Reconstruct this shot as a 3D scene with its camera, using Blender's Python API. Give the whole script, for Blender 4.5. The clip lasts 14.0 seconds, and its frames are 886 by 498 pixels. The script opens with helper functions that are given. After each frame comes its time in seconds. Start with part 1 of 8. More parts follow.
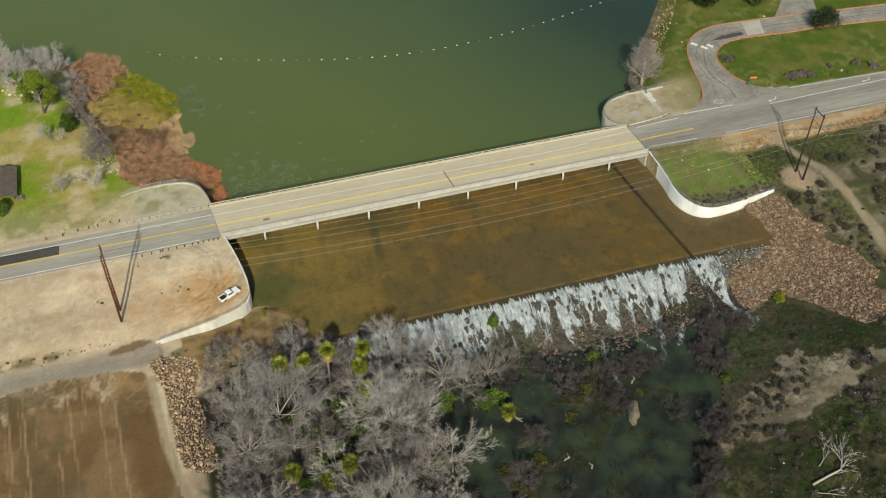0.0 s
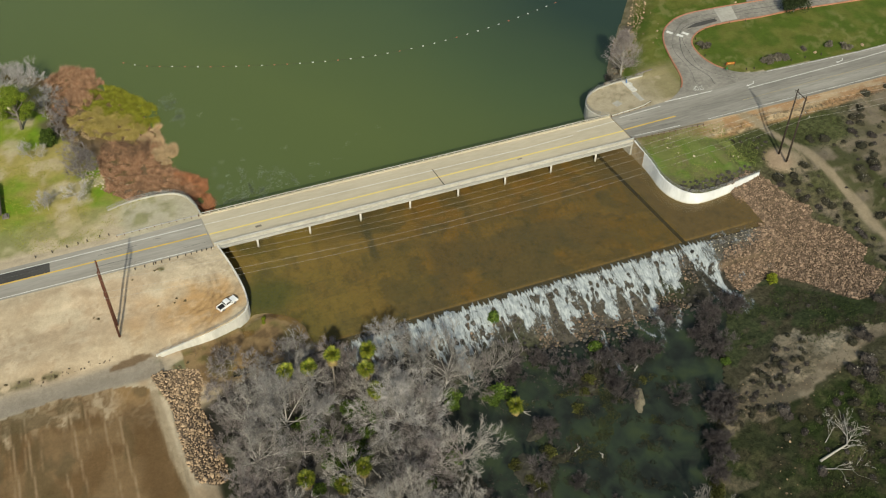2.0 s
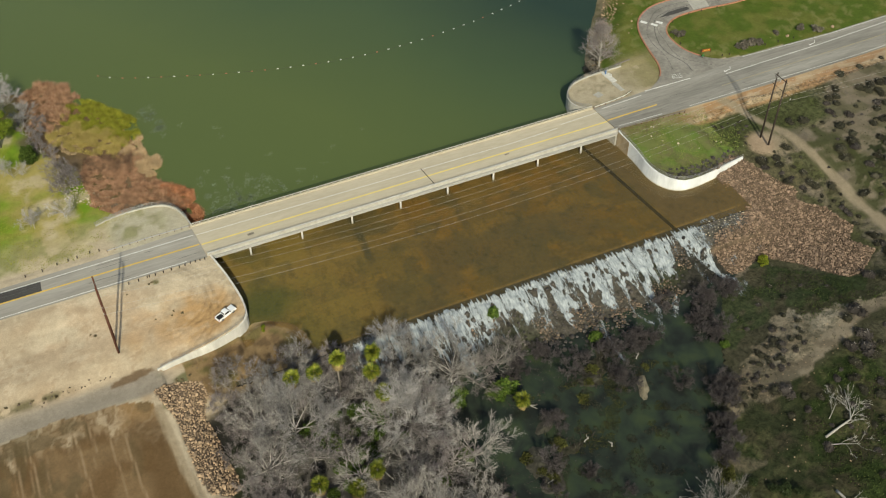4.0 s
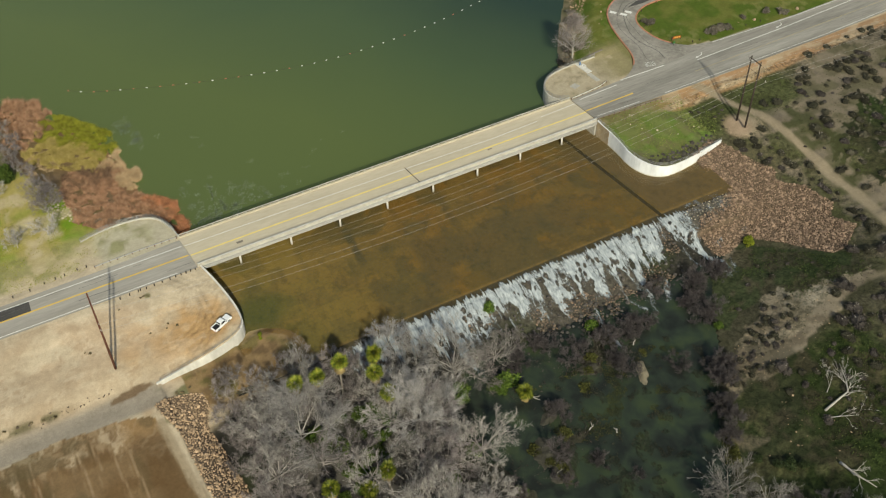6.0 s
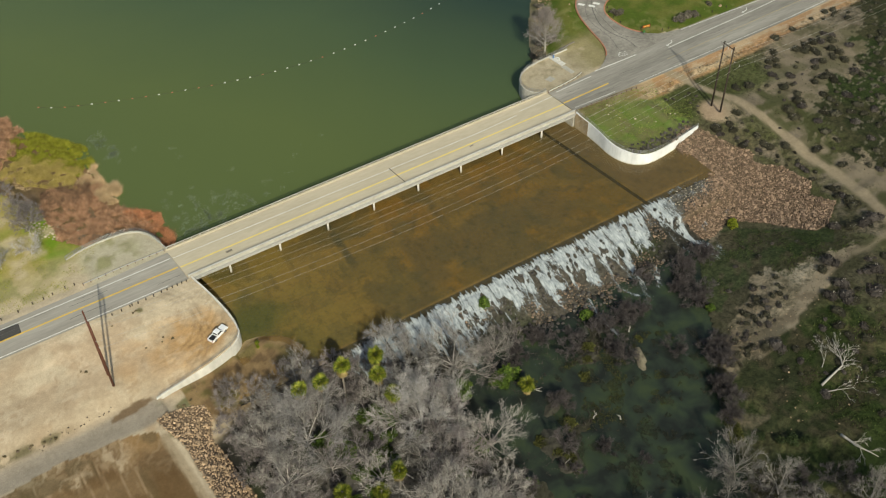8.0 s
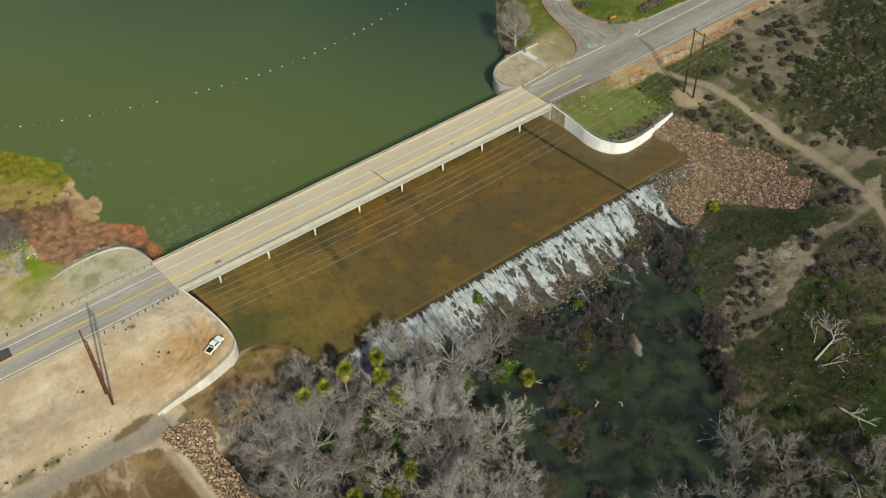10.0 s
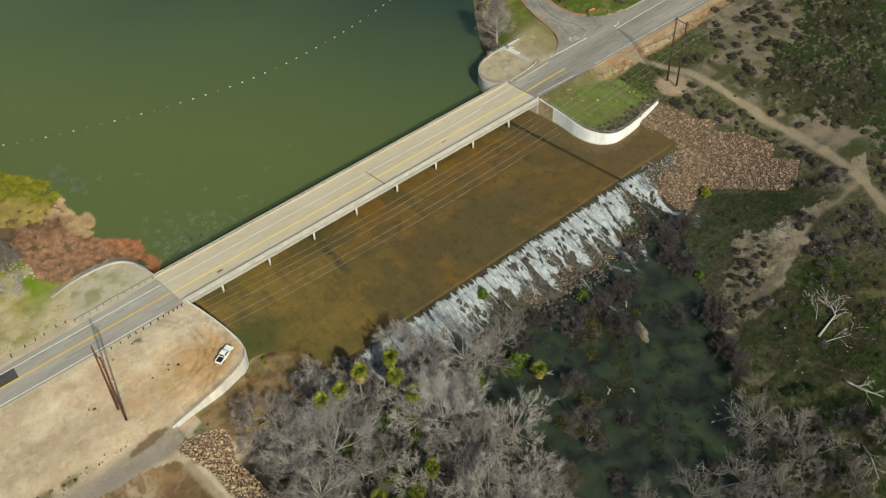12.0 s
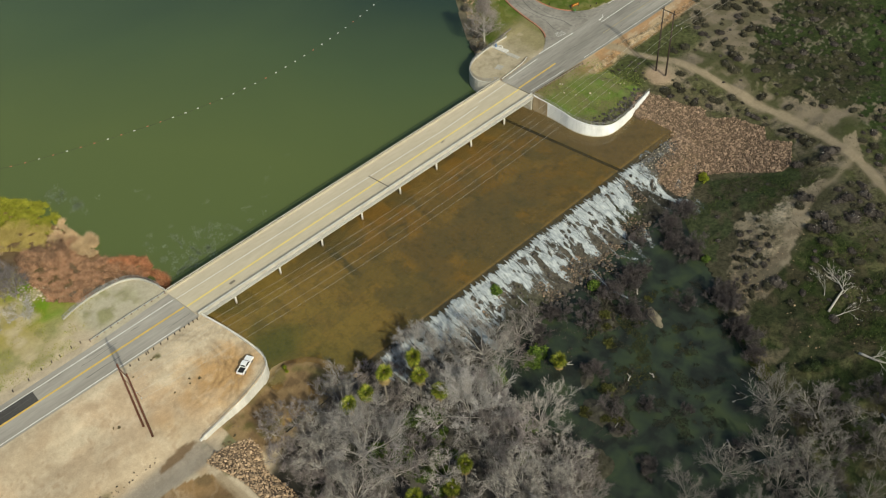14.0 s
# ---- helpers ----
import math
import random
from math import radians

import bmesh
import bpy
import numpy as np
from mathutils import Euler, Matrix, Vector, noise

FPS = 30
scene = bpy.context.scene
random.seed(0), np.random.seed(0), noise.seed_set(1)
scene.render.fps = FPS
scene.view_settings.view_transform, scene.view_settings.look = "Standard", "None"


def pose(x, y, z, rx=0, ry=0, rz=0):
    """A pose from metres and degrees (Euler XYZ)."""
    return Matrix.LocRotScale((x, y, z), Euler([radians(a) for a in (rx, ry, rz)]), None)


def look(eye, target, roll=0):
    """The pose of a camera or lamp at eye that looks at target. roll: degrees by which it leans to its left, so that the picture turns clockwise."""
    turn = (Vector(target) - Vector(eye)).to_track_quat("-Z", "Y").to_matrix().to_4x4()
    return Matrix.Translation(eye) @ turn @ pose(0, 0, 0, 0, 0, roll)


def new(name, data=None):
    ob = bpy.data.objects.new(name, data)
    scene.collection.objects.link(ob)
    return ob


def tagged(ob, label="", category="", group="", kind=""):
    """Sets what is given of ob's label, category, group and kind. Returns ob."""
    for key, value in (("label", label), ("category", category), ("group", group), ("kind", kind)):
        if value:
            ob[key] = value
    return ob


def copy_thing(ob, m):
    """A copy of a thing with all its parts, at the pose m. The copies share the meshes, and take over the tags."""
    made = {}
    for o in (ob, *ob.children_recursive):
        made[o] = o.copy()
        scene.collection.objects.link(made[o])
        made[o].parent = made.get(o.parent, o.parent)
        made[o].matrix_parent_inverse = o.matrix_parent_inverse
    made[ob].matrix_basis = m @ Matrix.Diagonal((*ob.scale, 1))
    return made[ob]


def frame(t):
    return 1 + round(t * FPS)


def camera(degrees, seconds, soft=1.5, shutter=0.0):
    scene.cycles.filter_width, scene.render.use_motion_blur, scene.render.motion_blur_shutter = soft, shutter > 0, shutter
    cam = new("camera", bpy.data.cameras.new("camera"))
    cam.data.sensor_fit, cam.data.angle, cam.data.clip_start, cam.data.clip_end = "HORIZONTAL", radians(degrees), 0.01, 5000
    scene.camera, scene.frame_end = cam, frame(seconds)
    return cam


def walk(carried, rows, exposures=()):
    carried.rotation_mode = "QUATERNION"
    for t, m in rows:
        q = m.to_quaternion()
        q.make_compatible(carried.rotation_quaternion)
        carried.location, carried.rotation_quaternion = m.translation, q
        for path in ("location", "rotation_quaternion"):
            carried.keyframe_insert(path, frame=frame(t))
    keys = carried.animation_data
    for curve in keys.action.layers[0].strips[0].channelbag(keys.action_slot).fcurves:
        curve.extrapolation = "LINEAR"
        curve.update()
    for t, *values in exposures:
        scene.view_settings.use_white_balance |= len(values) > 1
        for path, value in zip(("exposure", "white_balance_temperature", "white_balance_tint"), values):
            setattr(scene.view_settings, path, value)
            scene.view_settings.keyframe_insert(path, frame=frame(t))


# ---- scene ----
cam = camera(47.3, 14.0, 1.15)
PATH = [
    (0, (-0.262, -11.594, 197.3), (0.166, -10.241, 195.89), 0.6),
    (0.5, (-2.65, -10.764, 197.283), (-2.205, -9.417, 195.873), 0.4),
    (1, (-5.06, -9.952, 197.276), (-4.596, -8.612, 195.866), 0.3),
    (1.5, (-7.474, -9.129, 197.269), (-6.99, -7.797, 195.858), 0.2),
    (2, (-9.874, -8.272, 197.246), (-9.37, -6.948, 195.834), 0.1),
    (2.5, (-12.262, -7.4, 197.227), (-11.738, -6.084, 195.815), -0.0),
    (3, (-14.605, -6.479, 197.201), (-14.063, -5.171, 195.789), -0.2),
    (5.5, (-26.212, -1.714, 196.985), (-25.574, -0.451, 195.571), -0.8),
    (6, (-28.552, -0.729, 196.981), (-27.894, 0.523, 195.567), -1.0),
    (6.5, (-30.918, 0.321, 196.989), (-30.241, 1.563, 195.575), -1.1),
    (7, (-33.263, 1.465, 196.997), (-32.567, 2.695, 195.583), -1.2),
    (7.5, (-35.606, 2.729, 197.013), (-34.89, 3.947, 195.599), -1.3),
    (8, (-37.95, 4.102, 197.042), (-37.212, 5.307, 195.626), -1.4),
    (10.5, (-49.977, 11.391, 197.444), (-49.14, 12.526, 196.026), -1.8),
    (11, (-52.549, 12.983, 197.505), (-51.695, 14.105, 196.087), -1.9),
    (11.5, (-55.255, 14.75, 197.568), (-54.384, 15.859, 196.15), -2.1),
    (12, (-58.08, 16.634, 197.633), (-57.193, 17.73, 196.215), -2.2),
    (12.5, (-60.995, 18.561, 197.696), (-60.092, 19.646, 196.28), -2.4),
    (13, (-63.952, 20.489, 197.751), (-63.032, 21.561, 196.335), -2.6),
    (13.5, (-66.928, 22.381, 197.792), (-65.992, 23.441, 196.377), -2.9),
    (14, (-69.952, 24.205, 197.83), (-69.001, 25.254, 196.417), -3.2),
]
walk(cam, [(t, look(eye, target, roll)) for t, eye, target, roll in PATH], [(0, -0.05, 7150, 0), (14, -0.05, 7150, 0)])


# ---- light ----
SUN_EL, SUN_AZ = radians(36.0), math.pi + 0.26
sun_dir = Vector((math.sin(SUN_AZ) * math.cos(SUN_EL), math.cos(SUN_AZ) * math.cos(SUN_EL), math.sin(SUN_EL)))
sun = new("sun", bpy.data.lights.new("sun", "SUN"))
sun.data.energy, sun.data.angle, sun.data.color = 4.0, radians(1.2), (1.0, 0.95, 0.87)
sun.matrix_world = look(sun_dir * 400, (0, 0, 0))
world = bpy.data.worlds.new("sky")
scene.world = world
world.use_nodes = True
sky = world.node_tree.nodes.new("ShaderNodeTexSky")
sky.sky_type, sky.sun_disc, sky.sun_elevation, sky.sun_rotation = "NISHITA", False, SUN_EL, SUN_AZ
sky.air_density, sky.dust_density = 1.0, 2.0
world.node_tree.links.new(sky.outputs[0], world.node_tree.nodes["Background"].inputs[0])
world.node_tree.nodes["Background"].inputs[1].default_value = 0.12


# ---- materials ----
def material(name):
    m = bpy.data.materials.new(name)
    m.use_nodes = True
    return m, m.node_tree.nodes, m.node_tree.links, m.node_tree.nodes["Principled BSDF"]


def grain(nodes, links, scale, detail=4.0, rough=0.6, stretch=(1, 1, 1), coords="Object", distort=0.0):
    tc, mp, nz = nodes.new("ShaderNodeTexCoord"), nodes.new("ShaderNodeMapping"), nodes.new("ShaderNodeTexNoise")
    mp.inputs["Scale"].default_value = stretch
    nz.inputs["Scale"].default_value, nz.inputs["Detail"].default_value = scale, detail
    nz.inputs["Roughness"].default_value, nz.inputs["Distortion"].default_value = rough, distort
    links.new(tc.outputs[coords], mp.inputs[0])
    links.new(mp.outputs[0], nz.inputs["Vector"])
    return nz.outputs["Fac"]


def ramp(nodes, links, fac, stops):
    r = nodes.new("ShaderNodeValToRGB")
    els = r.color_ramp.elements
    while len(els) < len(stops):
        els.new(0.5)
    for e, (p, c) in zip(els, stops):
        e.position, e.color = p, (*c, 1)
    links.new(fac, r.inputs[0])
    return r.outputs[0]


def blend(nodes, links, kind, fac, a, b):
    m = nodes.new("ShaderNodeMix")
    m.data_type, m.blend_type = "RGBA", kind
    for sock, v in ((m.inputs[0], fac), (m.inputs[6], a), (m.inputs[7], b)):
        if isinstance(v, (int, float)):
            sock.default_value = v
        elif isinstance(v, tuple):
            sock.default_value = (*v, 1)
        else:
            links.new(v, sock)
    return m.outputs[2]


def maths(nodes, links, kind, a, b=0.0, clamp=False):
    m = nodes.new("ShaderNodeMath")
    m.operation, m.use_clamp = kind, clamp
    for sock, v in zip(m.inputs, (a, b)):
        if isinstance(v, (int, float)):
            sock.default_value = v
        else:
            links.new(v, sock)
    return m.outputs[0]


def bump(nodes, links, bsdf, height, strength, distance):
    b = nodes.new("ShaderNodeBump")
    b.inputs["Strength"].default_value, b.inputs["Distance"].default_value = strength, distance
    links.new(height, b.inputs["Height"])
    links.new(b.outputs[0], bsdf.inputs["Normal"])


def surface(name, dark, light, scale=1.5, rough=0.85, big=0.12, spread=0.35, relief=0.3, metal=0.0, stretch=(1, 1, 1), per_object=0.0, per_island=0.0, coords="Object"):
    """A weathered surface: fine grain between two tones, broad stains, relief."""
    m, nodes, links, bsdf = material(name)
    fine = grain(nodes, links, scale, 5, 0.65, stretch, coords)
    col = ramp(nodes, links, fine, [(0.3, dark), (0.7, light)])
    stain = grain(nodes, links, scale * big, 4, 0.6, stretch, coords)
    tone = ramp(nodes, links, stain, [(0.3, (1 - spread,) * 3), (0.7, (1 + spread * 0.35,) * 3)])
    col = blend(nodes, links, "MULTIPLY", 1.0, col, tone)
    if per_object:
        info = nodes.new("ShaderNodeObjectInfo")
        v = ramp(nodes, links, info.outputs["Random"], [(0.0, (1 - per_object,) * 3), (1.0, (1 + per_object,) * 3)])
        col = blend(nodes, links, "MULTIPLY", 1.0, col, v)
    if per_island:
        geo = nodes.new("ShaderNodeNewGeometry")
        v = ramp(nodes, links, geo.outputs["Random Per Island"], [(0.0, (1 - per_island,) * 3), (1.0, (1 + per_island,) * 3)])
        col = blend(nodes, links, "MULTIPLY", 1.0, col, v)
    links.new(col, bsdf.inputs["Base Color"])
    bsdf.inputs["Roughness"].default_value, bsdf.inputs["Metallic"].default_value = rough, metal
    bsdf.inputs["Specular IOR Level"].default_value = 0.25
    if relief:
        bump(nodes, links, bsdf, fine, relief, 0.05)
    return m


def leafy(name, stops, rough=0.75, coords_scale=0.25, mottle=0.3):
    """Foliage: tone by leaf, by plant and by patch."""
    m, nodes, links, bsdf = material(name)
    geo, info = nodes.new("ShaderNodeNewGeometry"), nodes.new("ShaderNodeObjectInfo")
    col = ramp(nodes, links, geo.outputs["Random Per Island"], stops)
    v = ramp(nodes, links, info.outputs["Random"], [(0.0, (0.72,) * 3), (1.0, (1.25,) * 3)])
    col = blend(nodes, links, "MULTIPLY", 1.0, col, v)
    patch = ramp(nodes, links, grain(nodes, links, coords_scale, 3), [(0.3, (1 - mottle,) * 3), (0.7, (1 + 0.7 * mottle,) * 3)])
    col = blend(nodes, links, "MULTIPLY", 1.0, col, patch)
    links.new(col, bsdf.inputs["Base Color"])
    bsdf.inputs["Roughness"].default_value = rough
    bsdf.inputs["Specular IOR Level"].default_value = 0.15
    return m


def painted(name, col, rough=0.5, metal=0.0, wear=0.25, scale=3.0):
    return surface(name, tuple(c * (1 - wear) for c in col), col, scale, rough, 0.2, wear * 0.6, 0.08, metal)


concrete = surface("weathered concrete", (0.38, 0.36, 0.31), (0.50, 0.475, 0.42), 1.2, 0.9, 0.15, 0.25, 0.25)
concrete_deck = surface("tan concrete deck", (0.46, 0.40, 0.295), (0.54, 0.475, 0.36), 0.9, 0.9, 0.1, 0.12, 0.15, stretch=(0.25, 1, 1))
concrete_pale = surface("pale limewashed concrete", (0.55, 0.53, 0.48), (0.70, 0.68, 0.63), 0.8, 0.9, 0.2, 0.3, 0.2, stretch=(1, 1, 0.3))
concrete_white = surface("whitewashed concrete", (0.64, 0.65, 0.655), (0.78, 0.79, 0.795), 0.8, 0.95, 0.2, 0.2, 0.15, stretch=(1, 1, 0.3))
barrier_mat = surface("grey-white concrete barrier", (0.36, 0.352, 0.322), (0.45, 0.442, 0.408), 0.8, 0.85, 0.2, 0.2, 0.15, stretch=(0.3, 1, 1))
rail_paint = surface("pale painted rail", (0.50, 0.49, 0.45), (0.62, 0.61, 0.57), 1.0, 0.6, 0.2, 0.2, 0.1)
asphalt = surface("worn grey asphalt", (0.31, 0.288, 0.25), (0.40, 0.373, 0.325), 1.6, 0.92, 0.08, 0.3, 0.2, stretch=(0.12, 1, 1))
asphalt_east = surface("tyre-streaked grey asphalt", (0.245, 0.230, 0.200), (0.365, 0.342, 0.300), 1.6, 0.92, 0.10, 0.35, 0.2, stretch=(0.10, 1, 1))
asphalt_side = surface("cracked park road asphalt", (0.22, 0.205, 0.178), (0.35, 0.325, 0.28), 0.8, 0.92, 0.15, 0.35, 0.2)
asphalt_new = surface("fresh dark asphalt", (0.055, 0.053, 0.05), (0.085, 0.08, 0.075), 2.0, 0.9, 0.1, 0.2, 0.2)
line_yellow = painted("yellow road paint", (0.74, 0.50, 0.12), 0.7, 0, 0.2, 1.0)
line_pale_yellow = painted("sun-faded yellow road paint", (0.80, 0.64, 0.20), 0.7, 0, 0.15, 1.0)
line_faint = painted("worn tan-yellow road paint", (0.48, 0.40, 0.235), 0.8, 0, 0.3, 1.0)
line_white = painted("white road paint", (0.78, 0.77, 0.72), 0.7, 0, 0.2, 1.0)
curb_red = painted("red kerb paint", (0.52, 0.24, 0.15), 0.7, 0, 0.35, 0.8)
steel = surface("galvanised steel", (0.30, 0.30, 0.29), (0.40, 0.40, 0.39), 2, 0.5, 0.2, 0.2, 0.05, 0.6)
dark_steel = painted("dark post", (0.05, 0.045, 0.04), 0.7, 0, 0.3)
wood_pole = surface("creosoted pole wood", (0.085, 0.035, 0.022), (0.15, 0.062, 0.04), 2, 0.85, 0.3, 0.3, 0.3, stretch=(1, 1, 0.1))
wood_dark = surface("dark weathered pole wood", (0.035, 0.026, 0.02), (0.07, 0.052, 0.042), 2, 0.85, 0.3, 0.3, 0.3, stretch=(1, 1, 0.1))
wood_grey = surface("grey weathered timber", (0.16, 0.14, 0.12), (0.26, 0.23, 0.2), 2, 0.9, 0.2, 0.3, 0.2)
wire_metal = painted("aluminium conductor", (0.42, 0.40, 0.36), 0.5, 0.0, 0.1)


# ---- number fields for the land ----
def step(a, b, v):
    t = np.clip((v - a) / (b - a), 0, 1)
    return t * t * (3 - 2 * t)


def field_noise(x, y, size, seed, octaves=4):
    total, amp, norm = 0.0, 1.0, 0.0
    for k in range(octaves):
        table = np.random.RandomState(seed + k).rand(256, 256)
        u, v = x / size + 71.3 * k, y / size + 13.7 * k
        i, j = np.floor(u).astype(int), np.floor(v).astype(int)
        fu, fv = step(0, 1, u - i), step(0, 1, v - j)
        g = lambda a, b: table[(i + a) % 256, (j + b) % 256]
        total = total + amp * ((g(0, 0) * (1 - fu) + g(1, 0) * fu) * (1 - fv) + (g(0, 1) * (1 - fu) + g(1, 1) * fu) * fv)
        norm, amp, size = norm + amp, amp * 0.5, size * 0.5
    return total / norm


def inside(x, y, poly):
    hit = np.zeros(np.shape(x), bool)
    for (ax, ay), (bx, by) in zip(poly, poly[1:] + poly[:1]):
        if ay != by:
            hit ^= ((ay > y) != (by > y)) & (x < (bx - ax) * (y - ay) / (by - ay) + ax)
    return hit


def near(x, y, line):
    """Distance to a polyline, and the nearest place on it."""
    best, px, py = np.full(np.shape(x), 1e9), np.zeros(np.shape(x)), np.zeros(np.shape(x))
    for (ax, ay), (bx, by) in zip(line, line[1:]):
        dx, dy = bx - ax, by - ay
        t = np.clip(((x - ax) * dx + (y - ay) * dy) / (dx * dx + dy * dy), 0, 1)
        qx, qy = ax + t * dx, ay + t * dy
        d = np.hypot(x - qx, y - qy)
        closer = d < best
        best, px, py = np.where(closer, d, best), np.where(closer, qx, px), np.where(closer, qy, py)
    return best, px, py


def smooth_line(points, rounds=2):
    for _ in range(rounds):
        out = [points[0]]
        for (ax, ay), (bx, by) in zip(points, points[1:]):
            out += [(ax * 0.75 + bx * 0.25, ay * 0.75 + by * 0.25), (ax * 0.25 + bx * 0.75, ay * 0.25 + by * 0.75)]
        points = out + [points[-1]]
    return points


LAKE, POOL, RIVER = -5.0, -5.55, -11.2
CREST = 158.5
WALL_NW = smooth_line([(-24, 226), (-18, 227.8), (-7, 227.6), (-2, 224.8), (0.2, 218.5), (0.8, 214.3)])
WALL_SW = smooth_line([(2.6, 200.0), (4.8, 191), (6.2, 181), (5.4, 174.8), (-2, 171.9), (-20, 169.2)])
WALL_SE = smooth_line([(132.9, 200.2), (133.6, 191), (132.9, 181.5), (136.4, 174.6), (143, 172.6), (163, 176.2)])
WALL_NE = smooth_line([(131.2, 214.3), (127.6, 216), (126.3, 221), (130, 227), (138, 229.6), (152, 230)])
EDGE_W, EDGE_E = WALL_NW + WALL_SW, WALL_NE[::-1] + WALL_SE
SHORE_W = [(1, 216), (2, 228), (-2, 240), (-4, 255), (-6, 270), (-10, 284), (-20, 296), (-32, 305), (-50, 315), (-80, 330), (-400, 470)]
SHORE_E = [(132, 226), (141, 234), (147, 245), (157, 259), (168, 273), (180, 291), (192, 315), (205, 350), (300, 600)]
TOE = [(158, 146), (140, 143), (129, 137), (119, 124), (108, 108), (97, 92), (82, 68), (60, 20), (20, -80)]
STREAM = [(112, 134), (108, 122), (98, 113), (88, 105), (76, 99), (62, 92), (48, 86), (30, 70)]
PATH_E = smooth_line([(172, 201), (175.4, 197.6), (177.8, 188.4), (182.3, 180), (183.4, 169), (184, 158), (183.6, 147), (183.8, 136.5), (182.2, 125.7), (179.5, 117), (177.5, 109.7), (175, 104.5), (171.7, 99), (163, 84), (156, 66), (150, 30)])
SPUR = [(177, 110.8), (170.6, 110.4), (165.7, 110), (158.8, 111.3), (155, 110.7), (147.4, 109.4), (138.6, 107.9), (134.6, 105), (125.8, 104.2), (120, 105)]
TAN_E = [(184, 181), (194, 176), (203, 186), (212, 190), (218, 194.5), (236, 195), (247, 184), (238, 176), (226, 170), (212, 166), (199, 160), (192, 153), (189, 140), (192, 132), (203, 122), (192, 115), (179, 109), (181, 124), (183, 140), (184, 168)]
BANK_SAND = [(107, 102.5), (112.5, 110.5), (120, 113.5), (127, 117), (134, 122.5), (141, 122), (145.5, 118), (153, 116), (164, 113.5), (163, 110.5), (155, 109.4), (144.5, 106.6), (136.4, 104.6), (125.5, 101.4), (116, 101.5)]
SAND_LOW = [(97, 93), (101.6, 91), (105.5, 87), (100.6, 86.5), (96, 89)]
GREEN_TOE = [(146, 143), (152, 136), (160, 128), (165, 122), (157, 117), (143, 121.5), (130, 123), (120, 119), (115, 125), (122, 136), (132, 140), (139, 141)]
RIPRAP_E = [(160, 178.6), (163.2, 177.4), (167, 169), (172.2, 160.4), (170, 157.8), (171.5, 155), (175.4, 151), (177, 140.5), (172.6, 137), (175.3, 129.8), (166.2, 124.6), (161.4, 124.4), (155.5, 137), (149, 143.8), (145.7, 144), (139.6, 141.9), (136.4, 142), (135, 147), (136.2, 152.3), (138, 154.4), (146, 155.4), (152, 159), (151, 166), (150, 174.2)]
RIPRAP_W = [(-22.6, 163.6), (-17.6, 164.4), (-10.9, 162.4), (-10.4, 159), (-12.8, 153.8), (-11.6, 149), (-11.3, 142), (-10.4, 137), (-9.9, 132), (-13, 129.4), (-17.4, 129.8), (-18.8, 136), (-19, 144.5), (-19.4, 153.4)]
FIELD = [(-400, 163.5), (-58, 163), (-45, 164.5), (-31, 163), (-23.5, 161), (-22.5, 152), (-21.5, 138), (-18.5, 121), (-14, 60), (-400, 20)]
LAWN_E = [(177, 226), (182, 220), (192, 218), (227, 216), (330, 213), (330, 238), (247, 243), (221, 246), (195, 247), (184, 246), (178, 241)]


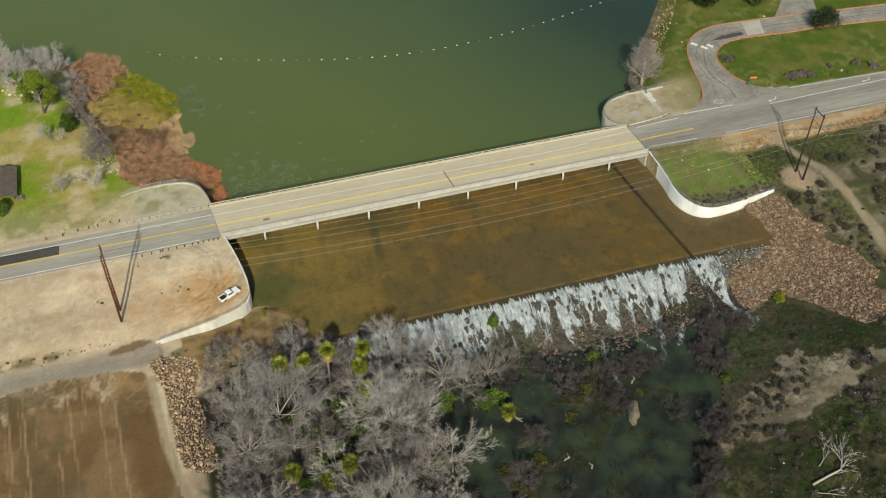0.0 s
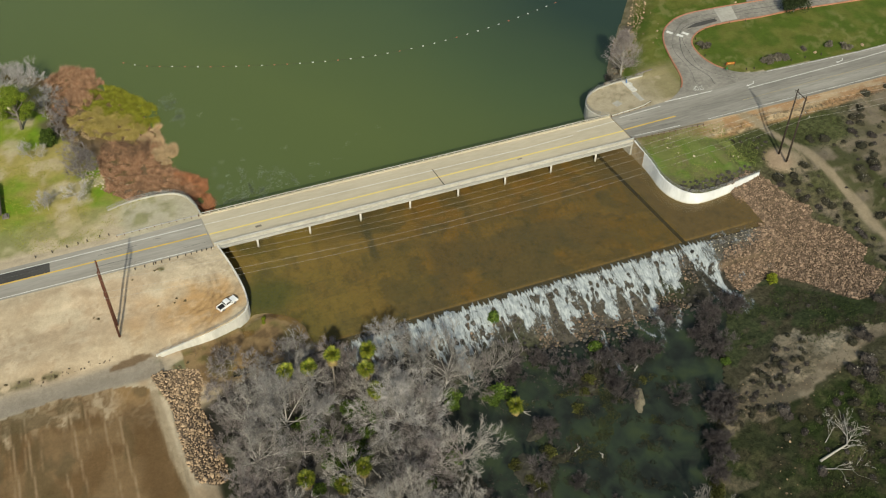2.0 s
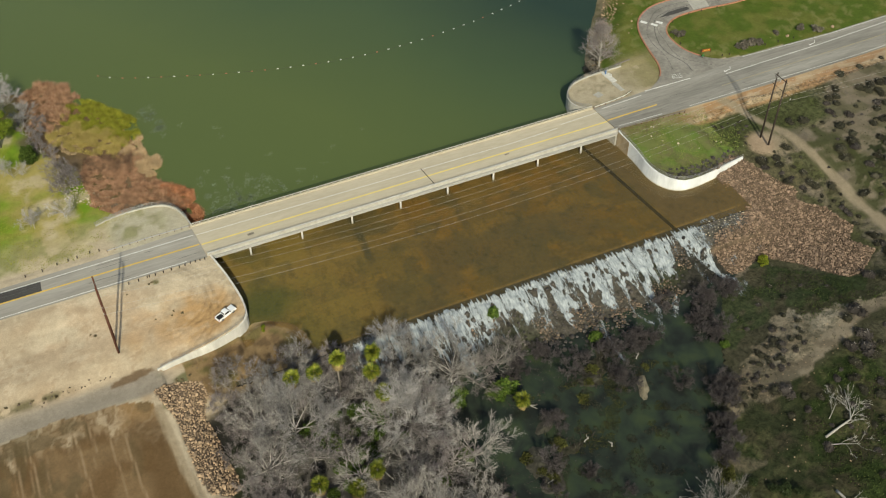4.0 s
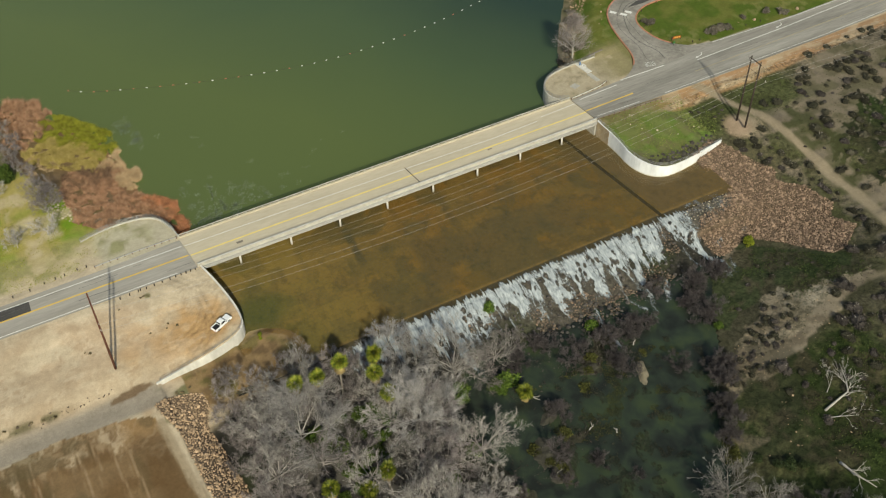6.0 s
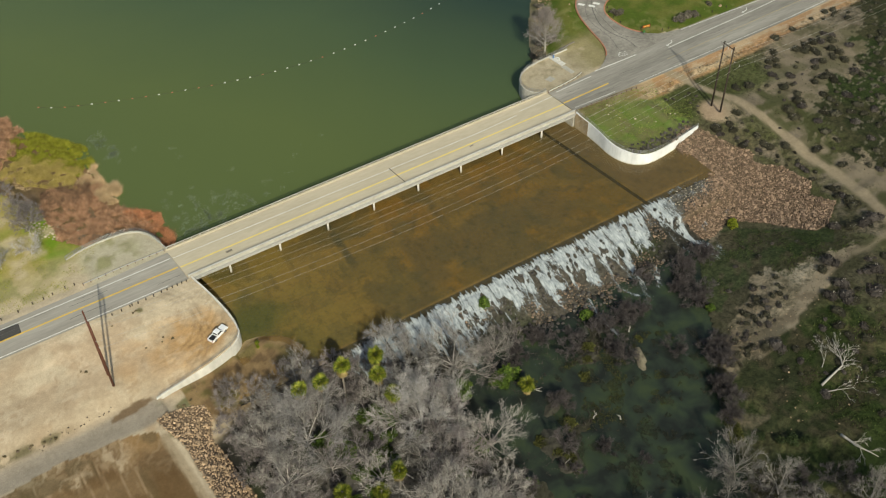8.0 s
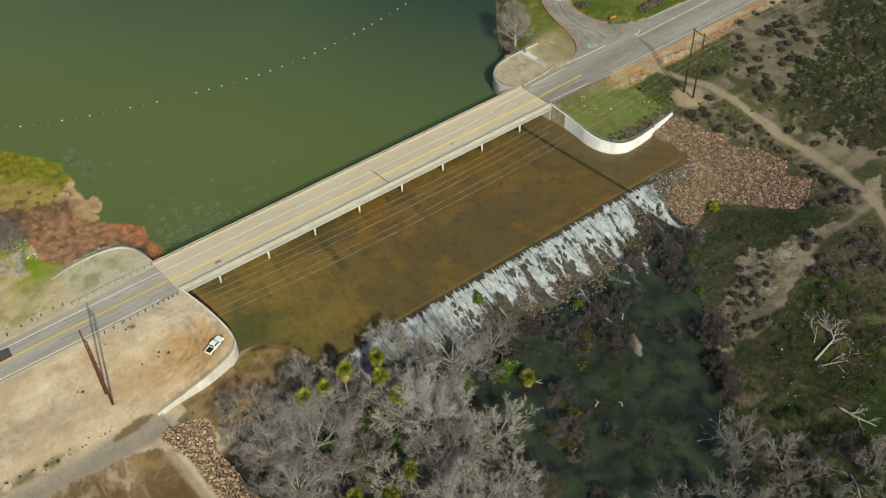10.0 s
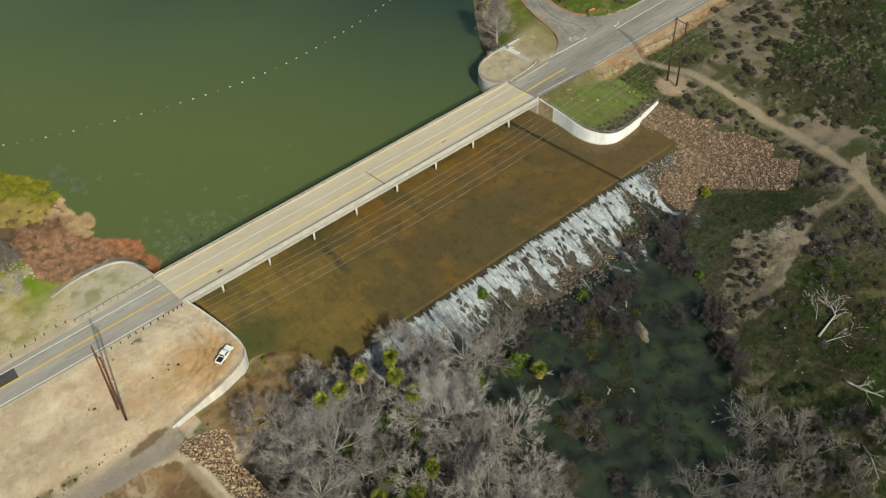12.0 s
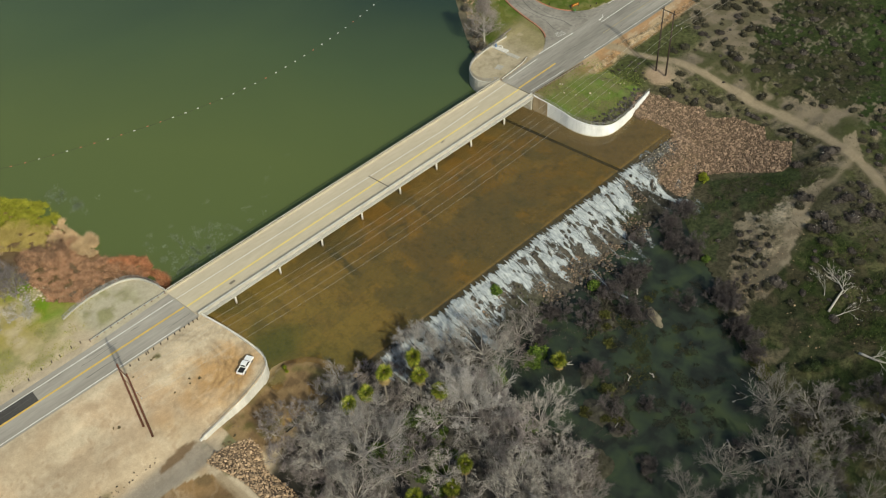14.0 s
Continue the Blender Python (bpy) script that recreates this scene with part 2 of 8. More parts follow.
def land(x, y):
    """Height of the ground."""
    rough_ = (field_noise(x, y, 9, 11) - 0.5)
    slow = (field_noise(x, y, 40, 5, 3) - 0.5)
    dw, de = near(x, y, SHORE_W)[0], near(x, y, SHORE_E)[0]
    tx, ty = x + 14 * rough_ * step(134, 126, y), y + 10 * rough_ * step(134, 126, y)
    dt = near(tx, ty, TOE)[0]
    pad = -0.12 - 1.3 * step(198.5, 184, y) - 2.1 * step(179, 166, y) * step(-3, -20, x) - 0.5 * step(215.5, 226, y)
    # west bank, north of the road and south of it
    shore_w = inside(x, y, SHORE_W + [(-400, 200), (-40, 200), (-3, 214)])
    north_w = np.where(shore_w, -5 + 4.6 * step(0, 26, dw), -5 - 0.12 * dw)
    north_w = np.maximum(north_w, np.where(y < 214, pad, -99))
    south_w = pad + rough_ * 0.25 * step(196, 188, y)
    under = -4.0 - 1.1 * step(-17, -4, x)
    under = under - 5.2 * step(163, 150, y) * step(-19, -9, x) - 1.3 * step(22, 55, x) * step(158, 140, y)
    south_w = np.where(inside(x, y, EDGE_W + [(-400, 169), (-400, 226)]), pad, under)
    west = np.where(y > 207, north_w, south_w)
    in_w = inside(x, y, EDGE_W + [(-24.5, 169), (-24.5, 226)])
    west = np.where(in_w, pad, west)
    west = np.where((x < -19) & (y < 207), pad + rough_ * 0.2 * step(196, 188, y), west)
    # east bank
    pad_e = -0.12 - 2.7 * step(200, 174, y) * (0.6 + 0.4 * step(135, 163, x))
    shore_e = inside(x, y, SHORE_E + [(900, 600), (900, 200), (150, 200), (133, 214)])
    north_e = np.where(shore_e, -5 + 4.8 * step(0, 13, de), -5 - 0.12 * de) + slow * 1.2 * step(262, 300, y)
    north_e = np.where(y < 232, np.maximum(north_e, np.where(shore_e, -0.12, -99)), north_e)
    hill = RIVER + 0.12 + 8.4 * step(0, 42, dt) + 0.035 * np.maximum(x - 180, 0) + slow * 2.4 * step(8, 50, dt) + rough_ * 0.9 * step(4, 20, dt)
    shoulder = -5.78 - 0.16 * (CREST - y) + 0.5 * rough_
    hill = hill + np.maximum(shoulder - hill, 0) * step(147, 154, y) * step(CREST + 3, CREST + 0.6, y) * step(159, 152.5, x)
    flat = step(206, 192, y)
    hill = (-0.15) * (1 - flat) + hill * flat
    east = np.where(y > 206, north_e, hill)
    in_e = inside(x, y, EDGE_E + [(163, 230)])
    blend_e = np.maximum(step(150, 166, x) * step(186, 178, y), step(152, 162.6, x))
    east = np.where(in_e, np.where(y > 206, -0.15 - 0.25 * step(214, 226, y), pad_e * (1 - blend_e) + hill * blend_e), east)
    # the river's floor below the weir, with bars and islands
    bars = RIVER - 0.05 + 2.0 * (field_noise(x, y, 12, 31, 4) - 0.5) + 0.9 * step(50, 26, x) - 0.4 * step(44, 56, x)
    stream = near(x, y, STREAM)[0]
    floor_ = bars - 1.1 * step(15, 5, stream)
    drop = -5.9 - 5.6 * step(CREST + 2, 139, y) ** 0.9
    floor_ = np.where(y > 139, np.maximum(floor_, drop), floor_)
    floor_ = floor_ + rough_ * 0.6 * step(159, 154, y)
    floor_ = np.where((y > 150) & (y < CREST + 1.5), floor_ + (np.maximum(floor_, shoulder) - floor_) * step(130.2, 132.5, x), floor_)
    side_e = inside(tx, ty, TOE + [(900, -80), (900, 300), (158, 300)])
    south = np.where(side_e, hill, floor_)
    z = np.where(x < 20, west, np.where(x > 150, east, south))
    mix_w = step(2, 30, x)
    z = np.where((x >= 2) & (x < 30) & (y < 172) & ~in_w, under * (1 - mix_w) + floor_ * mix_w, z)
    z = np.where((x > 120) & (x <= 150), np.where(y > 206, east, np.where(in_e, east, south)), z)
    # basins: lake floor and the paved apron
    pool_w = (x > 2) & (x < 152) & (y > CREST) & (y < 214.5) & ~in_w & ~in_e
    shelf = np.where(x < 28, step(27, 12, x - (y - CREST) * -0.45 - 4 + 3 * rough_), 0)
    z = np.where(pool_w, -6.6 + (1.12 + 0.9 * (field_noise(x, y, 5, 261, 3) - 0.5)) * shelf * step(182, 172, y), z)
    lake = ~shore_w & ~shore_e & (y > 214.5) & ~in_w & ~in_e
    z = np.where(lake, -5.15 - 0.12 * np.minimum(dw, de), z)
    return z


# ---- ground ----
def spaced(stretches, far):
    """Grid lines: (start, end, spacing) runs, then ever wider ones out to the horizon."""
    core = []
    for a, b, s in stretches:
        core += list(np.linspace(a, b, max(2, round((b - a) / s) + 1)))[1 if core else 0:]
    a, b = core[0], core[-1]
    low, high, gap = [], [], stretches[0][2]
    while not low or low[-1] > -far:
        gap *= 1.5
        low.append((low[-1] if low else a) - gap)
        high.append((high[-1] if high else b) + gap)
    return np.array(low[::-1] + core + high)


SNAP = 1.5
gx, gy = np.meshgrid(spaced([(-72, -60, 1.0), (-60, 9, 0.5), (9, 136, 0.95), (136, 232, 0.7), (232, 284, 1.1)], 3200),
                     spaced([(40, 112, 0.9), (112, 200, 0.55), (200, 352, 1.0)], 3200), indexing="ij")
sx, sy = gx.copy(), gy.copy()
for edge, closing in ((EDGE_W, [(-24.5, 169), (-24.5, 226)]), (EDGE_E, [(163, 230)])):
    d, qx, qy = near(gx, gy, edge)
    ins = inside(gx, gy, edge + closing)
    pull = (d < SNAP) & (d > 1e-6)
    want = np.where(ins, 0.16, 0.10)
    sx = np.where(pull, qx + (gx - qx) / np.maximum(d, 1e-6) * want, sx)
    sy = np.where(pull, qy + (gy - qy) / np.maximum(d, 1e-6) * want, sy)
gz = land(sx, sy)


def mixed(base, colour, mask):
    return base * (1 - mask[..., None]) + np.asarray(colour) * mask[..., None]


def soil(x, y):
    """Bare ground, grass and litter: the colours of the land, some shade put in."""
    n1, n2, n3 = field_noise(x, y, 6, 41), field_noise(x, y, 17, 51), field_noise(x, y, 2.6, 61, 3)
    wob = (n1 - 0.5) * 5
    c = np.zeros(x.shape + (3,)) + np.array((0.495, 0.410, 0.295))
    c = mixed(c, (0.52, 0.432, 0.312), step(0.36, 0.62, n2))
    # west pad: tan, with orange turned soil
    d = np.hypot((x + 9) / 15, (y - 180) / 9.5)
    c = mixed(c, (0.50, 0.305, 0.135), 0.9 * step(1.25, 0.35, d + (n1 - 0.5) * 1.5))
    c = mixed(c, (0.38, 0.25, 0.14), 0.5 * step(0.5, 0.72, n1) * step(185, 172, y) * step(0, -12, x))
    drag = field_noise(x * 0.22 + 0.05 * y, y + 0.03 * x, 2.2, 211, 3) - 0.5
    worn = (y < 199) * (x < 8) * step(165, 170, y)
    c = c * (1 + 0.40 * drag * worn)[..., None]
    for cx, cy, rad in ((-4, 186, 9.5), (-4, 186, 11.3), (-9, 181, 7.0), (-9, 181, 8.8), (-16, 190, 14), (-16, 190, 15.8), (-14, 196, 19), (-14, 196, 20.8), (-22, 186, 20), (-22, 186, 21.8), (-6, 190, 12.6), (-6, 190, 14.4)):
        c = c * (1 - 0.17 * worn * step(0.5, 0.12, np.abs(np.hypot(x - cx, (y - cy) * 1.15) - rad)) * (x > cx - 2))[..., None]
    pink = step(0.44, 0.58, field_noise(x * 0.8, y * 1.2, 11, 213)) * worn
    c = mixed(c, (0.46, 0.335, 0.22), 0.6 * pink * step(-10, -22, x + wob))
    c = mixed(c, (0.41, 0.32, 0.22), 0.6 * worn * step(-18, -46, x + wob + 0.6 * (y - 185)) * step(0.66, 0.5, n2))
    rut = np.abs(field_noise(x + 3 * n1, y * 1.6, 7, 215, 3) - 0.5)
    c = mixed(c, (0.34, 0.245, 0.155), 0.5 * worn * step(0.022, 0.006, rut) * step(196, 190, y))
    c = mixed(c, (0.58, 0.49, 0.37), 0.25 * worn * step(0.05, 0.03, np.abs(rut - 0.05)) * step(0.5, 0.6, n3))
    verge = np.exp(-((y - 171.6 - 0.02 * (x + 45)) / 1.3) ** 2) * step(-38, -48, x + wob)
    c = mixed(c, (0.12, 0.105, 0.055), np.clip(1.3 * verge * step(0.3, 0.55, n3), 0, 0.9))
    for gx_, gy_, gr in ((-15, 165.2, 2.6), (-19.6, 157.5, 2.2), (-12, 123.5, 3.5), (-20, 168, 1.2), (-13.5, 196.6, 1.2)):
        c = mixed(c, (0.11, 0.12, 0.04), 0.8 * step(1.1, 0.5, np.hypot(x - gx_, (y - gy_) * 1.3) / gr + (n3 - 0.5)))
    # grey track and brown ploughed field
    track = step(171.5 + wob * 0.2, 168.5, y) * step(162, 164, y) * step(-14, -22, x)
    c = mixed(c, (0.25, 0.222, 0.185), 0.88 * track)
    wet = np.exp(-((x + 26.5 + wob * 0.5) / 6) ** 2 - ((y - 169.6 - 0.12 * (x + 26)) / 1.3) ** 2) + 0.25 * (n3 - 0.5)
    c = mixed(c, (0.15, 0.10, 0.058), 0.9 * step(0.34, 0.46, wet))
    f = inside(x + wob * 0.25, y + wob * 0.25, FIELD).astype(float)
    warp = 7 * (field_noise(x, y, 7, 237, 3) - 0.5)
    u = (x + 0.06 * (y - 150)) / 3.5 + 0.10 * (n1 - 0.5)
    lane, pair = np.abs(u - np.round(u)), np.abs(u + 0.3 - np.round(u + 0.3))
    broken = field_noise(x * 2, y * 0.35, 6, 235)
    rows = 0.75 * step(0.10, 0.04, lane) * step(0.42, 0.54, broken) + 0.45 * step(0.07, 0.03, pair) * step(0.50, 0.60, broken)
    brown = mixed(np.zeros(x.shape + (3,)) + np.array((0.150, 0.092, 0.043)), (0.195, 0.128, 0.066), step(0.42, 0.6, n1))
    brown = mixed(brown, (0.115, 0.082, 0.040), 0.7 * step(0.5, 0.62, field_noise(x * 1.6, y * 0.5, 8, 239)))
    brown = mixed(brown, (0.305, 0.215, 0.13), np.clip(rows, 0, 1) * step(-27, -31, x))
    fing = field_noise(x + warp * 0.3, y * 0.10, 2.6, 243, 3) - 0.5
    edge = y - 154.0 - 20 * fing - warp * 0.5 + 6 * step(-34, -25, x)
    vein = np.abs(field_noise(x + 2 * n1, y, 5.5, 245, 4) - 0.5)
    pale = mixed(np.zeros(x.shape + (3,)) + np.array((0.29, 0.205, 0.122)), (0.40, 0.31, 0.205), step(0.05, 0.015, vein))
    pale = mixed(pale, (0.20, 0.135, 0.075), 0.85 * step(0.03, 0.012, np.abs(vein - 0.07)) + 0.5 * step(0.5, 0.6, n1))
    top = step(-1.5, 2.5, edge)
    brown = brown * (1 - top[..., None]) + pale * top[..., None]
    brown = mixed(brown, (0.30, 0.185, 0.085), 0.8 * step(153, 159, y + warp * 0.5) * step(-34, -29, x))
    brown = mixed(brown, (0.11, 0.085, 0.045), 0.6 * step(0.58, 0.68, field_noise(x, y, 9, 241)))
    brown = mixed(brown, (0.12, 0.072, 0.032), 0.8 * step(6, 1.5, np.abs(x + 26 + 0.05 * (y - 150)) + wob * 0.5) * step(160, 152, y) * step(120, 132, y))
    c = np.where(f[..., None] > 0.5, brown, c)
    c = mixed(c, (0.32, 0.25, 0.165), 0.8 * step(1.5, 0.6, near(x, y, [(-22.5, 158), (-21, 138), (-17, 118), (-13, 90)])[0] + wob * 0.15))
    # west lawn
    lawn = step(214.5, 219, y + wob * 0.4) * step(-8, -16, x + wob)
    grass = mixed(np.zeros(x.shape + (3,)) + np.array((0.20, 0.25, 0.03)), (0.335, 0.285, 0.095), step(0.42, 0.62, n2))
    grass = mixed(grass, (0.155, 0.25, 0.02), step(0.48, 0.64, n1) * step(0.6, 0.4, n2))
    cover = lawn * (0.35 + 0.65 * step(0.32, 0.5, n1)) * (0.35 + 0.65 * step(218, 232, y))
    c = c * (1 - cover[..., None]) + grass * cover[..., None]
    c = mixed(c, (0.10, 0.078, 0.06), 0.85 * step(10, 5, np.hypot((x + 33.5) * 1.3, y - 272) + wob))
    reedy = inside(x + wob * 0.3, y + wob * 0.3, [(-24, 252), (-22.5, 234), (-17, 229), (0, 224), (5, 216), (7, 236), (1, 258), (-1, 275), (-10, 292), (-18, 312), (-37, 310), (-36, 280), (-31, 262)])
    c = mixed(c, (0.165, 0.105, 0.062), 0.9 * reedy)
    tuft = step(0.52, 0.66, n1) * step(-2, -10, x) * step(215, 217, y) * (y < 228)
    in_nw = inside(x, y, WALL_NW + [(0, 212), (-30, 212)])
    c = mixed(c, (0.47, 0.43, 0.325), 0.85 * in_nw * step(-24, -18, x + wob))
    c = mixed(c, (0.225, 0.225, 0.085), 0.7 * tuft)
    # east: lawns, verge, slope behind the wall
    lawn_e = np.maximum(step(3.0, 6.0, near(x, y, SHORE_E)[0] + wob * 0.5) * step(230, 234, y + wob * 0.6) * (x > 146), step(160, 163, x) * step(219, 221, y)) * (x > 120)
    green_e = mixed(np.zeros(x.shape + (3,)) + np.array((0.076, 0.113, 0.016)), (0.124, 0.135, 0.030), step(0.4, 0.65, n1))
    green_e = mixed(green_e, (0.20, 0.185, 0.075), 0.55 * step(0.55, 0.66, n3) * step(0.4, 0.55, n2))
    c = c * (1 - lawn_e[..., None]) + green_e * lawn_e[..., None]
    lawn_in = inside(x, y, LAWN_E)
    c = np.where(lawn_in[..., None], green_e, c)
    bank = np.clip(inside(x + np.where(x > 158, wob * 0.6, 0), y + 1.2, WALL_SE + [(166, 178), (171, 182.4), (175, 188), (174, 196), (170, 203), (133, 203)]) * (x > 120) * (y < 201.5), 0, 1) * (0.75 + 0.25 * step(0.38, 0.52, n1))
    c = mixed(c, (0.17, 0.15, 0.065), bank)
    c = mixed(c, (0.115, 0.172, 0.036), bank * step(198.5, 193.5, y + wob * 0.6))
    c = mixed(c, (0.165, 0.150, 0.065), 0.55 * bank * step(0.53, 0.64, n1))
    c = mixed(c, (0.14, 0.11, 0.07), 0.45 * bank * step(0.54, 0.64, field_noise(x, y, 3.5, 89, 3)))
    ne_pad = inside(x, y, EDGE_E + [(163, 230)]) * (y > 212) * (x < 158)
    verge_e = (x > 146) * (x < 166) * step(214.5, 217, y) * step(238, 231, y + wob)
    c = mixed(c, (0.225, 0.200, 0.095), 0.85 * verge_e * step(0.36, 0.52, n1 + 0.15 * step(150, 160, x)))
    ne_pad = ne_pad * step(156, 147, x + wob)
    c = mixed(c, (0.41, 0.355, 0.255), 0.85 * ne_pad)
    c = mixed(c, (0.24, 0.205, 0.13), 0.7 * ne_pad * step(0.52, 0.66, n3))
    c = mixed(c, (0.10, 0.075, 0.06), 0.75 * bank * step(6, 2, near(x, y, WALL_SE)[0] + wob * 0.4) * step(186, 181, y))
    hill = (x > 60) & (y < 199) & inside(x + wob, y + wob, TOE + [(900, -80), (900, 300), (158, 300)]) & ~inside(x, y, EDGE_E + [(163, 230)])
    rocky = ((x > 24) & (x < 134)) * step(136, 140, y) * step(159, 158.4, y)
    c = mixed(c, (0.07, 0.06, 0.05), np.clip(rocky, 0, 1) * 1.0)
    n4 = field_noise(x, y, 4.5, 79, 4)
    crumb = np.abs(field_noise(x, y, 8, 83, 4) - 0.5)
    scrub = mixed(np.zeros(x.shape + (3,)) + np.array((0.178, 0.150, 0.112)), (0.090, 0.083, 0.048), step(0.46, 0.56, 0.55 * n4 + 0.45 * n2))
    ex, ey = wob * 1.6 + 26 * (n4 - 0.5), -wob * 1.6 + 26 * (field_noise(x, y, 5.5, 93, 4) - 0.5)
    tan = 0.85 * inside(x + ex, y + ey, TAN_E)
    beyond = inside(x + ex, y + ey, [(247, 184), (238, 176), (226, 170), (212, 166), (199, 160), (192, 153), (189, 140), (192, 132), (203, 122), (192, 115), (177, 106), (260, 60), (700, 60), (700, 300), (260, 205)])
    green = mixed(np.zeros(x.shape + (3,)) + np.array((0.032, 0.038, 0.016)), (0.052, 0.051, 0.026), step(0.45, 0.6, n4))
    green = mixed(green, (0.030, 0.047, 0.013), 0.8 * step(0.5, 0.6, n2))
    green = mixed(green, (0.225, 0.195, 0.15), 0.7 * step(0.024, 0.008, crumb) * step(0.36, 0.48, n1))
    green = mixed(green, (0.25, 0.22, 0.17), 0.65 * step(0.022, 0.007, np.abs(field_noise(x, y * 1.3, 5.5, 115, 3) - 0.5)) * step(0.46, 0.56, n2))
    lush = step(-6, 10, (x - 177) * 0.52 - (y - 106.6) * 0.85 + wob) * (x > 172)
    green = mixed(green, (0.030, 0.055, 0.012), 0.8 * lush)
    scrub = np.where(beyond[..., None], green, scrub)
    earth = mixed(np.zeros(x.shape + (3,)) + np.array((0.225, 0.187, 0.135)), (0.145, 0.130, 0.080), step(0.48, 0.62, n4))
    earth = mixed(earth, (0.088, 0.086, 0.045), 0.6 * step(0.54, 0.64, n1) * step(190, 176, y))
    scrub = scrub * (1 - tan[..., None]) + earth * tan[..., None]
    meadow = mixed(np.zeros(x.shape + (3,)) + np.array((0.034, 0.042, 0.016)), (0.060, 0.054, 0.030), step(0.48, 0.6, n4))
    meadow = mixed(meadow, (0.030, 0.047, 0.012), 0.9 * step(0.48, 0.6, n1))
    meadow = mixed(meadow, (0.12, 0.118, 0.055), 0.7 * step(0.56, 0.64, field_noise(x, y, 3.2, 87, 3)) * step(0.4, 0.55, n2))
    low_land = step(107, 101, y + wob - 0.06 * (x - 130)) * step(160, 142, x + wob)
    scrub = scrub * (1 - low_land[..., None]) + meadow * low_land[..., None]
    toe_green = 1.0 * inside(x + wob * 0.7, y - wob * 0.7, GREEN_TOE)
    scrub = mixed(scrub, mixed(np.zeros(x.shape + (3,)) + np.array((0.036, 0.055, 0.018)), (0.075, 0.068, 0.040), step(0.5, 0.6, n4)), 0.92 * toe_green)
    # lower slope: dark olive scrub, with dull light put into the colour
    dusk = step(134, 124, y) * step(172, 160, x) * (1 - low_land) * (1 - toe_green)
    scrub = mixed(scrub, (0.050, 0.050, 0.027), 0.85 * dusk)
    scrub = mixed(scrub, (0.072, 0.088, 0.028), 0.85 * step(208, 198, x + wob) * step(176, 182, y + wob))
    scrub = mixed(scrub, (0.065, 0.072, 0.028), 0.8 * step(0.45, 0.58, n1) * step(9, 5, np.abs(near(x, y, PATH_E)[0] - 6)) * step(160, 170, x))
    c = np.where(hill[..., None], scrub * 0.86, c)
    c = mixed(c, mixed(np.zeros(x.shape + (3,)) + np.array((0.31, 0.19, 0.105)), (0.37, 0.28, 0.185), step(0.46, 0.58, field_noise(x * 0.35, y * 1.6, 3, 91, 3))), 0.9 * ((x > 146) & (y < 201.5)) * step(4.6, 3.0, np.abs(y - 198.3 - 0.012 * (x - 150)) + wob * 0.2) * step(147, 160, x))
    way = near(x, y, PATH_E)[0] + wob * 0.25
    spur = near(x, y, SPUR)[0] + wob * 0.25
    c = mixed(c, (0.265, 0.218, 0.152), np.clip(step(1.9, 0.9, way) * (0.7 + 0.3 * step(102, 112, y)) + 0.6 * step(1.5, 0.5, spur) * (x > 116) + step(5.5, 2.5, np.hypot(x - 174.5, y - 179) * 0.8 + wob * 0.3) + 0.8 * inside(x + wob * 1.2, y + wob, [(185, 119), (189, 117), (178, 108), (176.5, 113)]), 0, 1) * (x > 140))
    c = mixed(c, (0.335, 0.245, 0.172), 0.75 * step(5.5, 2.0, np.hypot(x - 172, (y - 180) * 0.8) + wob * 0.4) * (x > 160) * (y < 190))
    rill = field_noise(x * 0.30 - y * 0.17, y * 1.0 + x * 0.5, 3.0, 85, 3)
    sand = np.clip(inside(x + wob * 0.7 + 5 * (n4 - 0.5), y + wob * 0.7 - 5 * (n3 - 0.5), BANK_SAND) + 0.8 * inside(x + wob * 0.8, y - wob * 0.8, SAND_LOW), 0, 1) * (0.45 + 0.55 * step(0.38, 0.50, n4))
    c = mixed(c, (0.262, 0.218, 0.158), 0.95 * sand)
    c = mixed(c, (0.300, 0.268, 0.215), 0.6 * sand * step(-2, 3, y - 109 - 0.22 * (x - 125) + wob) * step(0.42, 0.55, n1))
    c = mixed(c, (0.125, 0.102, 0.072), 0.75 * sand * step(0.52, 0.58, rill))
    # leaf litter and mud below the weir, darker ground under the trees
    low = step(-6.8, -8.5, gz) * step(158, 152, y) * (1 - 0.8 * hill)
    c = mixed(c, (0.036, 0.034, 0.028), low)
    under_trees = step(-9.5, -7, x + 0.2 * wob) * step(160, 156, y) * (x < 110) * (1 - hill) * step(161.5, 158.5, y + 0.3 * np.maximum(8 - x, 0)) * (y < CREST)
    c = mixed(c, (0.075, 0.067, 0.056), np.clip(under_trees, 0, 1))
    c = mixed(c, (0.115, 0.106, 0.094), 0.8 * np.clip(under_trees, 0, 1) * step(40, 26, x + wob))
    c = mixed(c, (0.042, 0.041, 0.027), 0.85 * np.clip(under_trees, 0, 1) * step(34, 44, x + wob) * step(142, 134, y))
    c = mixed(c, (0.040, 0.050, 0.02), 0.6 * low * step(0.5, 0.65, n2))
    mud = (1 - inside(x, y, EDGE_W + [(-24.5, 169), (-24.5, 226)])) * (x > -14) * (x < 40) * step(182, 176, y) * step(156, 160, y + np.where(x > 14, -1.5, 0)) * step(24, 14, x) * step(171.5, 169, y - 0.25 * (x + 12)) * np.maximum(step(11, 5, x), step(159, 161.5, y))
    swirl = field_noise(x + 5 * (n1 - 0.5), y + 7 * (n2 - 0.5), 3.5, 251)
    c = mixed(c, (0.20, 0.125, 0.055), 0.9 * mud)
    c = mixed(c, (0.29, 0.20, 0.10), 0.7 * mud * step(0.52, 0.6, swirl))
